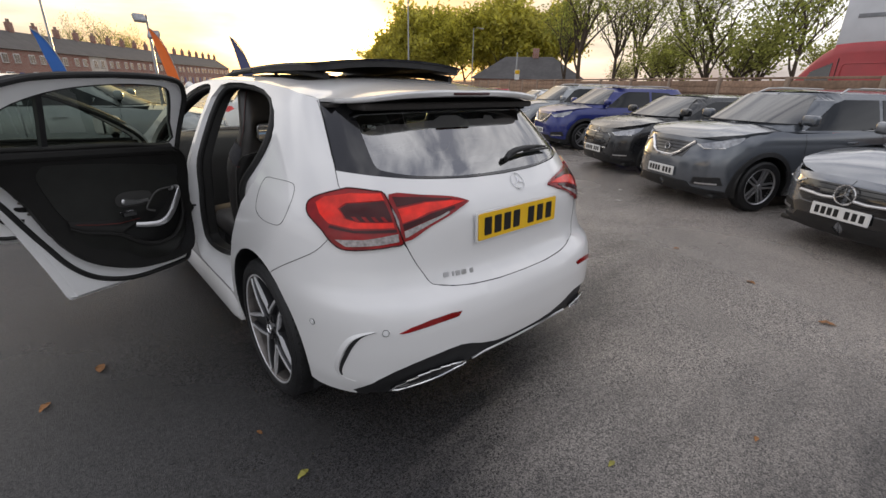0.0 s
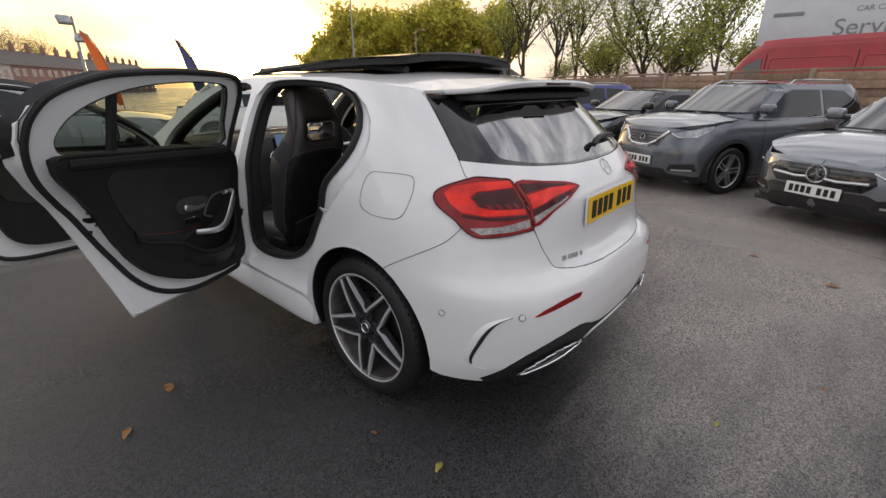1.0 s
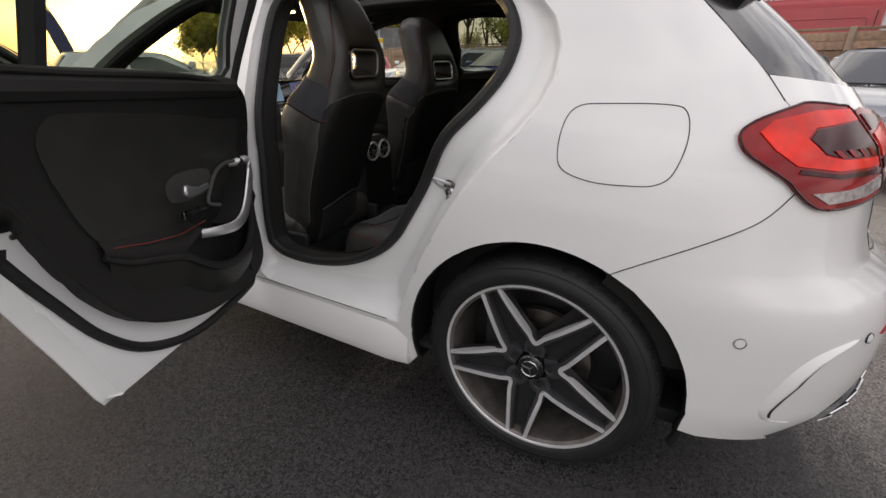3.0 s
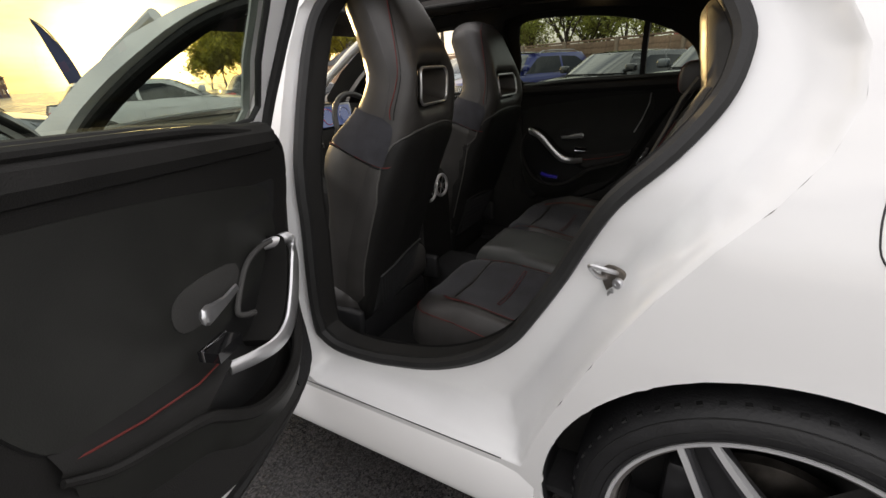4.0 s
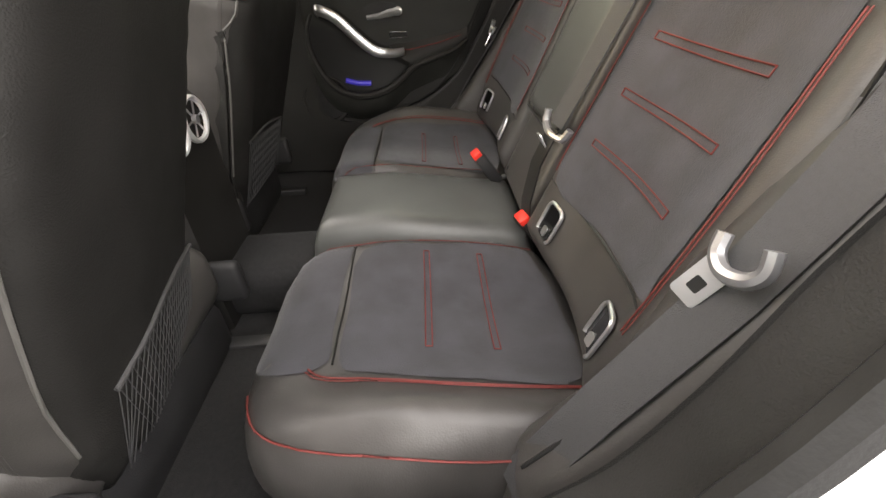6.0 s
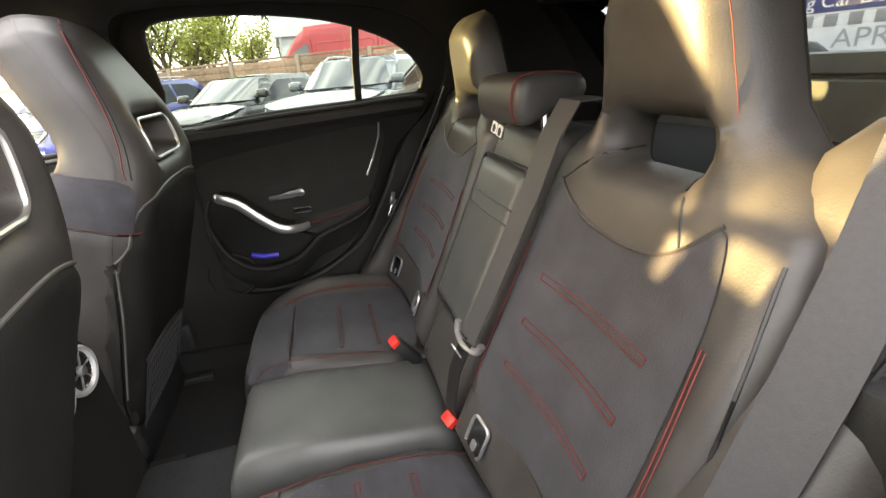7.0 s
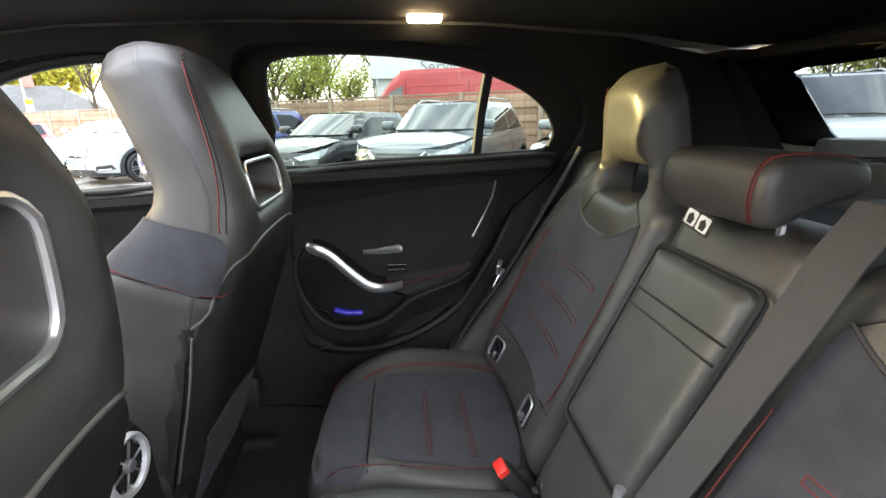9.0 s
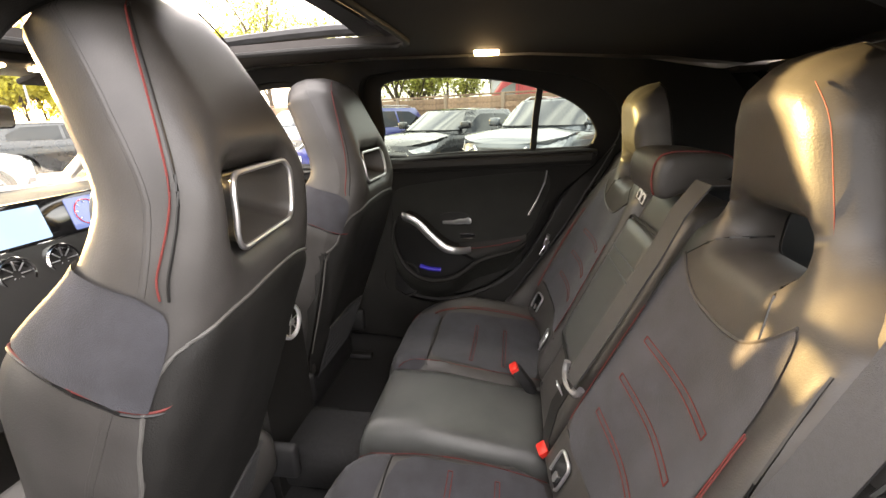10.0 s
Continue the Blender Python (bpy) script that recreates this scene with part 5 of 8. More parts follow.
v, t = fill([(-.74, 3.36), (-.5, 3.30), (0, 3.28), (.5, 3.30), (.74, 3.36), (.76, 3.7), (.72, 4.0), (.58, 4.24), (.3, 4.34), (0, 4.36), (-.3, 4.34), (-.58, 4.24), (-.72, 4.0), (-.76, 3.7)], [], .08)
part("bonnet", shell("bonnet", v, t, lambda x, y: Vector((x, y, hood_z(x, y))), .01), M_WHITE, car)
for sd in (1, -1):
    fo = [(HW.fx(.0, z), z) for z in (.20, .80)]
    o = [(HW.fx(0, .20) - .001, .20)] + [(HW.sy(3.94, z), z) for z in (.22, .35)] + SY(HW, [(3.90, .48), (3.84, .58), (3.76, .66), (3.95, .70), (4.10, .74)]) + [(HW.fx(.60, .76), .76), (HW.fx(.3, .79), .79), (HW.fx(0, .80) - .001, .80)]
    part("front_bumper", HW.panel("front_bumper", o, [], .05, 0, .004, sd), M_WHITE, car)
    hl = [(HW.fx(.40, .73), .73), (HW.fx(.62, .75), .75)] + SY(HW, [(4.12, .80), (4.02, .82), (4.10, .70)]) + [(HW.fx(.50, .66), .66)]
    part("headlamp", HW.panel("headlamp", hl, [], .03, .006, .012, sd), M_CLEARLENS, car, "clear swept-back headlamp")
    gr = [(HW.fx(0, .66) - .001, .66), (HW.fx(.36, .64), .64), (HW.fx(.42, .54), .54), (HW.fx(.34, .46), .46), (HW.fx(0, .45) - .001, .45)]
    part("grille", HW.panel("grille", gr, [], .04, .006, .008, sd), M_GLOSS, car)
v, t = fill([(-.60, 2.72), (0, 2.77), (.60, 2.72), (.72, 3.36), (.45, 3.46), (0, 3.50), (-.45, 3.46), (-.72, 3.36)], [], .08)


def screen_z(x, y):
    a = (y - 2.75 + .05 * (x / .6) ** 2) / .72
    return 1.405 - .39 * a - .02 * (abs(x) / .6) ** 2


ws = part("windscreen", shell("windscreen", v, t, lambda x, y: Vector((x, y, screen_z(x, y)))), M_GLASS, car, "clear windscreen")
for sd in (1, -1):
    part("screen_pillar", tube("screen_pillar", [(sd * x, y, z) for x, y, z in ((.60, 2.66, 1.385), (.645, 2.90, 1.275), (.69, 3.15, 1.14), (.735, 3.36, 1.02))], .024, n=10), M_WHITE, car)


# ---- the white hatchback, inside ----
def pillow(name, outline, holes, step, fn, depth, edge, side=1, back=True):
    """A padded shape: fn(u, v, h) gives the point at height h over the flat outline; the pad swells from its rim."""
    uv, tris = fill(outline, holes, step * .8, [edge * k for k in (.05, .18, .4, .7)])
    d = rim_distance(uv, [outline] + list(holes))
    q = np.clip(d / edge, 0, 1)
    h = depth * np.sqrt(np.maximum(0, 1 - (1 - q) ** 2))
    P = np.array([tuple(fn(u, v, k)) for (u, v), k in zip(uv, h)])
    if side < 0:
        P[:, 0] *= -1
    faces = [tuple(t) for t in tris]
    if back:
        B = np.array([tuple(fn(u, v, -.004)) for u, v in uv])
        if side < 0:
            B[:, 0] *= -1
        n = len(P)
        P = np.r_[P, B]
        faces += [tuple(i + n for i in t[::-1]) for t in tris]
    return mesh_of(name, P, faces, 60)


def along(path):
    """A profile in y, z followed by its length: point and forward normal."""
    P = np.array(spline(path, 6))
    L = np.r_[0, np.cumsum(np.linalg.norm(np.diff(P, axis=0), axis=1))]

    def at(v):
        y, z = np.interp(v, L, P[:, 0]), np.interp(v, L, P[:, 1])
        a, b = max(0, v - .02), min(L[-1], v + .02)
        t = np.array((np.interp(b, L, P[:, 0]) - np.interp(a, L, P[:, 0]), np.interp(b, L, P[:, 1]) - np.interp(a, L, P[:, 1])))
        t /= np.linalg.norm(t) + 1e-9
        return y, z, t[1], -t[0]
    return at


BACK = along([(1.285, .475), (1.215, .632), (1.055, .985), (1.022, 1.07), (1.032, 1.18), (1.055, 1.31)])
DEEP = .075


def back_fn(extra=0.0, flat=False):
    def f(u, v, h):
        y, z, ny, nz = BACK(v)
        rec = 0.0
        if not flat:
            a = abs(u)
            fade = 1 - min(1, max(0, (v - .46) / .16))
            rec = .024 * math.exp(-((a - .385) / .13) ** 2) * fade - .020 * math.exp(-((a - .60) / .05) ** 2) * fade
        k = h - DEEP - rec + extra
        return Vector((u, y + ny * k, z + nz * k))
    return f


rear_seat = part("rear_bench", pillow("rear_bench", [(-.64, 0), (.64, 0), (.64, .03), (-.64, .03)], [], .05, back_fn(), .02, .02), M_LEATHER, car, "black leather and microfibre rear bench with red stitching")
SB = [(.145, .0), (.60, .0), (.640, .08), (.650, .25), (.646, .42), (.634, .54), (.612, .612), (.572, .645), (.524, .662), (.496, .690), (.485, .74), (.474, .80), (.447, .848), (.40, .866), (.315, .866), (.268, .848), (.242, .80), (.234, .74), (.226, .690), (.205, .662), (.175, .648), (.153, .620), (.145, .55)]
SLOT = [(u + .358, v + .650) for u, v in rrect(.150, .044, .018, 3)]


def bench_at(u, v, off):
    """A point on an outer seat back's skin, raised by off."""
    q = min(1.0, float(rim_distance(np.array([[u, v]]), [SB, SLOT])[0]) / .05)
    return back_fn(off)(u, v, DEEP * math.sqrt(max(0, 1 - (1 - q) ** 2)))


for sd in (1, -1):
    bk = part("seat_back", pillow("seat_back", SB, [SLOT], .022, back_fn(), DEEP, .05, sd), M_LEATHER, rear_seat, "black leather outer seat back with fixed headrest")
    INS = [(.205, .148), (.38, .150), (.566, .166), (.572, .20), (.566, .33), (.553, .46), (.532, .545), (.512, .582), (.485, .552), (.448, .527), (.40, .517), (.355, .516), (.30, .522), (.25, .542), (.210, .568), (.196, .50), (.195, .30)]
    uv, tr_ = fill(spline(INS, 3, True), [], .025)
    part("seat_insert", shell("seat_insert", uv, tr_, lambda u, v: bench_at(u, v, .002), side=sd, centre=(0, 0, .7)), M_SUEDE, bk, "dark microfibre insert")

    def sew(pts, r=.0017, par=bk):
        part("stitching", tube("stitching", [Vector((sd * p.x, p.y, p.z)) for p in (bench_at(u, v, .0036) for u, v in pts)], r * .62, n=5), M_STITCH, par)

    for v in (.412, .328, .243):
        for dv in (-.0055, .0055):
            sew([(u, v + dv) for u in np.linspace(.252, .495, 12)])
        sew([(.252, v - .0055), (.252, v + .0055)])
        sew([(.495, v - .0055), (.495, v + .0055)])
    sew(spline([(.583, .13), (.584, .2), (.577, .34), (.560, .47)], 5), .0019)
    sew(spline([(.590, .13), (.591, .2), (.584, .34), (.567, .47)], 5), .0014)
    sew(spline([(.190, .16), (.186, .28), (.192, .45)], 5), .0018)

    def crease(pts, r=.0022):
        part("leather_seam", tube("leather_seam", [Vector((sd * p.x, p.y, p.z)) for p in (bench_at(u, v, -.0004) for u, v in pts)], r, n=5), M_DEEPBLACK, bk)

    crease(spline([(.180, .140), (.30, .143), (.42, .146), (.578, .158)], 4))
    crease(spline([(.285, .640), (.250, .605), (.210, .570)], 4))
    crease(spline([(.432, .628), (.452, .585), (.470, .540)], 4))
    crease(spline([(.612, .10), (.622, .28), (.610, .45), (.585, .57)], 4))
    part("stitching", tube("stitching", [Vector((sd * p.x, p.y, p.z)) for p in (back_fn(-.014)(u, v, DEEP) for u, v in spline([(.478, .665), (.468, .73), (.456, .80), (.432, .838)], 5))], .0006, n=5), M_STITCH, bk)
    part("leather_seam", tube("leather_seam", [Vector((sd * p.x, p.y, p.z)) for p in (bench_at(u, v, .001) for u, v in spline([(.207, .571), (.25, .545), (.30, .525), (.355, .519), (.40, .520), (.448, .530), (.485, .555), (.512, .585)], 4))], .003, n=5), M_LEATHER, bk)

# centre back with fold-down armrest, its headrest and care label
CB = [(-.143, .0), (.143, .0), (.143, .625), (.125, .648), (-.125, .648), (-.143, .625)]
cb = part("centre_back", pillow("centre_back", CB, [], .03, back_fn(-.012, True), DEEP, .03), M_LEATHER, rear_seat)
arm_o = rrect(.236, .365, .018, 4, .006, .378)
arm = part("armrest", pillow("armrest", arm_o, [], .025, back_fn(.012, True), DEEP, .016), M_LEATHER2, rear_seat, "smooth grey-black leather fold-down armrest")
fa = back_fn(.0125, True)
for v in (.478, .448):
    part("armrest_groove", tube("armrest_groove", [fa(u, v, DEEP) for u in np.linspace(-.108, .108, 10)], .0022, n=5), M_DEEPBLACK, arm)
part("armrest_lip", tube("armrest_lip", [back_fn(.0, True)(u, v, DEEP + .004) for u, v in dense(arm_o, .03)], .004, True, 6), M_RUBBER, arm)
HEAD = spline([(1.074, 1.072), (1.081, 1.108), (1.072, 1.142), (1.045, 1.153), (.985, 1.152), (.948, 1.143), (.938, 1.120), (.952, 1.102), (1.00, 1.090), (1.050, 1.066)], 4, True)


def head_ring(x, k):
    return [(x, 1.015 + (y - 1.015) * (.25 + .75 * k), 1.112 + (z - 1.112) * k) for y, z in HEAD]


ch = part("centre_headrest", loft("centre_headrest", [head_ring(x, k) for x, k in ((.116, .45), (.115, .70), (.109, .88), (.098, .97), (.080, 1.0), (0, 1.02), (-.070, 1.0), (-.088, .985), (-.097, .93), (-.1015, .80), (-.103, .55))], True, True, 60), M_LEATHER, rear_seat, "low padded centre headrest with red stitching")
for x, k in ((-.084, 1.012), (-.079, 1.014)):
    part("stitching", tube("stitching", head_ring(x, k)[:22], .0011, n=5), M_STITCH, ch)
for x in (-.05, .06):
    part("headrest_post", tube("headrest_post", [(x, 1.0, 1.02), (x, 1.0, 1.11)], .007, n=8), M_CHROME, ch)
lb = part("care_label", prism("care_label", rrect(.062, .030, .003), .0015), M_DEEPBLACK, rear_seat, "small black fabric label with two white panels", pose(.022, 1.068, 1.050, -14, 10, 180))
for x in (-.014, .014):
    part("label_mark", prism("label_mark", rrect(.024, .023, .003), .001), M_PLATE_W, lb, matrix=Matrix.Translation((x, -.0013, 0)))
    part("label_mark", prism("label_mark", [(-.004, -.009), (.006, -.009), (.008, 0), (.001, .008), (-.006, .003)], .001), M_DEEPBLACK, lb, matrix=Matrix.Translation((x, -.0024, 0)))


# cushions
def cush_fn(zoff=0.0, flat=False):
    def f(u, v, h):
        a = abs(u)
        z = .452 + .050 * min(1, max(0, (v - 1.25) / .30))
        rec = 0 if flat else .020 * math.exp(-((a - .37) / .12) ** 2) - .046 * math.exp(-((a - .612) / .058) ** 2) * min(1, max(.25, (1.72 - v) / .22))
        front = max(0, v - 1.64)
        return Vector((u, v, z - DC - rec + h + zoff - 1.2 * front * front))
    return f


DC = .13
CO = [(.155, 1.22), (.62, 1.19), (.672, 1.27), (.674, 1.45), (.654, 1.61), (.606, 1.705), (.52, 1.752), (.36, 1.765), (.24, 1.752), (.175, 1.70), (.155, 1.60)]
CUSH = spline(CO, 3, True)


def cush_at(u, v, off):
    """A point on the cushion's skin, raised by off."""
    q = min(1.0, float(rim_distance(np.array([[u, v]]), [CUSH])[0]) / .065)
    return cush_fn(off)(u, v, DC * math.sqrt(max(0, 1 - (1 - q) ** 2)))


for sd in (1, -1):
    cu = part("seat_cushion", pillow("seat_cushion", CUSH, [], .022, cush_fn(), DC, .065, sd), M_LEATHER, rear_seat, "black leather seat cushion with red piping")
    for nm_, lp in (("seat_insert", [(.205, 1.27), (.52, 1.25), (.540, 1.40), (.530, 1.55), (.500, 1.595), (.38, 1.600), (.225, 1.59), (.2, 1.45)]), ("seat_nose", [(.190, 1.612), (.30, 1.618), (.42, 1.618), (.502, 1.612), (.520, 1.66), (.50, 1.715), (.42, 1.744), (.30, 1.744), (.215, 1.722), (.185, 1.67)])):
        uv, tr_ = fill(spline(lp, 3, True), [], .022)
        part(nm_, shell(nm_, uv, tr_, lambda u, v: cush_at(u, v, .0025), side=sd, centre=(0, 1.5, 0)), M_SUEDE, cu, "dark microfibre panel")

    def sew2(pts, r=.0016, material=M_STITCH):
        part("stitching" if material is M_STITCH else "leather_seam", tube("stitching", [Vector((sd * p.x, p.y, p.z)) for p in (cush_at(u, v, .0045 if material is M_STITCH else .001) for u, v in pts)], r * .62, n=5), material, cu)

    for y in (1.470, 1.368):
        for dy in (-.005, .005):
            sew2([(u, y + dy) for u in np.linspace(.225, .470, 10)])
        sew2([(.225, y - .005), (.225, y + .005)])
        sew2([(.470, y - .005), (.470, y + .005)])
    sew2(spline([(.195, 1.26), (.185, 1.45), (.200, 1.60), (.20, 1.70)], 4), .0018)
    sew2(spline([(.550, 1.20), (.560, 1.34), (.556, 1.48), (.538, 1.60), (.515, 1.635)], 5), .0024)
    sew2(spline([(.556, 1.20), (.566, 1.34), (.562, 1.48), (.544, 1.60), (.521, 1.637)], 5), .0016)
    sew2(spline([(.648, 1.24), (.652, 1.45), (.634, 1.60), (.590, 1.690), (.52, 1.728)], 5), .0026)
    sew2(spline([(.190, 1.606), (.30, 1.609), (.42, 1.609), (.505, 1.604)], 4), .0030, M_DEEPBLACK)
part("centre_cushion", pillow("centre_cushion", rrect(.318, .50, .04, 4, 0, 1.475), [], .03, cush_fn(.012, True), DC, .05), M_LEATHER2, rear_seat, "smooth grey-black centre cushion")
part("bench_base", box("bench_base", 1.26, .42, .16, .03, (0, 1.45, .30)), M_TRIM, rear_seat)

# padded bolster between each outer seat and the door shut
for sd in (1, -1):
    rows = []
    for z, yf, x1, dpt in ((.40, 1.40, .722, .30), (.50, 1.372, .722, .27), (.56, 1.318, .722, .24), (.62, 1.275, .722, .22), (.70, 1.222, .722, .20), (.78, 1.172, .722, .19), (.85, 1.130, .720, .19), (.92, 1.085, .714, .20), (.98, 1.046, .706, .20), (1.04, 1.015, .698, .20), (1.075, .998, .690, .19), (1.095, .978, .672, .16), (1.103, .950, .650, .11)):
        x0 = (.610 if z < .7 else .585 if z < .9 else .53) + (.016 if z > 1.09 else 0)
        ring = []
        for a in np.linspace(0, 2 * math.pi, 24, endpoint=False):
            c, s = math.cos(a), math.sin(a)
            ring.append((sd * ((x0 + x1) / 2 + (x1 - x0) / 2 * math.copysign(abs(c) ** .55, c)), yf - dpt / 2 + dpt / 2 * math.copysign(abs(s) ** .55, s), z))
        rows.append(ring)
    bol = part("side_bolster", loft("side_bolster", rows, True, True, 70), M_LEATHER, rear_seat, "padded black leather side bolster")
    part("bolster_seam", tube("bolster_seam", [(sd * .672, yf + .001, z) for z, yf in ((.50, 1.372), (.56, 1.318), (.62, 1.275), (.70, 1.222), (.78, 1.172), (.85, 1.130), (.92, 1.085), (.98, 1.046), (1.03, 1.021))], .0025, n=5), M_DEEPBLACK, bol)

# isofix pockets in the leather strip at the foot of each back
for x in (-.262, -.535, .262, .535):
    fi_ = back_fn(.002)

    def pk(a, b, k=0.0):
        p = fi_(abs(x) + a, .088 + b, DEEP + k)
        return Vector((math.copysign(p.x, x), p.y, p.z))

    o_ = rrect(.050, .062, .012, 3)
    iso = part("isofix_pocket", loft("isofix_pocket", [[pk(a, b, .003) for a, b in o_], [pk(a * .86, b * .88, .001) for a, b in o_], [pk(a * .80, b * .82, .0005) for a, b in o_]], True), M_GLOSS, rear_seat, "black child-seat anchor pocket with a silver rim")
    part("pocket_rim", tube("pocket_rim", [pk(a * 1.05, b * 1.05, .004) for a, b in o_[1:14]], .0035, n=6), M_ALU, iso)
    part("anchor_tag", moved(prism("anchor_tag", rrect(.016, .018, .004), .003), Matrix.Translation(pk(0, -.018, .006)) @ pose(0, 0, 0, -25, 0, 180)), M_ALU, iso)


# belts and buckles
def strip(name, pts, w, across, material, parent, label="", t=.0015):
    secs = []
    for i, p in enumerate(pts):
        a = across[i] if isinstance(across, list) else across
        a = Vector(a).normalized() * (w / 2)
        q = Vector(p)
        n = a.cross(Vector(pts[min(i + 1, len(pts) - 1)]) - Vector(pts[max(i - 1, 0)])).normalized() * t
        secs.append([q - a - n, q + a - n, q + a + n, q - a + n])
    return part(name, loft(name, secs), material, parent, label)


def fb(u, v, k):
    return back_fn(k, True)(u, v, DEEP)


cbelt = strip("centre_belt", [(-.196, .93, 1.085), (-.194, .985, 1.112), (-.192, 1.030, 1.112), (-.188, 1.062, 1.06), (-.180, 1.090, .98), (-.174, 1.118, .915), (-.168, 1.165, .810), (-.160, 1.218, .695)], .052, (1, .12, .05), M_BELT, car, "dark woven centre seat belt")
strip("centre_belt_lower", [(-.158, 1.222, .688), (-.150, 1.248, .62), (-.146, 1.262, .54), (-.146, 1.262, .49)], .034, (1, .3, 0), M_DEEPBLACK, cbelt)
tg = part("belt_tongue", tube("belt_tongue", [Vector(p) for p in spline([(-.116, 1.222, .712), (-.120, 1.226, .690), (-.150, 1.226, .680), (-.182, 1.212, .676), (-.192, 1.202, .694)], 3)], .0075, n=8), M_RIM, cbelt, "grey steel belt tongue")
part("tongue_tab", moved(prism("tongue_tab", rrect(.024, .04, .004), .003), pose(-.147, 1.236, .660, -25, 8, 0)), M_ALU, tg)
for x, y, z, rz in ((.115, 1.322, .528, 8), (-.146, 1.256, .488, 12)):
    q_ = pose(x, y - .012, z - .02, -34, 0, rz)
    bkl = part("belt_buckle", moved(box("belt_buckle", .042, .030, .095, .008, (0, 0, -.006)), q_), M_BLACK, rear_seat, "black buckle with a red button")
    part("buckle_button", moved(box("buckle_button", .037, .024, .016, .004), q_ @ Matrix.Translation((0, .002, .043))), M_REDPLASTIC, bkl)
    part("buckle_strap", tube("buckle_strap", [q_ @ Vector(p) for p in ((0, 0, -.05), (-.01, -.03, -.055), (-.03, -.045, -.03))], .008, n=6), M_BELT, bkl)
for sd in (-1, 1):
    pts = [(sd * .628, 1.005, 1.115), (sd * .640, 1.045, 1.03), (sd * .652, 1.095, .935), (sd * .662, 1.155, .82), (sd * .668, 1.215, .72), (sd * .672, 1.300, .60), (sd * .672, 1.385, .46)]
    sb = strip("side_belt", pts, .050, (1, -.25 * sd, 0), M_BELT, car, "dark woven outer seat belt")
    c = Vector((sd * .664, 1.196, .758))
    bow = spline([c + Vector((sd * a_, b_, c_)) for a_, b_, c_ in ((.022, .014, .016), (.027, .018, .000), (.019, .024, -.012), (.0, .028, -.017), (-.018, .024, -.011), (-.024, .018, .004))], 4)
    t2 = part("belt_tongue", tube("belt_tongue", bow, .0070, n=8), M_RIM, sb, "grey steel belt tongue")
    tabm = Matrix.Translation(c + Vector((-.014 * sd, .032, -.036))) @ pose(0, 0, 0, 20, 24 * sd, -28 * sd)
    part("tongue_tab", moved(prism("tongue_tab", rrect(.026, .046, .004), .003), tabm), M_ALU, t2)
    part("tab_slot", moved(prism("tab_slot", rrect(.011, .014, .002), .0036), tabm @ Matrix.Translation((0, -.0003, -.004))), M_DEEPBLACK, t2)

# ---- front seats ----
SEAT_R = along([(2.04, .32), (1.945, .60), (1.832, .90), (1.775, 1.10), (1.778, 1.26), (1.80, 1.42), (1.806, 1.445)])
FSO = [(-.20, .05), (.16, .05), (.182, .20), (.196, .38), (.212, .56), (.222, .63), (.216, .69), (.202, .76), (.180, .86), (.160, .97), (.134, 1.085), (.085, 1.125), (0, 1.132), (-.085, 1.125), (-.134, 1.085), (-.160, .97), (-.180, .86), (-.204, .76), (-.228, .69), (-.246, .63), (-.260, .56), (-.262, .38), (-.240, .20)]


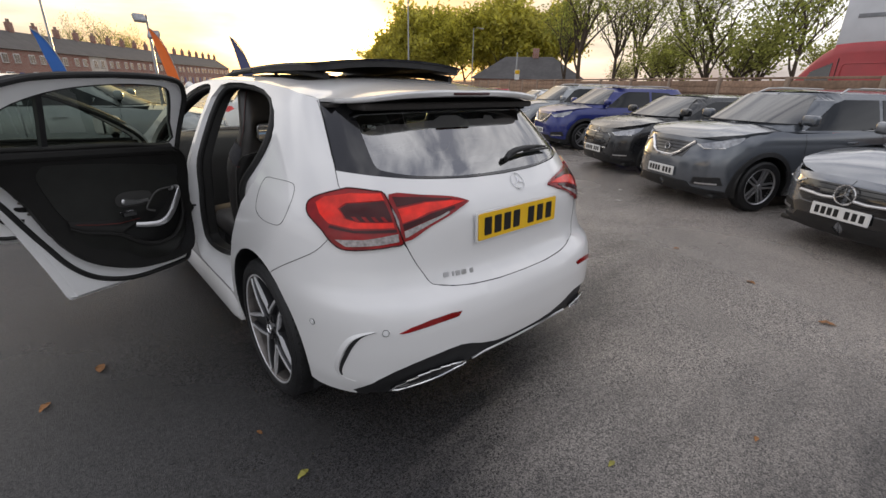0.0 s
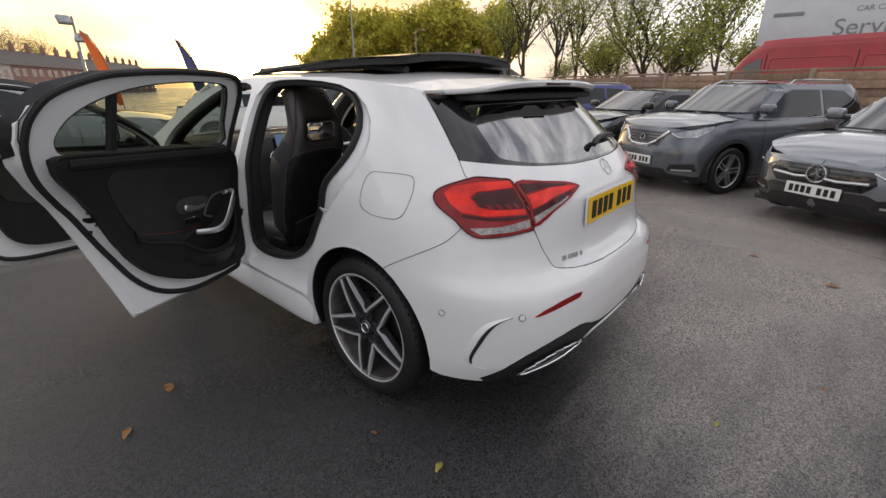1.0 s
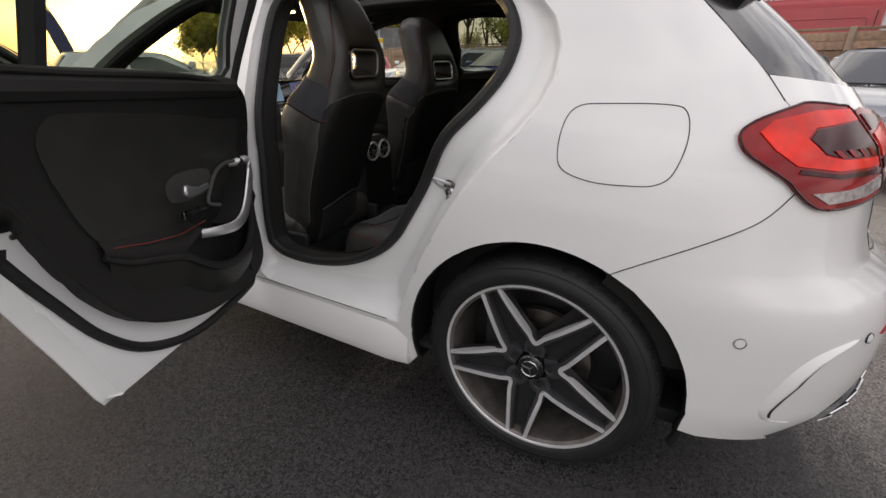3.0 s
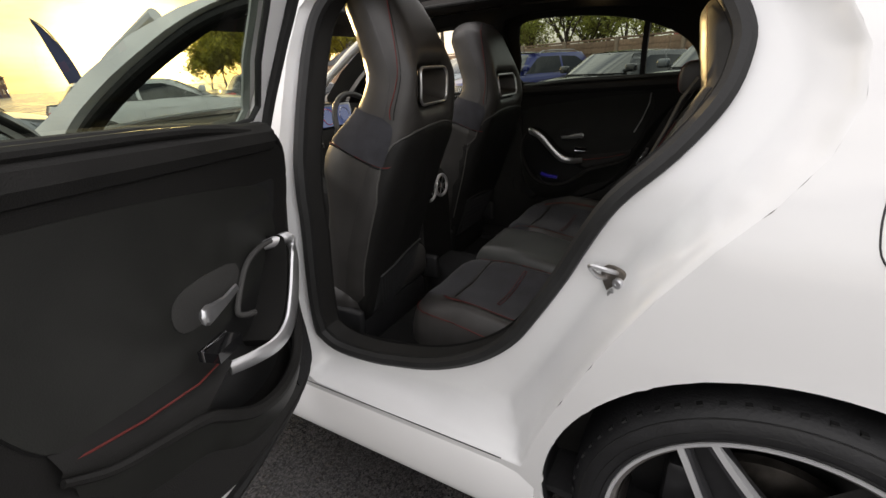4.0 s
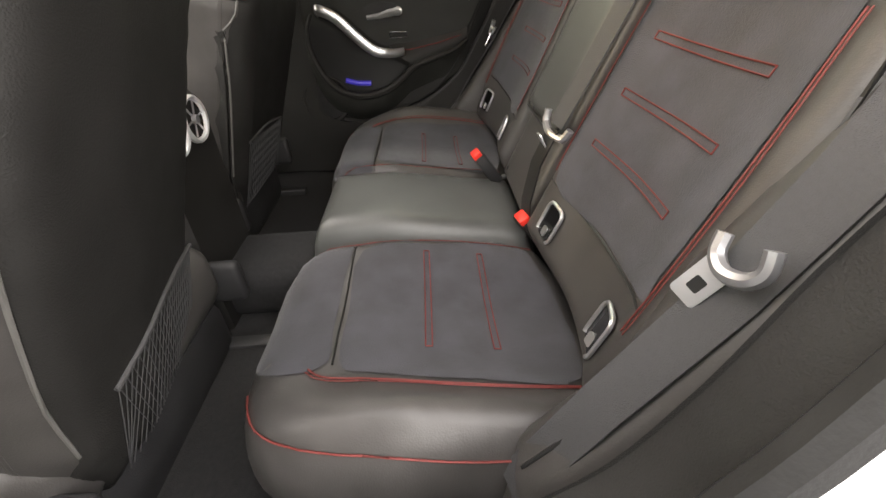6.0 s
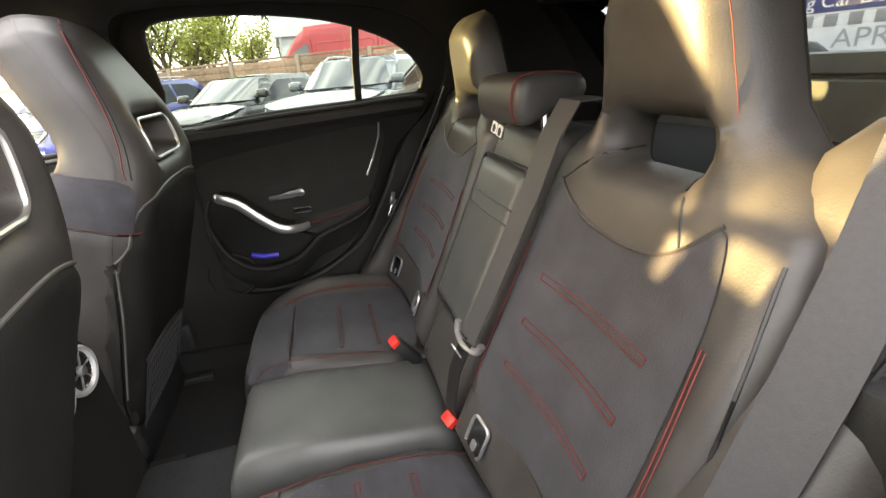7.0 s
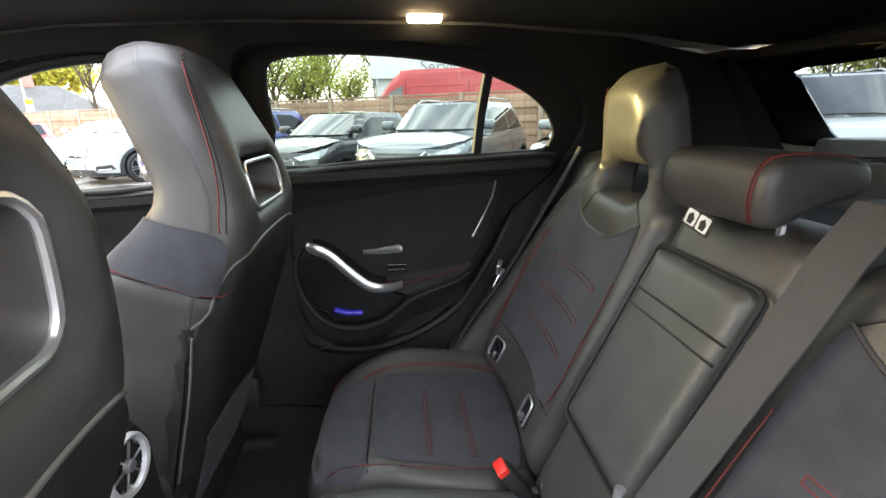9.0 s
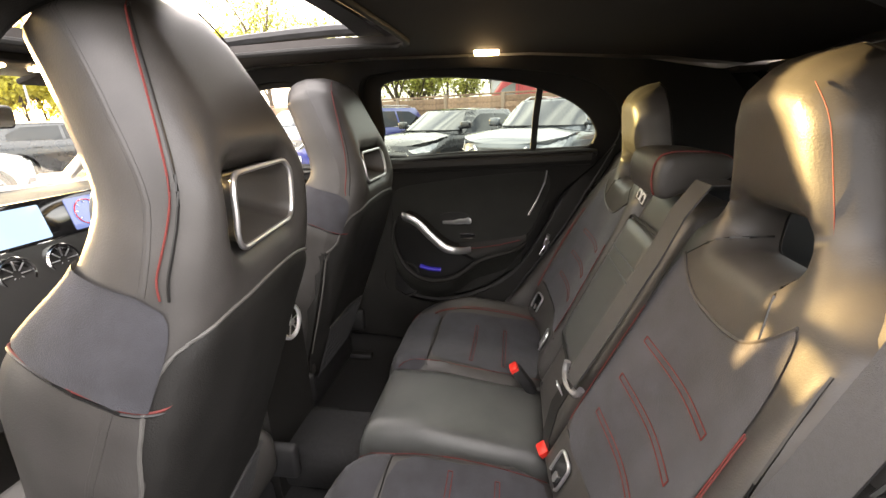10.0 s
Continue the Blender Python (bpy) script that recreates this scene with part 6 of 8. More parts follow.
def front_seat(cx, dy, low, nm):
    HV = .853

    def mid(u, v, h):
        y, z, ny, nz = SEAT_R(v)
        z -= low * min(1, max(0, (v - .5) / .5))
        if cx > 0:
            y += .09 * max(0, (v - .80) / .30) ** 1.2
        if cx < 0 and u > 0:
            k = min(1, max(0, (.76 - v) / .16))
            u *= 1 - .30 * k * k * (3 - 2 * k)
        if cx < 0:
            y += .16 * max(0, u + .09) + .10 * max(0, (v - .88) / .25) ** 1.2
        return Vector((cx + (u if cx < 0 else -u), y + dy + ny * h, z + nz * h))

    def swell(u, v):
        """The front's side wings, deepest at the shoulders."""
        g = math.exp(-((abs(u) - .2) / .06) ** 2)
        return 1 + .25 * g + .62 * math.exp(-((v - .60) / .13) ** 2) * min(1, max(0, (abs(u) - .09) / .06))

    hole = [(u, v + HV) for u, v in rrect(.196, .084, .022, 4)]
    hub = part("front_seat", pillow("front_seat", FSO, [hole], .022, lambda u, v, h: mid(u, v, -h), .065, .05), M_LEATHER, car, "black leather sports front seat with built-in headrest")
    part("seat_front", pillow("seat_front", FSO, [hole], .025, lambda u, v, h: mid(u, v, h * swell(u, v)), .10, .06), M_LEATHER, hub)
    uvw = dense(hole, .02)
    part("seat_gap", loft("seat_gap", [[mid(u, v, .03) for u, v in uvw], [mid(u, v, -.03) for u, v in uvw]], False), M_LEATHER, hub)
    part("opening_bezel", tube("opening_bezel", [mid(u * 1.02, HV + (v - HV) * 1.04, -.052) for u, v in uvw], .004, True, 8), M_ALU, hub, "silver-rimmed opening below the headrest")
    part("opening_frame", loft("opening_frame", [[mid(u * 1.02, HV + (v - HV) * 1.04, -.054) for u, v in uvw], [mid(u * .98, HV + (v - HV) * .97, -.045) for u, v in uvw], [mid(u * .93, HV + (v - HV) * .86, .01) for u, v in uvw], [mid(u * .90, HV + (v - HV) * .80, .05) for u, v in uvw]], False, angle=50), M_LEATHER, hub)
    rims = [FSO, hole]

    def skin(u, v, off):
        """A point on the back's skin."""
        q = min(1.0, float(rim_distance(np.array([[u, v]]), rims)[0]) / .05)
        return mid(u, v, -.065 * math.sqrt(max(0, 1 - (1 - q) ** 2)) - off)

    # hard back shell under a flat arch, its piping, pocket net
    bs = [(-.190, .06), (.175, .06), (.196, .20), (.204, .36), (.210, .50), (.214, .60), (.208, .68), (.180, .730), (.10, .752), (0, .757), (-.10, .754), (-.180, .738), (-.215, .70), (-.236, .63), (-.242, .55), (-.240, .36), (-.216, .20)]
    part("back_shell", pillow("back_shell", spline(bs, 3, True), [], .03, lambda u, v, h: skin(u, v, h - .006), .014, .025), M_TRIM, hub, "hard black seat-back shell")
    part("shell_piping", tube("shell_piping", [skin(u, v, .0012) for u, v in spline(bs[2:17], 4)], .0027, n=6), M_PIPING, hub, "grey piping round the shell")
    net = [mid(u, .27 + .10 * (u + .165) + .01 * math.cos(u * 14), -.076) for u in np.linspace(-.165, .165, 12)]
    part("pocket_band", tube("pocket_band", net, .004, n=6), M_BELT, hub)
    cords = []
    for k in range(-10, 11):
        for d in (-1, 1):
            cords.append(tube("c", [mid(max(-.165, min(.165, k * .016)), .262 + .10 * (k * .016 + .165), -.0755), mid(max(-.165, min(.165, k * .016 + d * .06)), .09, -.0755)], .0009, n=4))
    part("pocket_net", join("pocket_net", cords), M_BELT, hub, "black elastic net pocket")
    # long stitched seams, shoulder patches, cross seam
    FA = np.array(FSO)

    def half(sx, v):
        side_ = FA[1:13] if sx > 0 else FA[np.r_[0, 22:11:-1]]
        return float(np.interp(v, side_[:, 1], np.abs(side_[:, 0])))

    def wing(sx, v, w, off):
        """A point round the seat's edge: w below 0 on the back, above 0 on the side wing."""
        d = abs(w) * .05
        u = half(sx, v) - d
        k = math.sqrt(max(0, 1 - (1 - min(1, d / (.05 if w < 0 else .06))) ** 2))
        h = -.065 * k - off * (d / .05) if w < 0 else .10 * k * swell(u, v) + off * .3
        return mid(sx * (u + off), v, h)

    for sx in (-1, 1):
        seam_ = spline([(1.105, -.75), (1.04, -.42), (.96, -.22), (.89, -.10), (.84, -.05), (.80, -.03), (.778, -.06)], 4)
        part("stitching", tube("stitching", [wing(sx, v, w, .001) for v, w in seam_], .0013, n=5), M_STITCH, hub)
        part("leather_seam", tube("leather_seam", [wing(sx, v, w - .06, .0002) for v, w in seam_], .0018, n=5), M_DEEPBLACK, hub)
        rows_ = []
        for v in np.linspace(.658, .778, 12):
            e = ((v - .658) / .12) ** 6
            w0, w1 = -.22 * (1 - e), 1.15 - .25 * e
            rows_.append([wing(sx, v, w, .0045) for w in np.linspace(w0, w1, 14)])
        part("shoulder_patch", loft("shoulder_patch", rows_, False, False, 60), M_SUEDE, hub, "dark microfibre shoulder patch")
        cross = spline([(.640, 1.1), (.652, .6), (.658, .2), (.657, -.1), (.660, -.4), (.672, -.62)], 4)
        part("stitching", tube("stitching", [wing(sx, v, w, .0022) for v, w in cross], .0016, n=5), M_STITCH, hub)
        part("leather_seam", tube("leather_seam", [wing(sx, v - .005, w, .0004) for v, w in cross], .0026, n=5), M_DEEPBLACK, hub)
    # cushion and runner
    part("seat_base", moved(box("seat_base", .50, .50, .15, .05, seg=4), Matrix.Translation((cx, 2.20 + dy, .44))), M_LEATHER, hub)
    part("seat_plinth", moved(box("seat_plinth", .44, .44, .14, .03), Matrix.Translation((cx, 2.18 + dy, .31))), M_BLACK, hub)
    for sx in (-1, 1):
        part("recliner_cover", moved(box("recliner_cover", .03, .12, .10, .02, seg=3), Matrix.Translation((cx + sx * .245, 1.97 + dy, .40))), M_BLACK, hub)
        part("seat_rail", moved(box("seat_rail", .035, .50, .03, .006), Matrix.Translation((cx + sx * .19, 2.12 + dy, .258))), M_BLACK, hub)
    return hub


front_seat(-.398, -.036, 0, "passenger")
front_seat(.395, .058, .055, "driver")

# ---- floor, tunnel, trims, headliner ----
part("cabin_floor", box("cabin_floor", 1.66, 2.5, .02, .004, (0, 2.05, .240)), M_CARPET, car)
part("floor_mat", box("floor_mat", .46, .40, .012, .005, (-.42, 1.86, .258)), M_CARPET, car)
part("tunnel", box("tunnel", .22, 1.2, .14, .05, (0, 1.75, .31), 4), M_CARPET, car)
con = part("centre_console", loft("centre_console", [[(-.028 + sx * w, y, z) for sx, z in ((-1, .25), (-1, zt - .05), (-.8, zt - .012), (-.5, zt), (.5, zt), (.8, zt - .012), (1, zt - .05), (1, .25))] for y, w, zt in ((1.947, .112, .756), (1.967, .120, .776), (2.2, .115, .77), (2.45, .115, .66), (2.80, .12, .70))]), M_TRIM, car, "black centre console with rear air vents")
for x in (-.075, .019):
    vt = part("air_vent", moved(lathe("air_vent", [(.038, .0), (.041, -.008), (.046, -.010), (.050, -.005), (.050, .01)], 32, "y"), Matrix.Translation((x, 1.945, .704))), M_MACHINED, con, "round chrome-ringed air vent")
    part("vent_bowl", moved(lathe("vent_bowl", [(.040, .0), (.030, .012), (.0, .016)], 28, "y"), Matrix.Translation((x, 1.942, .704))), M_GLOSS, vt)
    for k in range(6):
        part("vent_vane", moved(box("vent_vane", .003, .004, .026, .001, (0, 0, .024)), Matrix.Translation((x, 1.942, .704)) @ Matrix.Rotation(k * math.pi / 3 + .4, 4, "Y")), M_ALU, vt)
    part("vent_knob", moved(lathe("vent_knob", [(0, -.006), (.009, -.005), (.011, .004)], 16, "y"), Matrix.Translation((x, 1.940, .704))), M_ALU, vt)
INNER = lift([(.62, .30), (1.2, .26), (2.2, .26), (3.15, .26), (3.25, .9), (3.2, 1.03), (2.98, 1.17), (2.73, 1.285), (2.5, 1.345), (2.2, 1.372), (1.8, 1.378), (1.3, 1.370), (.95, 1.352), (.72, 1.325), (.62, 1.24), (.55, 1.16), (.50, 1.10), (.50, .8)])
HOLE_F = [(y, z) if y < 2.35 or z < .98 else (y + .018, z + .020) for y, z in offset_loop(SEAL_F, -.016)]
for sd in (1, -1):
    uv, tr_ = fill(INNER, [offset_loop(SEAL_R, -.016), HOLE_F], .05)

    def trim_at(y, z):
        """The lining lies deeper round the rear shut, below the waist."""
        k = min(1, max(0, (1.02 - z) / .25)) * min(1, max(0, (2.02 - y) / .40))
        return HW.p(HW.sy(y, z), z, -.105 - .055 * k * k * (3 - 2 * k))

    part("side_trim", shell("side_trim", uv, tr_, trim_at, 0, side=sd), M_TRIM, car)
    # pale grab-lamp near the headlining
    c = Vector((sd * .475, 1.435, 1.412))
    gl = part("reading_lamp", moved(box("reading_lamp", .030, .075, .016, .006), Matrix.Translation(c) @ pose(0, 0, 0, 0, 20 * sd, 0)), M_LAMPGLOW, car, "small lit warm reading lamp")
    part("lamp_bezel", moved(box("lamp_bezel", .042, .10, .010, .004), Matrix.Translation(c + Vector((0, 0, .008))) @ pose(0, 0, 0, 0, 20 * sd, 0)), M_BLACK, gl)


def liner_half(y):
    z = rail(y) - .012
    p = HW.p(HW.sy(y, z), z, -.095)
    return p.x


lys = (.56, .68, .8, 1.0, 1.3, 1.6, 2.0, 2.3, 2.5, 2.66)
liner = [(liner_half(y), y) for y in lys]
liner = liner + [(-x, y) for x, y in liner[::-1]]
v, t = fill(liner, [rrect(.70, .78, .06, 4, 0, 2.03)], .05)


def liner_z(x, y):
    zr = rail(y) - .012
    zc = float(np.interp(y, *zip(*ZC))) - .035
    return zc - (zc - zr) * min(1.1, abs(x) / liner_half(y)) ** 3


part("headliner", shell("headliner", v, t, lambda x, y: Vector((x, y, liner_z(x, y))), -.006 if False else 0), M_HEADLINER, car)
rim_o = dense(rrect(.70, .78, .06, 4, 0, 2.03), .05)
part("sunroof_frame", loft("sunroof_frame", [[(x, y, liner_z(x, y) - .006) for x, y in rim_o], [(x * 1.05, 2.05 + (y - 2.03) * .98, roof_z(x, y) - .006) for x, y in rim_o]], False), M_HEADLINER, car)
part("frame_welt", tube("frame_welt", [(x, y, liner_z(x, y) - .003) for x, y in rim_o], .009, True, 8), M_TRIM, car)
shelf = [(-.60, .56), (-.45, .40), (0, .33), (.45, .40), (.60, .56), (.62, .96), (-.62, .96)]
v, t = fill(shelf, [], .08)
part("rear_header", box("rear_header", 1.04, .20, .028, .010, (0, .53, 1.333)), M_HEADLINER, car)
for x in (-.545, .545):
    part("header_corner", box("header_corner", .10, .14, .016, .006, (x, .645, 1.334)), M_HEADLINER, car)
part("parcel_shelf", shell("parcel_shelf", v, t, lambda x, y: Vector((x, y, .955 + .02 * (y - .5))), .012, centre=(0, .7, .5)), M_CARPET, car)
inner_gate = [(s * .985, z) for s, z in gate if z < 1.1]
part("gate_cover", loft("gate_cover", [[(x, y + .012 + HW.raw(HW.sx(x, 1.1), 1.1).y - HW.raw(0, 1.1).y, z - .02 * abs(x) ** 2) for y, z in ((.205, 1.112), (.246, 1.130), (.262, 1.126), (.276, 1.086), (.266, 1.080), (.268, 1.074), (.290, 1.070), (.312, .98), (.33, .86))] for x in np.linspace(-.55, .55, 23)], False, False, 50), M_GATETRIM, car, "grey plastic inner tailgate cover")
part("tailgate_trim", HW.panel("tailgate_trim", inner_gate, [], .05, -.05), M_TRIM, car)
for sd in (1, -1):
    lining = SY(HW, [(.80, .42), (.80, 1.345), (.66, 1.338), (.60, 1.295), (.52, 1.222), (.455, 1.158), (.40, 1.10), (.365, 1.062)]) + SX(HW, [(.60, 1.088), (.50, 1.090), (.50, .42)])
    part("tail_lining", HW.panel("tail_lining", lining, [], .05, -.055, 0, sd), M_TRIM, car)
part("luggage_wall", box("luggage_wall", 1.28, .02, .62, .01, (0, .955, .60)), M_TRIM, car)
for sd in (1, -1):
    part("side_filler", box("side_filler", .11, .05, .70, .02, (sd * .675, 1.06, .60)), M_TRIM, car)

# ---- dash, wheel, screens, mirror ----
prof = [(2.62, .50), (2.70, .70), (2.76, .80), (2.80, .86), (2.86, .90), (2.93, .965), (3.05, .99), (3.30, 1.00), (3.40, .97), (3.36, .50)]
dash = part("dashboard", loft("dashboard", [[(x, y - .10 * (abs(x) / .72) ** 3, z) for y, z in prof] for x in np.linspace(-.73, .73, 15)]), M_TRIM, car, "black dashboard with wide screens and round vents")
scr = part("screen_housing", moved(box("screen_housing", .62, .022, .135, .010), pose(.17, 2.80, .955, -14, 0, 0)), M_GLOSS, dash)
part("media_screen", moved(prism("media_screen", rrect(.25, .105, .006), .003), pose(.005, 2.786, .955, -14, 0, 0)), M_SCREEN, scr, "lit blue touch screen")
ig = part("instrument_screen", moved(prism("instrument_screen", rrect(.25, .105, .006), .003), pose(.335, 2.786, .955, -14, 0, 0)), mat("dark_display", (.01, .012, .02), .1, emit=((.05, .07, .16), .6)), scr, "dark instrument display with round dials")
for x in (.27, .40):
    part("dial_ring", moved(lathe("dial_ring", [(.040, 0), (.042, -.002), (.044, 0)], 28, "y"), pose(x, 2.783, .955, -14, 0, 0)), M_REDLENS if x < .3 else M_ALU, ig)
    for k in range(7):
        part("dial_tick", moved(box("dial_tick", .003, .002, .009, .0005, (0, 0, .035)), pose(x, 2.783, .955, -14, 0, 0) @ Matrix.Rotation(radians(-120 + 40 * k), 4, "Y")), M_PLATE_W, ig)
for x in (-.14, 0, .14, -.62, .62):
    vt = part("air_vent", moved(lathe("air_vent", [(.040, .01), (.044, -.008), (.049, -.010), (.053, -.004), (.053, .02)], 28, "y"), pose(x, 2.775 - (.05 if abs(x) > .3 else 0), .825, -10, 0, 0)), M_CHROME, dash, "round turbine air vent")
    part("vent_bowl", moved(lathe("vent_bowl", [(.042, .004), (.028, .014), (0, .016)], 24, "y"), pose(x, 2.775 - (.05 if abs(x) > .3 else 0), .825, -10, 0, 0)), M_GLOSS, vt)
    for k in range(8):
        part("vent_vane", moved(box("vent_vane", .003, .005, .028, .001, (0, 0, .026)), pose(x, 2.773 - (.05 if abs(x) > .3 else 0), .825, -10, 0, 0) @ Matrix.Rotation(k * math.pi / 4, 4, "Y")), M_ALU, vt)
part("dash_strip", tube("dash_strip", [(x, 2.755 - .10 * (abs(x) / .72) ** 3, .765) for x in np.linspace(-.66, .66, 14)], .006, n=6), M_ALU, dash)
sm = pose(.345, 2.62, .895, 68, 0, 0)
sw = part("steering_wheel", moved(lathe("steering_wheel", [(.185 + .0145 * math.cos(a), .0145 * math.sin(a)) for a in np.linspace(0, 2 * math.pi, 11)], 48, "z"), sm), M_LEATHER, car, "black leather steering wheel")
part("wheel_boss", moved(lathe("wheel_boss", [(0, .035), (.05, .032), (.066, .015), (.06, -.04), (.05, -.08)], 28, "z"), sm), M_TRIM, sw)
for a in (0, 180, 255, 285):
    part("wheel_spoke", moved(box("wheel_spoke", .125, .030, .012, .005, (.118, 0, .004)), sm @ Matrix.Rotation(radians(a), 4, "Z")), M_ALU, sw)
part("wheel_badge", moved(lathe("wheel_badge", [(.024, .034), (.027, .037), (.030, .034)], 28, "z"), sm), M_CHROME, sw)
part("steering_column", tube("steering_column", [(.345, 2.66, .88), (.345, 2.86, .80)], .05, n=12), M_BLACK, dash)
mir = part("rear_view_mirror", moved(box("rear_view_mirror", .22, .03, .065, .018, seg=4), pose(.02, 2.80, 1.265, 8, 0, -8)), M_BLACK, car, "frameless rear-view mirror")
part("mirror_glass", moved(prism("mirror_glass", rrect(.205, .052, .016), .002), pose(.02, 2.783, 1.263, 8, 0, -8)), M_CHROME, mir)
part("mirror_stalk", tube("mirror_stalk", [(.02, 2.81, 1.28), (.02, 2.86, 1.325)], .010), M_BLACK, mir)
oc = part("overhead_console", moved(box("overhead_console", .20, .16, .03, .012), pose(0, 2.60, 1.39, -8, 0, 0)), M_TRIM, car, "overhead console with lit lamps")
for x in (-.06, .06):
    part("map_lamp", moved(box("map_lamp", .05, .03, .008, .003), pose(x, 2.56, 1.377, -8, 0, 0)), M_LAMPGLOW, oc)
for sd in (-1, 1):
    part("sun_visor", moved(box("sun_visor", .40, .15, .018, .007), pose(sd * .33, 2.67, 1.378, -16, 0, 0)), M_HEADLINER, car)
    part("door_check", tube("door_check", [(sd * .80, 1.905, .69), (sd * .90, 1.90, .69), (sd * .955, 1.885, .69)] if sd < 0 else [(sd * .78, 1.905, .69), (sd * .83, 1.90, .69)], .010, n=6), M_BLACK, car)
part("seat_tag", box("seat_tag", .018, .012, .004, .001, (-.171, 2.02, .272)), M_PLATE_W, car)


# ---- parked vehicles ----
M_SIDEGLASS = mat("dark_side_glass", (0.008, 0.010, 0.012), 0.03, vary=0.1, spec=0.5, ior=1.45)
M_CARGLASS = mat("dark_car_glass", (0.015, 0.018, 0.02), 0.03, vary=0.1, coat=0.3, spec=0.7, ior=1.75)
M_GREY = mat("graphite_paint", (0.115, 0.127, 0.145), 0.20, metal=0.45, vary=0.06, scale=90, coat=1.0)
M_SILVER = mat("silver_paint", (0.20, 0.215, 0.24), 0.20, metal=0.6, vary=0.05, scale=90, coat=1.0)
M_NAVY = mat("blue_paint", (0.012, 0.022, 0.16), 0.30, metal=0.3, vary=0.08, scale=90, coat=1.0)
M_BLACKPAINT = mat("black_paint", (0.010, 0.011, 0.013), 0.28, vary=0.1, coat=1.0)
M_PALE = mat("pale_silver_paint", (0.34, 0.355, 0.36), 0.24, metal=0.3, vary=0.04, scale=60, coat=1.0)
M_REDPAINT = mat("red_paint", (0.36, 0.012, 0.014), 0.34, vary=0.05, coat=1.0)
M_VANRED = mat("van_red_paint", (0.42, 0.030, 0.035), 0.38, vary=0.06, scale=3, coat=0.7, stains=0.12)
M_HEADLAMP = mat("headlamp_glass", (0.30, 0.31, 0.33), 0.08, metal=0.3, vary=0.3, scale=25, coat=1.0)

_wheel_cache = {}


def plain_wheel(parent, x, y, r, sd, spokes=5):
    key = (round(r, 3), spokes)
    if key not in _wheel_cache:
        ri = r * .70
        ty = lathe("tyre", [(ri, -.03), (ri + .01, .0), (r * .9, .006), (r - .008, -.012), (r, -.04), (r, -.16), (r - .01, -.19), (ri, -.19)], 40)
        lip = [lathe("l", [(ri * .93, -.05), (ri * .95, -.012), (ri * 1.0, .0), (ri * 1.02, -.008)], 40)]
        for k in range(spokes):
            for s in (-1, 1):
                lip.append(moved(loft("s", [[(x_, s * t - w, q), (x_, s * t + w, q), (x_ - .03, s * t + w, q), (x_ - .03, s * t - w, q)] for q, t, w, x_ in ((.03, .022, .018, -.02), (ri * .5, .026, .011, -.012), (ri * .95, .030, .012, -.012))]), Matrix.Rotation(2 * math.pi * k / spokes, 4, "X")))
        lip.append(lathe("c", [(0, -.012), (.03, -.014), (.05, -.03)], 20))
        rim = join("rim", lip)
        # black dish that paints the shade behind the spokes
        back = lathe("rim_well", [(0, -.09), (ri * .5, -.08), (ri * .93, -.06), (ri * .94, -.02)], 32)
        for me, m_ in ((ty, M_TYRE), (rim, M_RIM), (back, M_DEEPBLACK)):
            me.materials.append(m_)
        _wheel_cache[key] = (ty, rim, back)
    ty, rim, back = _wheel_cache[key]
    m = Matrix.Translation((x, y, r)) @ Matrix.Diagonal((sd, 1, 1, 1)) @ Matrix.Rotation(random.uniform(0, 1), 4, "X")
    w = part("wheel", ty, None, parent, matrix=m)
    part("rim", rim, None, w)
    part("rim_well", back, None, w)


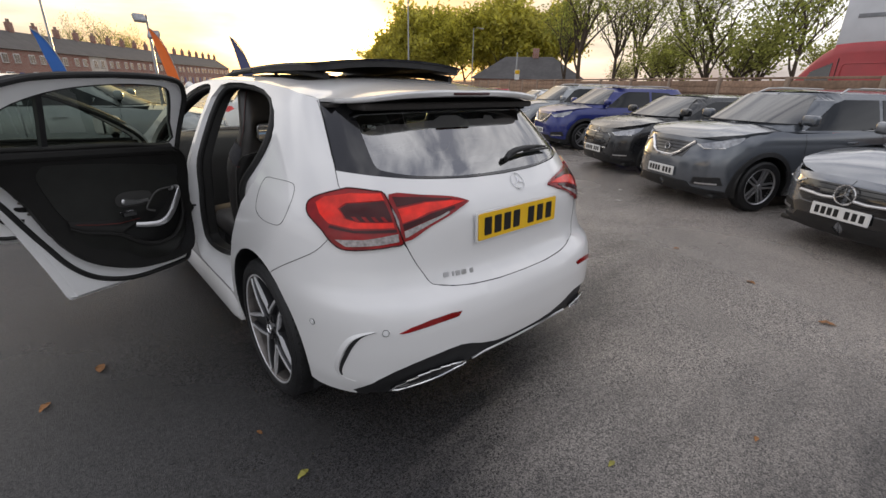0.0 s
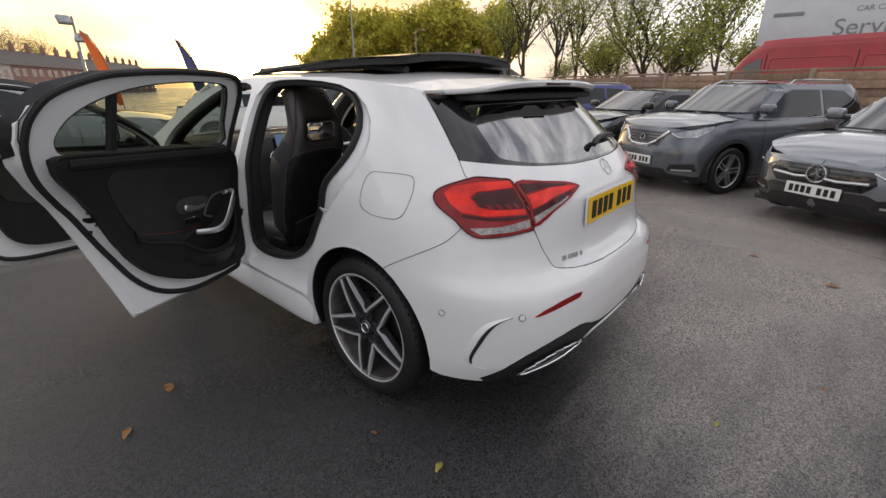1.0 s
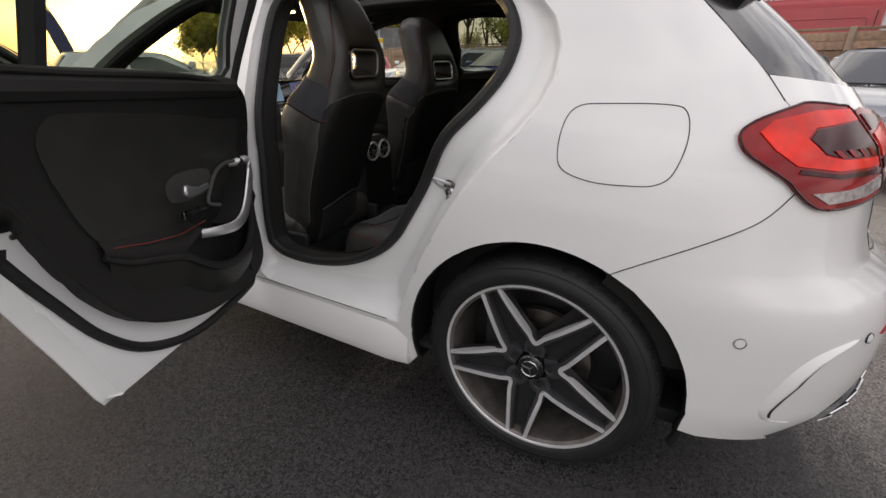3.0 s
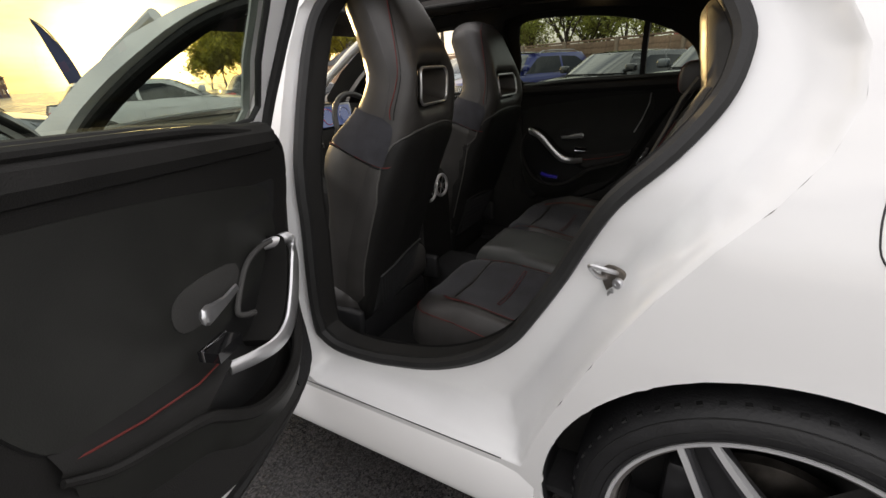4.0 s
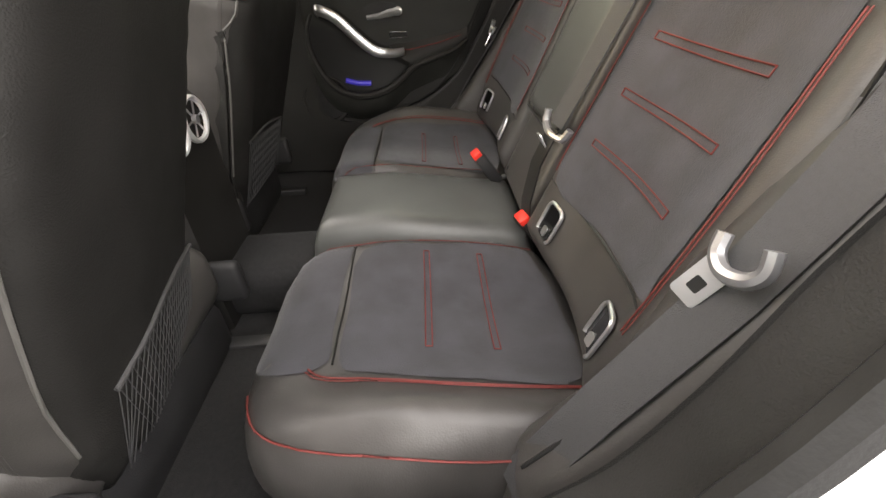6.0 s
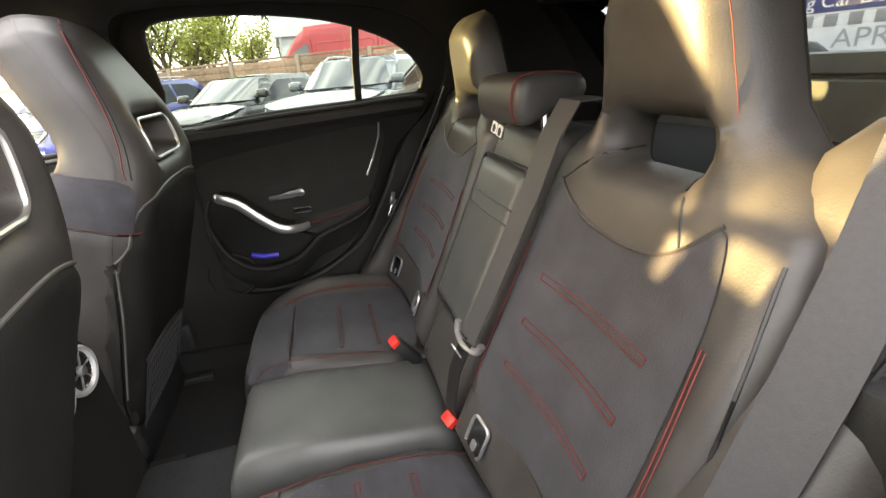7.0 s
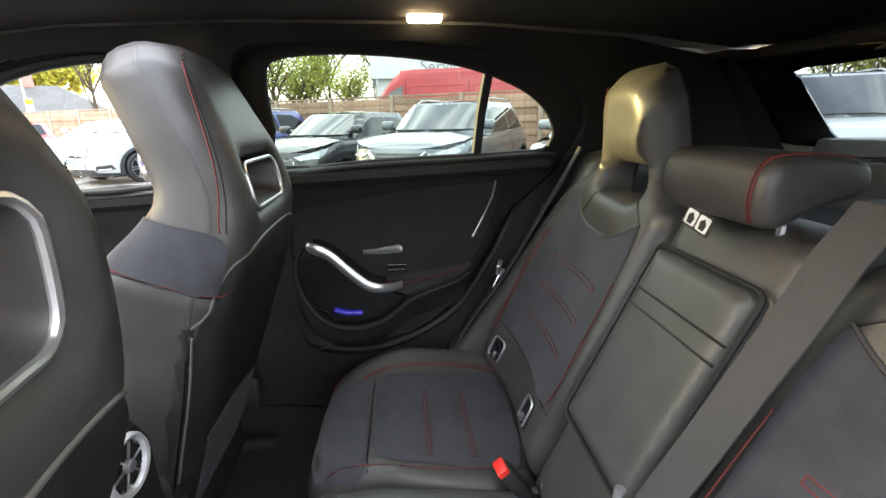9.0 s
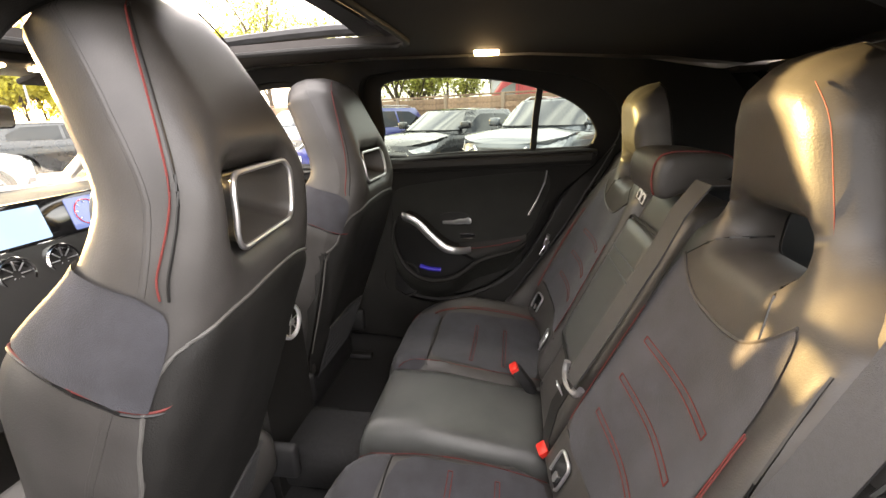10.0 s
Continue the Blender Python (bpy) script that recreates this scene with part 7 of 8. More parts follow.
def vehicle(name, label, paint, matrix, L=4.35, w=.90, H=1.55, belt=1.0, hood=.86, cowl=1.02, ws0=1.15, ws1=1.95, rg0=.25, rg1=.55, af=.88, ar=.82, r=.33, clad=None, rails=False, lamp="slim", grille="v", plate="bars", category="car", nose=None, badge=True):
    """A parked car, tail at y 0 and nose at y L. ws0, ws1: from the nose to the screen's foot and top; rg0, rg1: from the tail."""
    root = tagged(empty(name, matrix), label, category)
    yw0, yw1 = L - ws0, L - ws1
    wr = Wrap([(.13, w * .86), (.22, w * .955), (.35, w * .985), (.6, w), (.75, w * .995), (belt - .08, w * .97), (belt, w * .93), (belt + .08, w * .90)],
              [(.13, .14), (.3, .02), (.5, 0), (.7, .01), (belt - .1, .05), (belt, .09), (belt + .08, .12)],
              [(.13, L - .16), (.28, L - .04), (.45, L), (.62, L - .005), (.72, L - .03), (hood, L - .13), (hood + .08, L - .30), (belt + .08, L - .5)],
              [(.1, 4.2), (1.5, 4.0)], .75, L - .95, 3.0)
    def bz(x, y):
        u = min(1, max(0, (y - yw0) / (L - .12 - yw0)))
        zc = cowl + (hood - cowl) * u ** 1.25 + .030 * math.sin(math.pi * u)
        return zc - .055 * (abs(x) / (w * .9)) ** 2.4 * (1 - .3 * u) - .045 * max(0, (u - .80) / .20) ** 2 + .012 * math.exp(-((abs(x) - .42) / .05) ** 2) * (1 - u)

    yr, yf, ra = ar, L - af, r * 1.19
    ftop = hood - .03
    o = [(wr.sx(0, .24) + 1e-4, .24)] + SX(wr, [(.4, .22), (.7, .22)])
    o += [(wr.sy(yr - ra - .03, .22), .22)] + SY(wr, [(yr + ra * math.cos(radians(a)), r + ra * math.sin(radians(a))) for a in np.linspace(196, -16, 22)])
    o += SY(wr, [(yr + ra + .03, .20), (yf - ra - .03, .20)]) + SY(wr, [(yf + ra * math.cos(radians(a)), r + ra * math.sin(radians(a))) for a in np.linspace(196, -16, 22)])
    o += [(wr.fx(.70, .24), .24), (wr.fx(.4, .20), .20), (wr.fx(0, .20) - 1e-4, .20)] + [(wr.fx(0, z) - 1e-4, z) for z in np.linspace(.24, ftop, 12)] + [(wr.fx(.45, ftop - .01), ftop - .01), (wr.fx(.68, ftop - .02), ftop - .02)]
    o += SY(wr, [(y, bz(w * .93, y) - .002) for y in (L - .55, L - .66, L - .80, L - .93, yw0 + .02)] + [ (yw0 - .25, belt), (L * .45, belt + .015), (.55, belt + .03)]) + SX(wr, [(.5, belt + .03), (.25, belt + .03), (1e-4, belt + .03)])
    for sd in (1, -1):
        body = part("body", wr.panel("body", o, [], .07, 0, 0, sd), paint, root)

    def put(nm, pts, off, thick, material, sd, par=None, step=.05, label_=""):
        return part(nm, wr.panel(nm, pts, [], step, off, thick, sd), material, par or root, label_)

    # bonnet
    bw = [(w * .90, yw0 - .02), (w * .935, yw0 + .25), (w * .935, L - .75)] + [(x, wr.p(wr.fx(x, ftop), ftop).y - .003) for x in (w * .90, w * .80, w * .68, w * .5, w * .25, .001)]
    v, t = fill(bw + [(-x, y) for x, y in bw[::-1]], [], .10)
    part("bonnet", shell("bonnet", v, t, lambda x, y: Vector((x, y, bz(x, y))), .065, (0, L / 2, .5)), paint, root)
    # cabin
    wt = w * .70
    gw = Wrap([(belt - .02, w * .93), (belt + .1, w * .885), (H - .12, wt + .05), (H - .03, wt - .02), (H + .05, wt - .1)],
              [(belt - .02, rg0), (belt + .1, rg0 + .08), (H - .10, rg1 + .0), (H, rg1 + .12), (H + .05, rg1 + .2)],
              [(belt - .05, yw0 + .02), (cowl, yw0), (H - .06, yw1), (H + .05, yw1 - .3)],
              [(.9, 5.0), (1.9, 4.5)], rg0 + .95, yw1 - .25, 3.2)
    full = gw.fx(0, belt + .01)
    g = [(1e-4, belt + .01)] + [(gw.fx(0, z) - 2e-4, z) for z in np.linspace(belt + .01, H - .05, 12)] + [(1e-4, H - .05)]
    roof_o = []
    for sd in (1, -1):
        part("cabin_shell", gw.panel("cabin_shell", g, [], .09, 0, 0, sd), paint, root)
    hx = gw.g(0, H - .05)
    yy = np.linspace(gw.g(1, H - .05), gw.g(2, H - .05), 9)
    ro = [(gw.raw(gw.sy(y, H - .05), H - .05).x, y) for y in yy[1:-1]]
    v, t = fill([(0, yy[0])] + ro + [(0, yy[-1])] + [(-x, y) for x, y in ro[::-1]], [], .15)
    part("roof", shell("roof", v, t, lambda x, y: Vector((x, y, H - .052 + .052 * max(0, 1 - (abs(x) / hx) ** 2.5) * max(.0, 1 - ((y - yy.mean()) / (yy[-1] - yy[0]) * 1.9) ** 4))), 0, (0, L / 2, .5)), paint, root)

    def gput(nm, pts, off, material, sd, label_=""):
        return part(nm, gw.panel(nm, pts, [], .07, off, .003, sd), material, root, label_)

    rows = []
    for q in np.linspace(0, 1, 10):
        z = cowl + .02 + q * (H - .085 - cowl - .02)
        xm = w * .82 + (wt * .86 - w * .82) * q
        row = []
        for x in np.linspace(-xm, xm, 21):
            p = gw.p(gw.fx(max(1e-3, abs(x)), z), z, .008)
            row.append((math.copysign(p.x, x), p.y, p.z))
        rows.append(row)
    part("windscreen", loft("windscreen", rows, False, False, 80), M_CARGLASS, root, "sky-reflecting windscreen")
    top = H - .13
    for sd in (1, -1):
        rgl = [(2e-3, belt + .09)] + SX(gw, [(w * .62, belt + .10), (wt * .82, H - .11), (2e-3, H - .09)])
        gput("rear_window", rgl, .004, M_SIDEGLASS, sd)
        ya, yb, yc, yd = rg0 + .42, (rg0 + yw0) / 2 - .15, yw0 - .55, yw1 - .10
        gput("side_window", SY(gw, [(rg0 + .48, belt + .06), (yb - .03, belt + .04), (yb - .03, top), (rg1 + .55, top - .02), (rg0 + .50, belt + .20)]), .004, M_SIDEGLASS, sd)
        gput("side_window", SY(gw, [(yb + .04, belt + .04), (yc + .12, belt + .035), (yc + .05, belt + .08), (yd - .05, top - .05), (yd - .22, top), (yb + .04, top)]), .004, M_SIDEGLASS, sd)
        tr_ = [gw.p(s, z, .008) for s, z in SY(gw, [(rg0 + .46, belt + .05), (yb, belt + .032), (yc + .16, belt + .028)])]
        part("window_trim", tube("window_trim", [Vector((sd * p.x, p.y, p.z)) for p in tr_], .008, n=6), M_CHROME if rails else M_GLOSS, root)
        # door gaps, handles
        for yg in (yb, yc + .16):
            part("door_gap", tube("door_gap", [Vector((sd * p.x, p.y, p.z)) for p in (wr.p(wr.sy(yg - .0, z), z, .001) for z in np.linspace(.30, belt - .01, 8))], .004, n=4), M_DEEPBLACK, root)
            hd = wr.p(wr.sy(yg - .78 if yg > yb else yg - .62, belt - .13), belt - .13, .018)
            part("door_handle", moved(box("door_handle", .025, .19, .03, .010), Matrix.Translation((sd * hd.x, hd.y, hd.z))), paint, root)
        part("sill_line", tube("sill_line", [Vector((sd * p.x, p.y, p.z)) for p in (wr.p(wr.sy(y, .27), .27, .004) for y in np.linspace(yr + ra + .06, yf - ra - .06, 8))], .018, n=6), clad or M_BLACK, root)
        # wheels and arches
        for y in (yr, yf):
            plain_wheel(root, sd * (w - .015), y, r, sd)
            secs = [[(sd * x, y + q * math.cos(radians(a)), r + q * math.sin(radians(a))) for x, q in ((w * .99, ra), (w * .95, ra + .01), (w * .6, ra + .01), (w * .55, .02))] for a in np.linspace(200, -20, 16)]
            part("arch_liner", loft("arch_liner", secs, False, False, 60), M_DEEPBLACK, root)
            if clad:
                secs = []
                for a in np.linspace(196, -16, 20):
                    c, s = math.cos(radians(a)), math.sin(radians(a))
                    ring = []
                    for q, of in ((ra - .004, .004), (ra + .0, .016), (ra + .055, .014), (ra + .06, .0)):
                        yv, zv = y + q * c, max(.16, r + q * s)
                        p = wr.p(wr.sy(yv, zv), zv, of)
                        ring.append((sd * p.x, p.y, p.z))
                    secs.append(ring)
                part("arch_cladding", loft("arch_cladding", secs, False, False, 60), clad, root)
        # lamps
        hz, gz_low = hood - .10, hood - .325
        if lamp == "slim":
            hl = [(wr.fx(w * .50, hz - .01), hz - .01), (wr.fx(w * .72, hz + .045), hz + .045)] + SY(wr, [(L - .38, hz + .085), (L - .50, hz + .11), (L - .42, hz + .03), (L - .30, hz - .035)]) + [(wr.fx(w * .62, hz - .06), hz - .06)]
        else:
            hl = [(wr.fx(w * .55, hz - .10), hz - .10), (wr.fx(w * .60, hz + .04), hz + .04)] + SY(wr, [(L - .36, hz + .09), (L - .55, hz + .13), (L - .42, hz - .02), (L - .28, hz - .11)])
        hd = put("headlamp", hl, .008, .02, M_HEADLAMP, sd, None, .04, "clear glass headlamp")
        dr = [wr.p(s, z, .014) for s, z in hl[-2:] + hl[:1]]
        part("lamp_strip", tube("lamp_strip", [Vector((sd * p.x, p.y, p.z)) for p in dr], .008, n=6), M_PLATE_W, hd)
        put("lower_intake", [(wr.fx(w * .55, .34), .34), (wr.fx(w * .60, .44), .44), (wr.fx(w * .86, .47), .47), (wr.fx(w * .88, .36), .36)], .004, .01, M_BLACK, sd)
        put("fog_trim", [(wr.fx(w * .62, .355), .355), (wr.fx(w * .62, .375), .375), (wr.fx(w * .84, .385), .385), (wr.fx(w * .84, .365), .365)], .016, .01, M_ALU, sd)
        put("front_skirt", [(wr.fx(1e-3, .21) - 1e-3, .21), (wr.fx(1e-3, .36) - 1e-3, .36), (wr.fx(w * .5, .36), .36), (wr.fx(w * .56, .29), .29), (wr.fx(w * .90, .27), .27), (wr.fx(w * .88, .21), .21)], .008, .012, clad or M_BLACK, sd)
        if grille == "wide":
            put("lower_face", [(wr.fx(1e-3, .24) - 1e-3, .24), (wr.fx(1e-3, gz_low) - 1e-3, gz_low), (wr.fx(w * .50, gz_low), gz_low), (wr.fx(w * .66, .40), .40), (wr.fx(w * .90, .38), .38), (wr.fx(w * .90, .27), .27), (wr.fx(w * .6, .24), .24)], .0035, .01, M_GLOSS, sd)
        tl = SX(wr, [(w * .55, belt - .20), (w * .56, belt - .08)]) + SY(wr, [(.26, belt - .06), (.32, belt - .12), (.16, belt - .21)])
        put("tail_lamp", tl, .008, .02, M_REDLENS, sd, None, .04, "red tail lamp")
        # mirrors
        mp = gw.p(gw.sy(yw0 - .42, belt + .10), belt + .10, .13)
        mr_ = part("door_mirror", moved(box("door_mirror", .20, .13, .14, .045, seg=4), Matrix.Translation((sd * mp.x, mp.y, mp.z))), paint, root)
        part("mirror_foot", tube("mirror_foot", [(sd * (mp.x - .16), mp.y, mp.z - .05), (sd * mp.x, mp.y, mp.z - .03)], .025, n=6), M_BLACK, mr_)
        if rails:
            part("roof_rail", tube("roof_rail", [(sd * (hx - .03 + e), y, H - .03 + k) for e, y, k in ((.02, rg1 + .35, -.02), (0, rg1 + .5, .035), (0, yw1 - .7, .045), (.0, yw1 - .45, .035), (.03, yw1 - .3, -.03))], .014, n=6), M_ALU, root)
    # grille and badge
    gz0, gz1 = hood - .30, hood - .09
    for sd in (1, -1):
        if grille == "v":
            put("grille", [(wr.fx(1e-3, gz0) - 1e-3, gz0), (wr.fx(w * .34, gz0), gz0), (wr.fx(w * .44, gz1), gz1), (wr.fx(1e-3, gz1) - 1e-3, gz1)], .005, .012, M_GLOSS, sd)
            vv = [wr.p(s, z, .016) for s, z in ((wr.fx(w * .46, gz1 + .01), gz1 + .01), (wr.fx(w * .30, gz0 + .07), gz0 + .07), (wr.fx(w * .16, gz0), gz0), (wr.fx(.001, gz0 - .005), gz0 - .005))]
            part("grille_frame", tube("grille_frame", [Vector((sd * p.x, p.y, p.z)) for p in vv], .022, n=8), M_CHROME, root)
        elif grille == "wide":
            put("grille", [(wr.fx(1e-3, gz0 - .02) - 1e-3, gz0 - .02), (wr.fx(w * .46, gz0 - .01), gz0 - .01), (wr.fx(w * .56, gz0 + .08), gz0 + .08), (wr.fx(w * .50, gz1 - .01), gz1 - .01), (wr.fx(1e-3, gz1) - 1e-3, gz1)], .005, .012, M_GLOSS, sd)
            vv = [wr.p(s, z, .020) for s, z in ((wr.fx(w * .50, gz0 + .085), gz0 + .085), (wr.fx(w * .22, gz0 + .07), gz0 + .07), (wr.fx(.09, gz0 + .08), gz0 + .08))]
            part("grille_blade", tube("grille_blade", [Vector((sd * p.x, p.y, p.z)) for p in vv], .016, n=8), M_ALU, root)
        else:
            put("grille", [(wr.fx(1e-3, gz0 - .10) - 1e-3, gz0 - .10), (wr.fx(w * .44, gz0 - .09), gz0 - .09), (wr.fx(w * .50, gz1 - .09), gz1 - .09), (wr.fx(w * .42, gz1 - .05), gz1 - .05), (wr.fx(1e-3, gz1 - .045) - 1e-3, gz1 - .045)], .005, .012, M_GLOSS, sd)
            vv = [wr.p(s, z, .012) for s, z in ((wr.fx(.001, gz1 - .04), gz1 - .04), (wr.fx(w * .42, gz1 - .045), gz1 - .045), (wr.fx(w * .51, gz1 - .09), gz1 - .09), (wr.fx(w * .45, gz0 - .095), gz0 - .095), (wr.fx(.001, gz0 - .105), gz0 - .105))]
            part("grille_frame", tube("grille_frame", [Vector((sd * p.x, p.y, p.z)) for p in vv], .010, n=6), M_CHROME, root)
    for k in range(5):
        z = gz0 + .02 + k * (gz1 - gz0 - .04) / 4 - (.08 if grille == "mouth" else 0)
        part("grille_bar", tube("grille_bar", [(x, wr.p(wr.fx(abs(x) + 1e-3, z), z, .009).y, z) for x in np.linspace(-w * .33, w * .33, 9)], .005, n=5), M_BLACK, root)
    if badge:
        zb = (gz0 + gz1) / 2 + (.02 if grille == "wide" else .01)
        if grille == "mouth":
            zb = hood - .09
        y = wr.p(wr.fx(.001, zb), zb, .03).y
        rb = .10 if grille == "wide" else .055
        mm = Matrix.Translation((0, y, zb)) @ Matrix.Rotation(math.pi, 4, "Z")
        if grille == "wide":
            star_badge(root, mm, rb)
        else:
            part("badge", moved(lathe("badge", [(rb * .7, 0), (rb * .78, .008), (rb * .95, .008), (rb, 0)], 28, "y"), mm), M_CHROME, root)
    zp = .44 if grille != "v" else .47
    y = wr.p(wr.fx(.001, zp), zp, .024).y
    number_plate(root, Matrix.Translation((0, y, zp)) @ Matrix.Rotation(math.pi, 4, "Z"), M_PLATE_W, "white front number plate with black bars")
    yb = wr.p(.001, belt - .25, .014).y
    number_plate(root, Matrix.Translation((0, yb, belt - .27)), M_PLATE_Y, "yellow rear number plate with black bars")
    part("underside", box("underside", w * 1.7, L - .5, .06, .02, (0, L / 2, .20)), M_DEEPBLACK, root)
    part("wiper", tube("wiper", [(.5, yw0 + .03, cowl + .02), (.1, yw0 + .04, cowl + .024), (-.25, yw0 + .03, cowl + .026)], .008, n=5), M_BLACK, root)
    return root


FACE = Vector((-.88, .475, 0)).normalized()


def parked(front, face, L, z=None):
    """The pose of a car whose nose's middle is at front and that faces face."""
    f = Vector((face[0], face[1], 0)).normalized()
    base = Vector((front[0], front[1], 0)) - f * L
    return Matrix.Translation((base.x, base.y, ground_z(*front) if z is None else z)) @ Matrix.Rotation(math.atan2(f.y, f.x) - math.pi / 2, 4, "Z")


def ground_z(x, y):
    k = min(1, max(0, (x - 1.2) / 4.5))
    return -.026 - .13 * k * k * (3 - 2 * k)


vehicle("parked_suv", "graphite grey family SUV with silver roof rails and chrome grille", M_GREY, parked((5.30, 1.62), FACE, 4.39), L=4.39, w=.92, H=1.60, belt=1.04, hood=.98, cowl=1.13, ws0=1.05, ws1=1.80, rg0=.16, rg1=.50, af=.86, ar=.86, r=.345, clad=M_BLACK, rails=True)
vehicle("parked_hatchback", "silver-grey premium hatchback with a wide star grille", M_SILVER, parked((4.12, -.60), FACE, 4.42), L=4.42, w=.90, H=1.44, belt=.97, hood=.80, cowl=1.0, ws0=1.10, ws1=1.85, rg0=.20, rg1=.55, af=.89, ar=.80, r=.33, grille="wide")
vehicle("parked_hatchback", "small black hatchback with a wide mesh grille", M_BLACKPAINT, parked((6.78, 3.62), FACE, 4.05), L=4.05, w=.87, H=1.48, belt=.98, hood=.88, cowl=1.05, ws0=.95, ws1=1.75, rg0=.16, rg1=.46, af=.84, ar=.72, r=.32, grille="mouth", lamp="slim")
vehicle("parked_suv", "dark blue family SUV with roof rails", M_NAVY, parked((8.75, 6.45), FACE, 4.38), L=4.38, w=.92, H=1.60, belt=1.04, hood=.98, cowl=1.13, ws0=1.05, ws1=1.80, rg0=.16, rg1=.50, af=.86, ar=.86, r=.345, clad=M_BLACK, rails=True)
vehicle("parked_suv", "pale silver SUV with a dark grille", M_PALE, parked((10.2, 8.85), FACE, 4.5), L=4.5, w=.92, H=1.64, belt=1.06, hood=1.0, cowl=1.14, ws0=1.10, ws1=1.80, rg0=.16, rg1=.48, r=.35, clad=M_BLACK, rails=True, lamp="tall", grille="mouth")
vehicle("parked_hatchback", "white hatchback in the row", M_WHITE, parked((11.6, 11.1), FACE, 4.2), L=4.2, H=1.47, grille="mouth")
vehicle("parked_hatchback", "red hatchback seen from behind", M_REDPAINT, parked((15.5, 14.5), (.7, .7), 4.0), L=4.0, H=1.48, w=.87)
vehicle("parked_suv", "pale silver SUV behind the open hatchback", M_PALE, parked((2.95, -2.75), FACE, 4.6), L=4.6, w=.94, H=1.68, belt=1.08, hood=1.02, cowl=1.16, ws0=1.10, ws1=1.75, rg0=.12, rg1=.40, r=.36, clad=M_BLACK, rails=True, lamp="tall", grille="mouth")
vehicle("parked_hatchback", "pale silver hatchback ahead of the open doors", M_PALE, parked((1.2, 8.2), (.97, -.24), 4.3), L=4.3, H=1.48, grille="mouth")
# both cars are placed to block the low sun; the second is lengthened too
vehicle("parked_hatchback", "white hatchback further ahead", M_WHITE, parked((6.4, 11.0), (.95, -.3), 4.3), L=4.3, H=1.47, grille="mouth")
vehicle("parked_hatchback", "black car near the flags, lengthened to block the low sun", M_BLACKPAINT, parked((12.6, 12.9), (.9, -.4), 5.0), L=5.0, H=1.52, grille="mouth")


# ---- ground ----
xs = sorted(set(list(np.linspace(-6, 9, 31)) + [-400, -150, -60, -25, -12, 14, 25, 60, 150, 400]))
ys = sorted(set(list(np.linspace(-8, 10, 19)) + [-400, -150, -60, -25, 20, 40, 80, 160, 400]))
V = [(x, y, ground_z(x, y)) for y in ys for x in xs]
Fc = [(j * len(xs) + i, j * len(xs) + i + 1, (j + 1) * len(xs) + i + 1, (j + 1) * len(xs) + i) for j in range(len(ys) - 1) for i in range(len(xs) - 1)]
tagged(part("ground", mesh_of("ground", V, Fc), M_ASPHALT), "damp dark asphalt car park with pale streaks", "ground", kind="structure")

M_LEAFDEAD = mat("fallen_leaf", (0.22, 0.10, 0.035), 0.7, vary=0.3, scale=30, island=0.3)
M_GREENLEAF = mat("yellow_green_leaf", (0.26, 0.24, 0.05), 0.6, vary=0.3, scale=30)


def dead_leaf(x, y, s, a, m_):
    o = spline([(0, -s), (.35 * s, -.4 * s), (.5 * s, .2 * s), (0, s), (-.5 * s, .25 * s), (-.35 * s, -.4 * s)], 3, True)
    uv, t = fill(o, [], s * .5)
    me = shell("fallen_leaf", uv, t, lambda u, v: Vector((u, v, .004 + .10 * s + .5 * (u * u - .3 * v * v) / s + .06 * s * math.sin(9 * v / s))), 0, (0, 0, -1))
    tagged(part("fallen_leaf", me, m_, matrix=pose(x, y, ground_z(x, y), 0, 0, a)), "curled fallen leaf on the asphalt", "leaf", "fallen leaves")


random.seed(5)
for x, y, s in ((-1.55, .02, .030), (-1.0, .22, .028), (-.02, -.55, .022), (2.2, -.9, .05), (2.6, -.35, .04), (-1.75, 1.35, .035), (-1.52, 1.55, .045), (-1.05, .55, .018), (-2.3, 1.9, .03), (-1.2, -.2, .02), (.6, -.9, .02), (1.4, .5, .025), (3.0, .4, .03), (-2.6, .9, .03), (1.0, -1.8, .02)):
    dead_leaf(x, y, s, random.uniform(0, 360), M_LEAFDEAD if random.random() < .7 else M_GREENLEAF)

# ---- timber fence behind the row ----
M_TIMBER = mat("weathered_fence_timber", (0.29, 0.19, 0.13), 0.8, vary=0.25, scale=14, bump=0.5, bump_scale=60, stains=0.25, stain_scale=2, island=0.22)
M_POST = mat("concrete_post", (0.33, 0.25, 0.19), 0.85, vary=0.15, scale=20, bump=0.4, bump_scale=80, stains=0.2)
ALONG = Vector((.475, .88, 0)).normalized()
F0 = Vector((9.6, -1.7, -.15))
fence = tagged(empty("fence", Matrix.Translation(F0) @ Matrix.Rotation(math.atan2(ALONG.y, ALONG.x), 4, "Z")), "brown timber panel fence with pale concrete posts", "fence")
board_me, rail_me, post_me = box("board", 1.80, .018, .155, .003), box("fence_rail", 1.83, .045, .05, .006), box("fence_post", .10, .10, 1.88, .012)
board_me.materials.append(M_TIMBER)
rail_me.materials.append(M_TIMBER)
post_me.materials.append(M_POST)
random.seed(3)
for k in range(-8, 20):
    x = k * 1.92
    part("fence_post", post_me, None, fence, matrix=Matrix.Translation((x, 0, .93)))
    for j in range(11):
        part("board", board_me, None, fence, matrix=pose(x + .96, .012 * (j % 2) + random.uniform(-.003, .003), .16 + j * .155, 8, random.uniform(-.15, .15), 0))
    part("fence_rail", rail_me, None, fence, matrix=Matrix.Translation((x + .96, -.03, 1.84)))

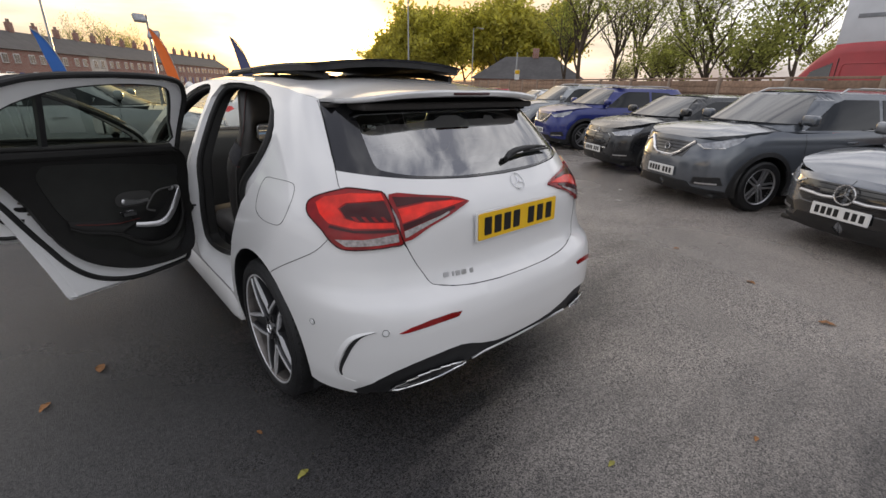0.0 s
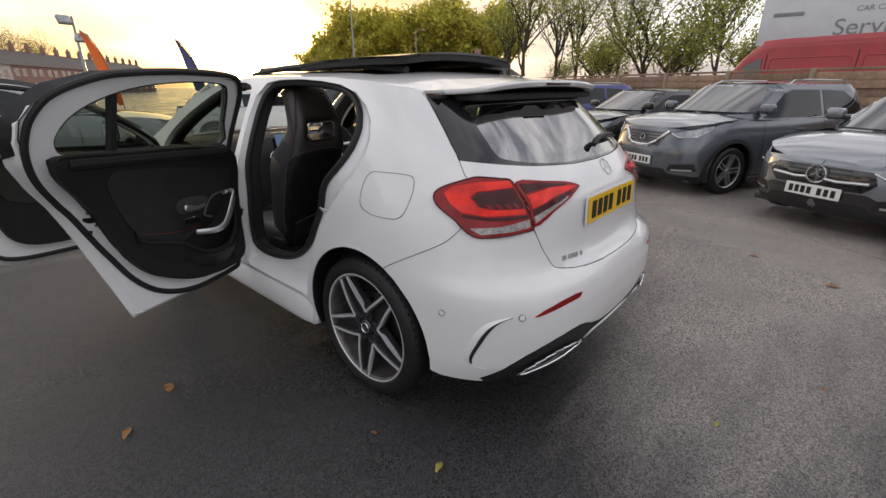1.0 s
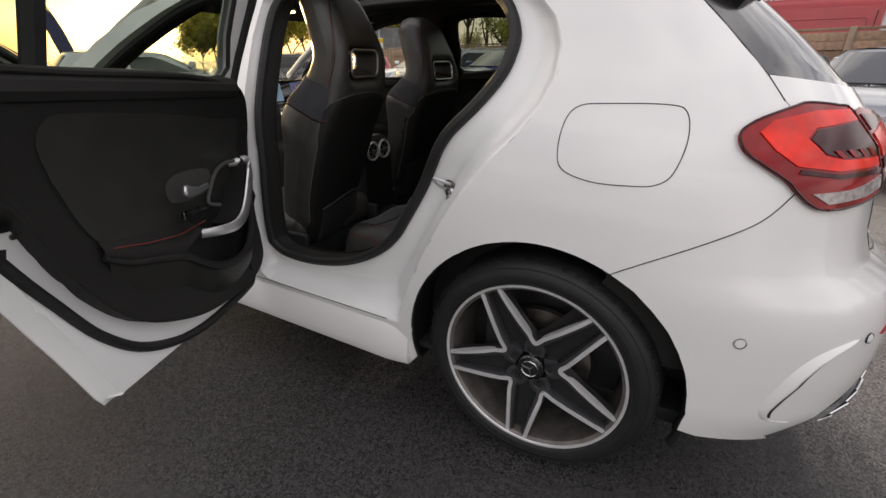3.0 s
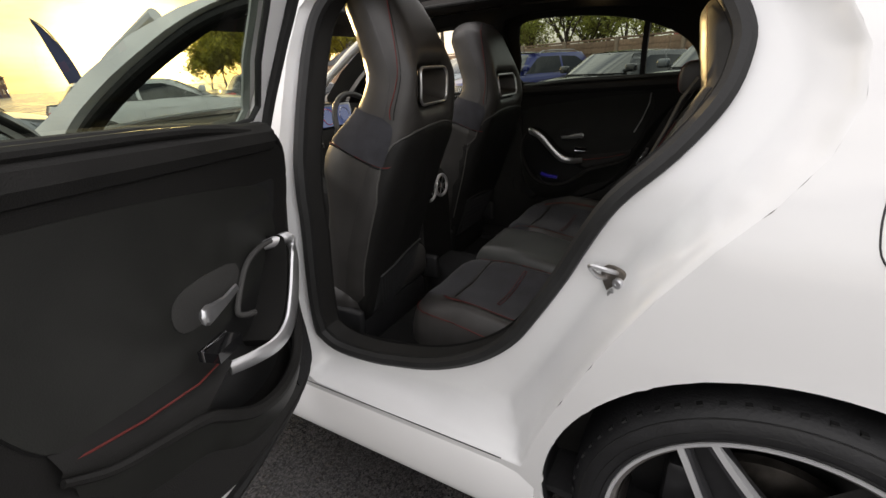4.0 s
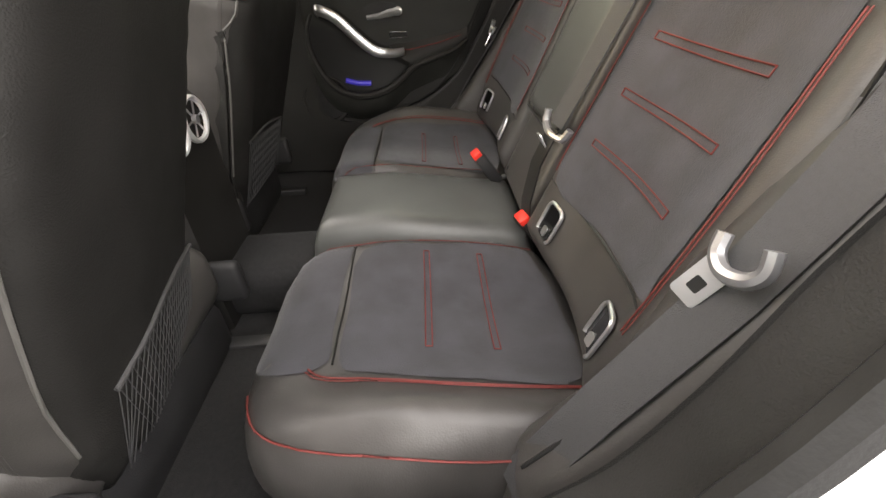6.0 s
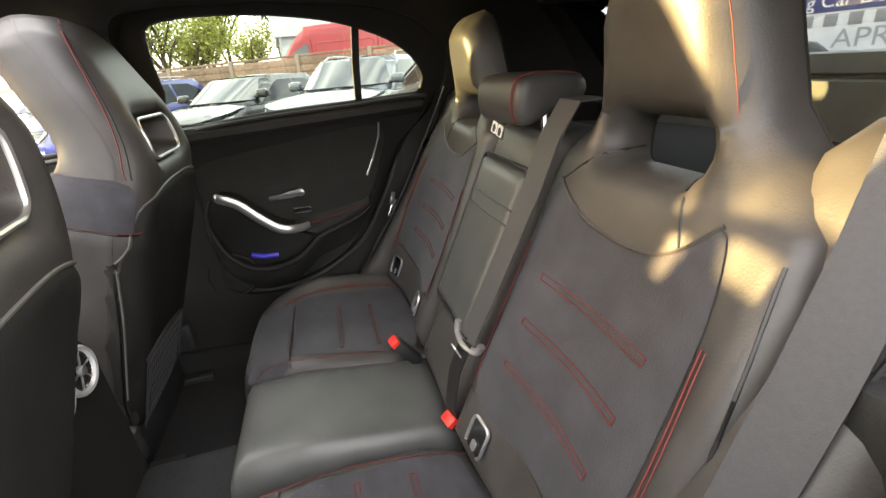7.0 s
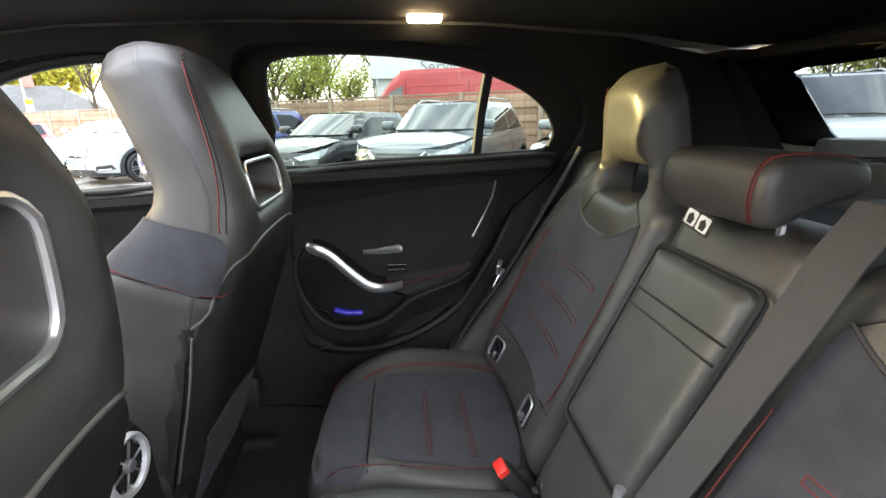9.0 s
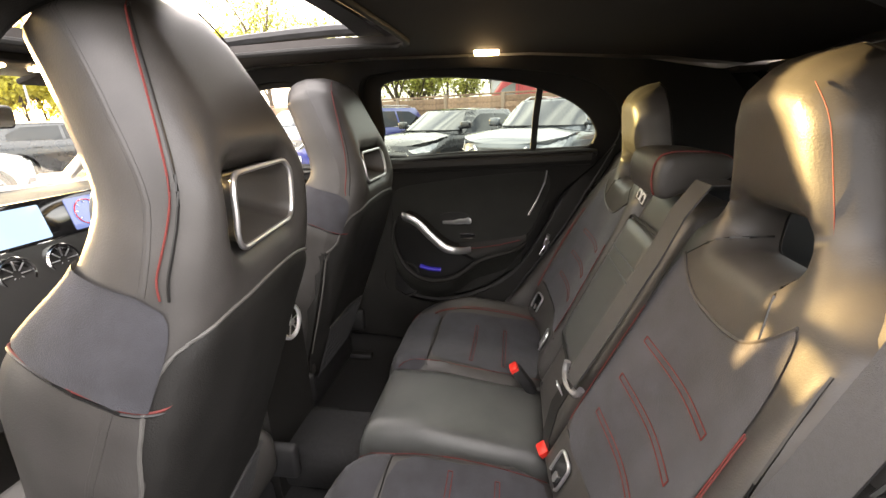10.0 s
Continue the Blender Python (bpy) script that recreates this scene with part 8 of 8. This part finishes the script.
# ---- red van behind the fence ----
vm = Matrix.Translation((13.75, -3.0, -.15)) @ Matrix.Rotation(math.atan2(.97, .24) - math.pi / 2, 4, "Z")
van = tagged(empty("van", vm), "tall red panel van behind the timber fence", "van")
prof = [(0.0, .35), (0.0, 2.35), (.10, 2.60), (.40, 2.68), (3.9, 2.70), (4.35, 2.60), (4.75, 2.25), (5.25, 1.60), (5.70, 1.28), (5.85, 1.0), (5.88, .45), (5.5, .32)]
secs = []
for x, k in ((-1.0, .90), (-.98, .97), (-.93, 1.0), (0, 1.012), (.93, 1.0), (.98, .97), (1.0, .90)):
    secs.append([(x, 2.94 + (y - 2.94) * (1 if abs(x) < .95 else .99), .35 + (z - .35) * k) for y, z in spline(prof, 2)])
part("body", loft("body", secs, True, True, 30), M_VANRED, van)
for sd in (1, -1):
    w_ = [(4.25, 1.55), (4.95, 1.50), (4.68, 2.05), (4.25, 2.25)]
    part("cab_window", mesh_of("cab_window", [(sd * 1.012, y, z) for y, z in w_], [(0, 1, 2, 3)]), M_CARGLASS, van)
    for y in (.12, 2.2, 4.15):
        part("panel_seam", tube("panel_seam", [(sd * 1.004, y, z) for z in (.6, 1.2, 2.0, 2.35)], .010, n=5), M_DEEPBLACK, van)
    for y0_, y1_ in ((.25, 2.08), (2.32, 4.05)):
        part("panel_rib", tube("panel_rib", [(sd * 1.006, y, z) for y, z in rrect(y1_ - y0_, .65, .08, 3, (y0_ + y1_) / 2, 1.9)], .014, True, 5), M_VANRED, van)
    part("side_moulding", tube("side_moulding", [(sd * 1.01, y, .95) for y in (.2, 5.0)], .04, n=6), M_BLACK, van)
    part("van_mirror", moved(box("van_mirror", .16, .12, .32, .04), Matrix.Translation((sd * 1.14, 4.75, 1.55))), M_BLACK, van)
    for y in (1.0, 4.75):
        plain_wheel(van, sd * .98, y, .34, sd)
part("windscreen", mesh_of("windscreen", [(-.85, 5.27, 1.62), (.85, 5.27, 1.62), (.78, 4.80, 2.27), (-.78, 4.80, 2.27)], [(0, 1, 2, 3)]), M_CARGLASS, van)


def words(parent, text, size, m, material, name="lettering"):
    cu = bpy.data.curves.new(name, "FONT")
    cu.body, cu.size, cu.align_x, cu.align_y, cu.extrude = text, size, "CENTER", "CENTER", .004
    cu.materials.append(material)
    ob = new(name, cu)
    ob.parent, ob.matrix_basis = parent, m
    return ob


# ---- service building with its long sign ----
M_SIGN = mat("white_sign_panel", (0.62, 0.64, 0.66), 0.4, vary=0.04, scale=2, stains=0.06)
M_SIGNGREY = mat("grey_letters", (0.22, 0.23, 0.24), 0.5)
M_CLAD = mat("pale_metal_cladding", (0.5, 0.51, 0.52), 0.5, vary=0.06, scale=3, stains=0.1)
M_NAVYSIGN = mat("navy_sign_band", (0.03, 0.04, 0.17), 0.4)
sgx = Matrix.Translation((22.4, -1.7, -.15)) @ Matrix.Rotation(radians(-86), 4, "Z")
serv = tagged(empty("service_building", sgx), "low pale workshop with a long white service sign", "building")
part("wall", box("wall", 9.2, 6, 3.1, .02, (.4, 3.3, 1.55)), M_CLAD, serv)
part("flat_roof", box("flat_roof", 9.5, 6.3, .15, .02, (.4, 3.3, 3.17)), M_SIGNGREY, serv)
board = part("sign_board", box("sign_board", 9.4, .12, 1.9, .02, (.2, .12, 4.05)), M_SIGN, serv, "long white sign board")
words(board, "Service Reception", .82, pose(.9, .05, 3.62, 90, 0, 0), M_SIGNGREY)
words(board, "CAR CARE CENTRE", .26, pose(-.4, .05, 4.25, 90, 0, 0), M_SIGNGREY)
part("sign_mark", tube("sign_mark", [(x, .05, 4.55 + z) for x, z in ((-1.2, 0), (-.9, .22), (-.3, .30), (.1, .12), (.5, .10))], .05, n=6), M_VANRED, board)
part("sign_bar", box("sign_bar", 1.0, .02, .14, .005, (-3.6, .05, 4.22)), M_SIGNGREY, board)
for x in (-4.2, 4.6):
    part("sign_post", box("sign_post", .12, .12, 1.6, .01, (x, .22, 3.6)), M_CLAD, serv)

# ---- advertising wall seen through the rear window ----
aw = Matrix.Translation((5.2, -7.2, -.05)) @ Matrix.Rotation(radians(25), 4, "Z") @ Matrix.Scale(.8, 4)
adv = tagged(empty("advertising_board", aw), "wide white dealer banner with a navy heading band", "sign")
part("banner", box("banner", 7.4, .08, 1.7, .01, (-1.4, 0, 1.35)), M_SIGN, adv)
part("heading_band", box("heading_band", 7.4, .02, .40, .005, (-1.4, .052, 2.02)), M_NAVYSIGN, adv)
words(adv, "Winning Car Dealership", .34, pose(0, .068, 2.02, 90, 0, 180), M_PLATE_W)
words(adv, "APR", .52, pose(-.35, .047, 1.28, 90, 0, 180), M_SIGNGREY)
words(adv, "ENTATIVE", .17, pose(-.35, .047, .93, 90, 0, 180), M_SIGNGREY)
for k in range(9):
    part("banner_bar", box("banner_bar", .22, .012, .24, .004, (1.4 - k * .40, .046, 1.66)), M_SIGNGREY, adv)
part("banner_oval", moved(lathe("banner_oval", [(0, .008), (.50, .008), (.52, 0)], 36, "y"), pose(-1.75, .046, 1.22) @ Matrix.Diagonal((1, 1, .62, 1))), M_DEEPBLACK, adv)
for x in (-4.6, -1.5, 1.6):
    part("banner_post", box("banner_post", .09, .09, 2.3, .01, (x, -.1, 1.15)), M_POST, adv)

# ---- houses ----
M_BRICK = bpy.data.materials.new("red_brick")
M_BRICK.use_nodes = True
nt = M_BRICK.node_tree
bk_, co_ = nt.nodes.new("ShaderNodeTexBrick"), nt.nodes.new("ShaderNodeTexCoord")
mp_ = nt.nodes.new("ShaderNodeMapping")
mp_.inputs["Rotation"].default_value = (radians(90), 0, 0)
bk_.inputs["Color1"].default_value, bk_.inputs["Color2"].default_value, bk_.inputs["Mortar"].default_value = (.22, .075, .05, 1), (.30, .12, .08, 1), (.35, .32, .29, 1)
bk_.inputs["Scale"].default_value, bk_.inputs["Brick Width"].default_value, bk_.inputs["Row Height"].default_value, bk_.inputs["Mortar Size"].default_value = 1.0, .225, .075, .01
nt.links.new(co_.outputs["Object"], mp_.inputs["Vector"])
nt.links.new(mp_.outputs["Vector"], bk_.inputs["Vector"])
nt.links.new(bk_.outputs["Color"], nt.nodes["Principled BSDF"].inputs["Base Color"])
nt.nodes["Principled BSDF"].inputs["Roughness"].default_value = .85
M_SLATE = mat("slate_roof", (0.075, 0.070, 0.070), 0.7, vary=0.25, scale=3, bump=0.6, wave=2.2, stains=0.25, stain_scale=.5)
M_RENDER = mat("pale_render", (0.55, 0.50, 0.44), 0.85, vary=0.08, scale=2, stains=0.15)
M_UPVC = mat("white_window_frame", (0.72, 0.72, 0.70), 0.45)


def window_unit(parent, x, y, z, w, h, panes=2):
    f = part("window", box("window", w, .08, h, .01, (x, y, z)), M_UPVC, parent)
    for k in range(panes):
        pw = (w - .08) / panes - .05
        part("pane", box("pane", pw, .02, h - .14, 0, (x - w / 2 + .065 + pw / 2 + k * (pw + .05), y - .042, z)), M_CARGLASS, f)
    part("sill", box("sill", w + .15, .14, .06, .01, (x, y - .04, z - h / 2 - .03)), M_POST, f)


def gable_roof(name, L, D, z0, z1, over=.3, hip=0.0):
    V = [(-L / 2 - over, -D / 2 - over, z0), (L / 2 + over, -D / 2 - over, z0), (L / 2 + over, D / 2 + over, z0), (-L / 2 - over, D / 2 + over, z0), (-L / 2 - over + hip, 0, z1), (L / 2 + over - hip, 0, z1)]
    return mesh_of(name, V, [(0, 1, 5, 4), (2, 3, 4, 5), (1, 2, 5), (3, 0, 4), (3, 2, 1, 0)], 10)


def terrace(cx, cy, ang, n, z, wall):
    unit = 5.2
    ms = Matrix.Translation((cx, cy, z)) @ Matrix.Rotation(radians(ang), 4, "Z")
    for k in range(n):
        root = tagged(empty("terraced_house", ms @ Matrix.Translation(((k - n / 2) * unit, 0, 0))), "two-storey brick terraced house with a slate roof", "house", "terrace of houses")
        wl = M_RENDER if (k in wall) else M_BRICK
        part("wall", box("wall", unit, 8, 5.2, 0, (0, 4, 2.6)), wl, root)
        part("roof", moved(gable_roof("roof", unit, 8, 5.15, 7.9, .0), Matrix.Translation((0, 4, 0)) @ Matrix.Diagonal((1.0, 1.06, 1, 1))), M_SLATE, root)
        ch = part("chimney", box("chimney", .9, .6, 1.7, .02, (unit / 2 - .5, 4, 8.3)), M_BRICK, root)
        for q in (-.2, .2):
            part("chimney_pot", moved(lathe("chimney_pot", [(.10, 0), (.13, .1), (.11, .45)], 10, "z"), Matrix.Translation((unit / 2 - .5 + q, 4, 9.15))), M_POST, ch)
        for x in (-1.1, 1.1):
            window_unit(root, x, -.03, 3.9, 1.15, 1.25)
        window_unit(root, -.9, -.03, 1.45, 1.5, 1.35)
        part("front_door", box("front_door", .9, .08, 2.0, .01, (1.3, -.03, 1.05)), M_NAVYSIGN, root)
        part("gutter", tube("gutter", [(-unit / 2, -.32, 5.1), (unit / 2, -.32, 5.1)], .07, n=6), M_DEEPBLACK, root)


terrace(20.2, 124, 56.3, 22, -.2, (1, 2, 7))

bg = tagged(empty("bungalow", Matrix.Translation((44.5, 35.5, -.4)) @ Matrix.Rotation(radians(-54), 4, "Z")), "brick bungalow with a hipped dark roof and white windows", "house")
part("wall", box("wall", 13.0, 8, 2.6, 0, (0, 4, 1.3)), M_BRICK, bg)
part("roof", moved(gable_roof("roof", 13.0, 8, 2.55, 5.3, .5, 4.0), Matrix.Translation((0, 4, 0))), M_SLATE, bg)
for x in (-4.8, -1.6, 1.8, 4.9):
    window_unit(bg, x, -.03, 1.55, 1.9, 1.25, 3)
part("chimney", box("chimney", .8, .6, 1.4, .02, (0.8, 4, 5.6)), M_BRICK, bg)

# ---- masts, lamp posts, flags ----
M_GALV = mat("galvanised_steel", (0.35, 0.36, 0.37), 0.45, metal=0.8, vary=0.1, scale=10)


def mast(x, y, h, label, arm=0.0, heads=0):
    p = tagged(empty("lamp_post", Matrix.Translation((x, y, ground_z(x, y)))), label, "lamp post")
    part("pole", tube("pole", [(0, 0, 0), (0, 0, h * .3), (0, 0, h)], [.075, .06, .04], n=10), M_GALV, p)
    if arm:
        a = part("arm", tube("arm", [(0, 0, h - .05), (arm * .6, 0, h + .12), (arm, 0, h + .1)], .03, n=8), M_GALV, p)
        part("lantern", box("lantern", .55, .2, .1, .03, (arm + .2, 0, h + .09)), M_GALV, a)
    for k in range(heads):
        hd = part("floodlight", moved(box("floodlight", .42, .16, .30, .03), pose(-.26 if k == 0 else .12, -.1, h - .15 - .55 * k, -28, 0, 20 - 60 * k)), M_GALV, p)
        part("floodlight_glass", moved(box("floodlight_glass", .36, .01, .24, .005, (0, -.085, 0)), pose(-.26 if k == 0 else .12, -.1, h - .15 - .55 * k, -28, 0, 20 - 60 * k)), M_HEADLAMP, hd)
    return p


mast(2.4, 20.6, 3.75, "grey steel pole with two floodlights", heads=2)
mast(21, 28.5, 9.0, "tall plain grey street lamp post")
mast(38, 38.5, 7.6, "street lamp post with a curved arm", arm=1.1)
mast(-.35, 28, 6.2, "thin grey flag mast")
sp = mast(20.5, 17.2, 3.4, "short post with a yellow notice")
part("notice", box("notice", .42, .02, .60, .005, (0, -.08, 2.15)), M_PLATE_W, sp)
part("notice_top", box("notice_top", .40, .02, .22, .005, (0, -.092, 2.32)), M_PLATE_Y, sp)


def feather_flag(x, y, h, material, ang, label):
    f = tagged(empty("feather_flag", pose(x, y, ground_z(x, y), 0, 0, ang)), label, "flag", "feather flags")
    pts = [(.30, 0, 0), (.27, 0, h * .35), (.16, 0, h * .62), (-.02, 0, h * .82), (-.20, 0, h * .94), (-.40, 0, h)]
    part("flag_pole", tube("flag_pole", spline(pts, 4), .016, n=6), M_GALV, f)
    o = spline([(.27, h * .30), (.255, h * .42), (.15, h * .63), (-.03, h * .82), (-.21, h * .935), (-.39, h * .99), (-.33, h * .90), (-.24, h * .72), (-.10, h * .50), (.06, h * .34), (.17, h * .28)], 3, True)
    uv, t = fill(o, [], .12)
    part("banner", shell("banner", uv, t, lambda u, v: Vector((u, .05 * math.sin(3 * v + 4 * u), v)), .004, (0, 5, 1)), material, f)
    part("flag_base", box("flag_base", .5, .5, .06, .02, (0, 0, .03)), M_BLACK, f)


M_FORANGE = mat("orange_flag", (0.75, 0.16, 0.03), 0.7, vary=0.08, scale=3)
M_FBLUE = mat("blue_flag", (0.03, 0.13, 0.42), 0.7, vary=0.08, scale=3)
M_FNAVY = mat("navy_flag", (0.06, 0.07, 0.16), 0.7, vary=0.08, scale=3)
feather_flag(-.75, 17.5, 2.75, M_FBLUE, 0, "blue feather flag in the car park")
feather_flag(2.15, 17.0, 3.0, M_FORANGE, 0, "orange feather flag in the car park")
feather_flag(3.75, 14.2, 2.75, M_FNAVY, 0, "dark navy feather flag in the car park")

# ---- trees ----
M_BARK = mat("dark_bark", (0.075, 0.055, 0.04), 0.9, vary=0.3, scale=8, bump=0.8, bump_scale=25)


def leaf_mat(name, col):
    m = mat(name, col, 0.6, vary=0.3, scale=1.2, island=0.4)
    nt = m.node_tree
    tl, mx = nt.nodes.new("ShaderNodeBsdfTranslucent"), nt.nodes.new("ShaderNodeMixShader")
    bs, out = nt.nodes["Principled BSDF"], nt.nodes["Material Output"]
    nt.links.new(bs.inputs["Base Color"].links[0].from_socket, tl.inputs["Color"])
    mx.inputs["Fac"].default_value = 0.55
    nt.links.new(bs.outputs["BSDF"], mx.inputs[1])
    nt.links.new(tl.outputs["BSDF"], mx.inputs[2])
    nt.links.new(mx.outputs["Shader"], out.inputs["Surface"])
    return m


M_LEAF_G = leaf_mat("spring_leaf", (0.30, 0.33, 0.07))
M_LEAF_Y = leaf_mat("yellowing_leaf", (0.50, 0.46, 0.08))
M_LEAF_D = leaf_mat("olive_leaf", (0.34, 0.35, 0.09))


def tree(name, label, h, seed, leaves, leaf, spread=.42, crown0=.3, size=.16, limbs=7, trunk=.52):
    rnd = random.Random(seed)
    root = tagged(empty(name), label, "tree")
    wood, tips = [], []

    def grow(p, d, length, r, depth):
        pts, q = [p], p
        n = 4
        for i in range(n):
            d = (d + Vector((rnd.uniform(-.22, .22), rnd.uniform(-.22, .22), rnd.uniform(-.05, .16)))).normalized()
            q = q + d * length / n
            pts.append(q)
        wood.append(tube("w", pts, [r * (1 - .55 * i / n) for i in range(n + 1)], n=6 if depth < 2 else 4))
        if depth >= 2:
            tips.extend(pts[1:])
        if depth < 4:
            for k in range(3 if depth else limbs):
                i = rnd.randint(1 if depth else 2, n)
                a = rnd.uniform(0, 2 * math.pi)
                out = Vector((math.cos(a), math.sin(a), 0))
                nd = (d * rnd.uniform(.5, 1.0) + out * rnd.uniform(.5, 1.0) * (spread / .42) + Vector((0, 0, .25))).normalized()
                grow(pts[i], nd, length * rnd.uniform(.50, .72), r * .45, depth + 1)

    grow(Vector((0, 0, 0)), Vector((0, 0, 1)), h * trunk, h * .015, 0)
    part("trunk", join("trunk", wood), M_BARK, root)
    V, Fc = [], []
    for k in range(leaves):
        c = rnd.choice(tips) + Vector((rnd.gauss(0, .35), rnd.gauss(0, .35), rnd.gauss(0, .30))) * (h / 9)
        s = size * rnd.uniform(.6, 1.4)
        a = Vector((rnd.uniform(-1, 1), rnd.uniform(-1, 1), rnd.uniform(-1, 1))).normalized()
        b = a.orthogonal().normalized()
        o = len(V)
        V += [c - a * s, c + b * s * .5, c + a * s, c - b * s * .5]
        Fc.append((o, o + 1, o + 2, o + 3))
    part("crown", mesh_of("crown", V, Fc, 5), leaf, root)
    return root


T1 = tree("tree", "tall spring tree with sparse green leaves", 10, 11, 2300, M_LEAF_G, size=.11, trunk=.40, limbs=9)
T2 = tree("tree", "bare-limbed tree with few young leaves", 11, 23, 1300, M_LEAF_G, size=.10, spread=.38, trunk=.42, limbs=9)
T3 = tree("tree", "leafy yellow-green tree in the distance", 10, 37, 7000, M_LEAF_Y, size=.22, spread=.5, limbs=11, trunk=.42)
T4 = tree("tree", "dense green tree beyond the fence", 9, 41, 1900, M_LEAF_D, size=.11, spread=.46, trunk=.34, limbs=10)
random.seed(8)


def plant(src, az, r, k=1.0, first=False, z=-.3):
    x, y = -1.2 + r * math.sin(radians(az)), r * math.cos(radians(az))
    m = Matrix.Translation((x, y, z)) @ Matrix.Rotation(random.uniform(0, 6), 4, "Z") @ Matrix.Diagonal((k, k, k, 1))
    if first:
        src.matrix_basis = m
        return src
    o = copy_thing(src, Matrix.Identity(4))
    o.matrix_basis = m
    return o


plant(T2, 59.5, 34, 1.15, True)
plant(T1, 73, 27, .95, True)
plant(T3, 41, 95, 1.15, True, -1.6)
plant(T4, 67, 36, 1.0, True)
for i in range(14):
    az = 33.2 + 1.65 * i
    plant(T3, az, 96 + 9 * (i % 3), min(2.0, 1.15 + .22 * i) + .18 * (i % 2), z=-2.2)
for az, r, k in ((57, 40, 1.0), (62.5, 38, 1.1), (65, 42, 1.2), (77, 32, .95), (80, 38, 1.1), (70, 40, 1.2), (86, 40, 1.1), (93, 44, 1.1), (132, 30, 1.0), (141, 32, 1.1), (150, 28, 1.0)):
    plant(T2 if r > 37 else T1, az, r, k)
for az, r, k in ((75.5, 30, .95), (69, 31, .85), (82, 44, 1.1), (136, 34, 1.1), (145, 33, 1.1), (155, 32, 1.1), (90, 50, 1.1), (63, 55, .9)):
    plant(T4, az, r, k)
for az, r, k in ((4, 150, 1.6), (6.5, 150, 1.75), (8, 150, 1.5), (1.5, 160, 1.4)):
    plant(T2, az, r, k)
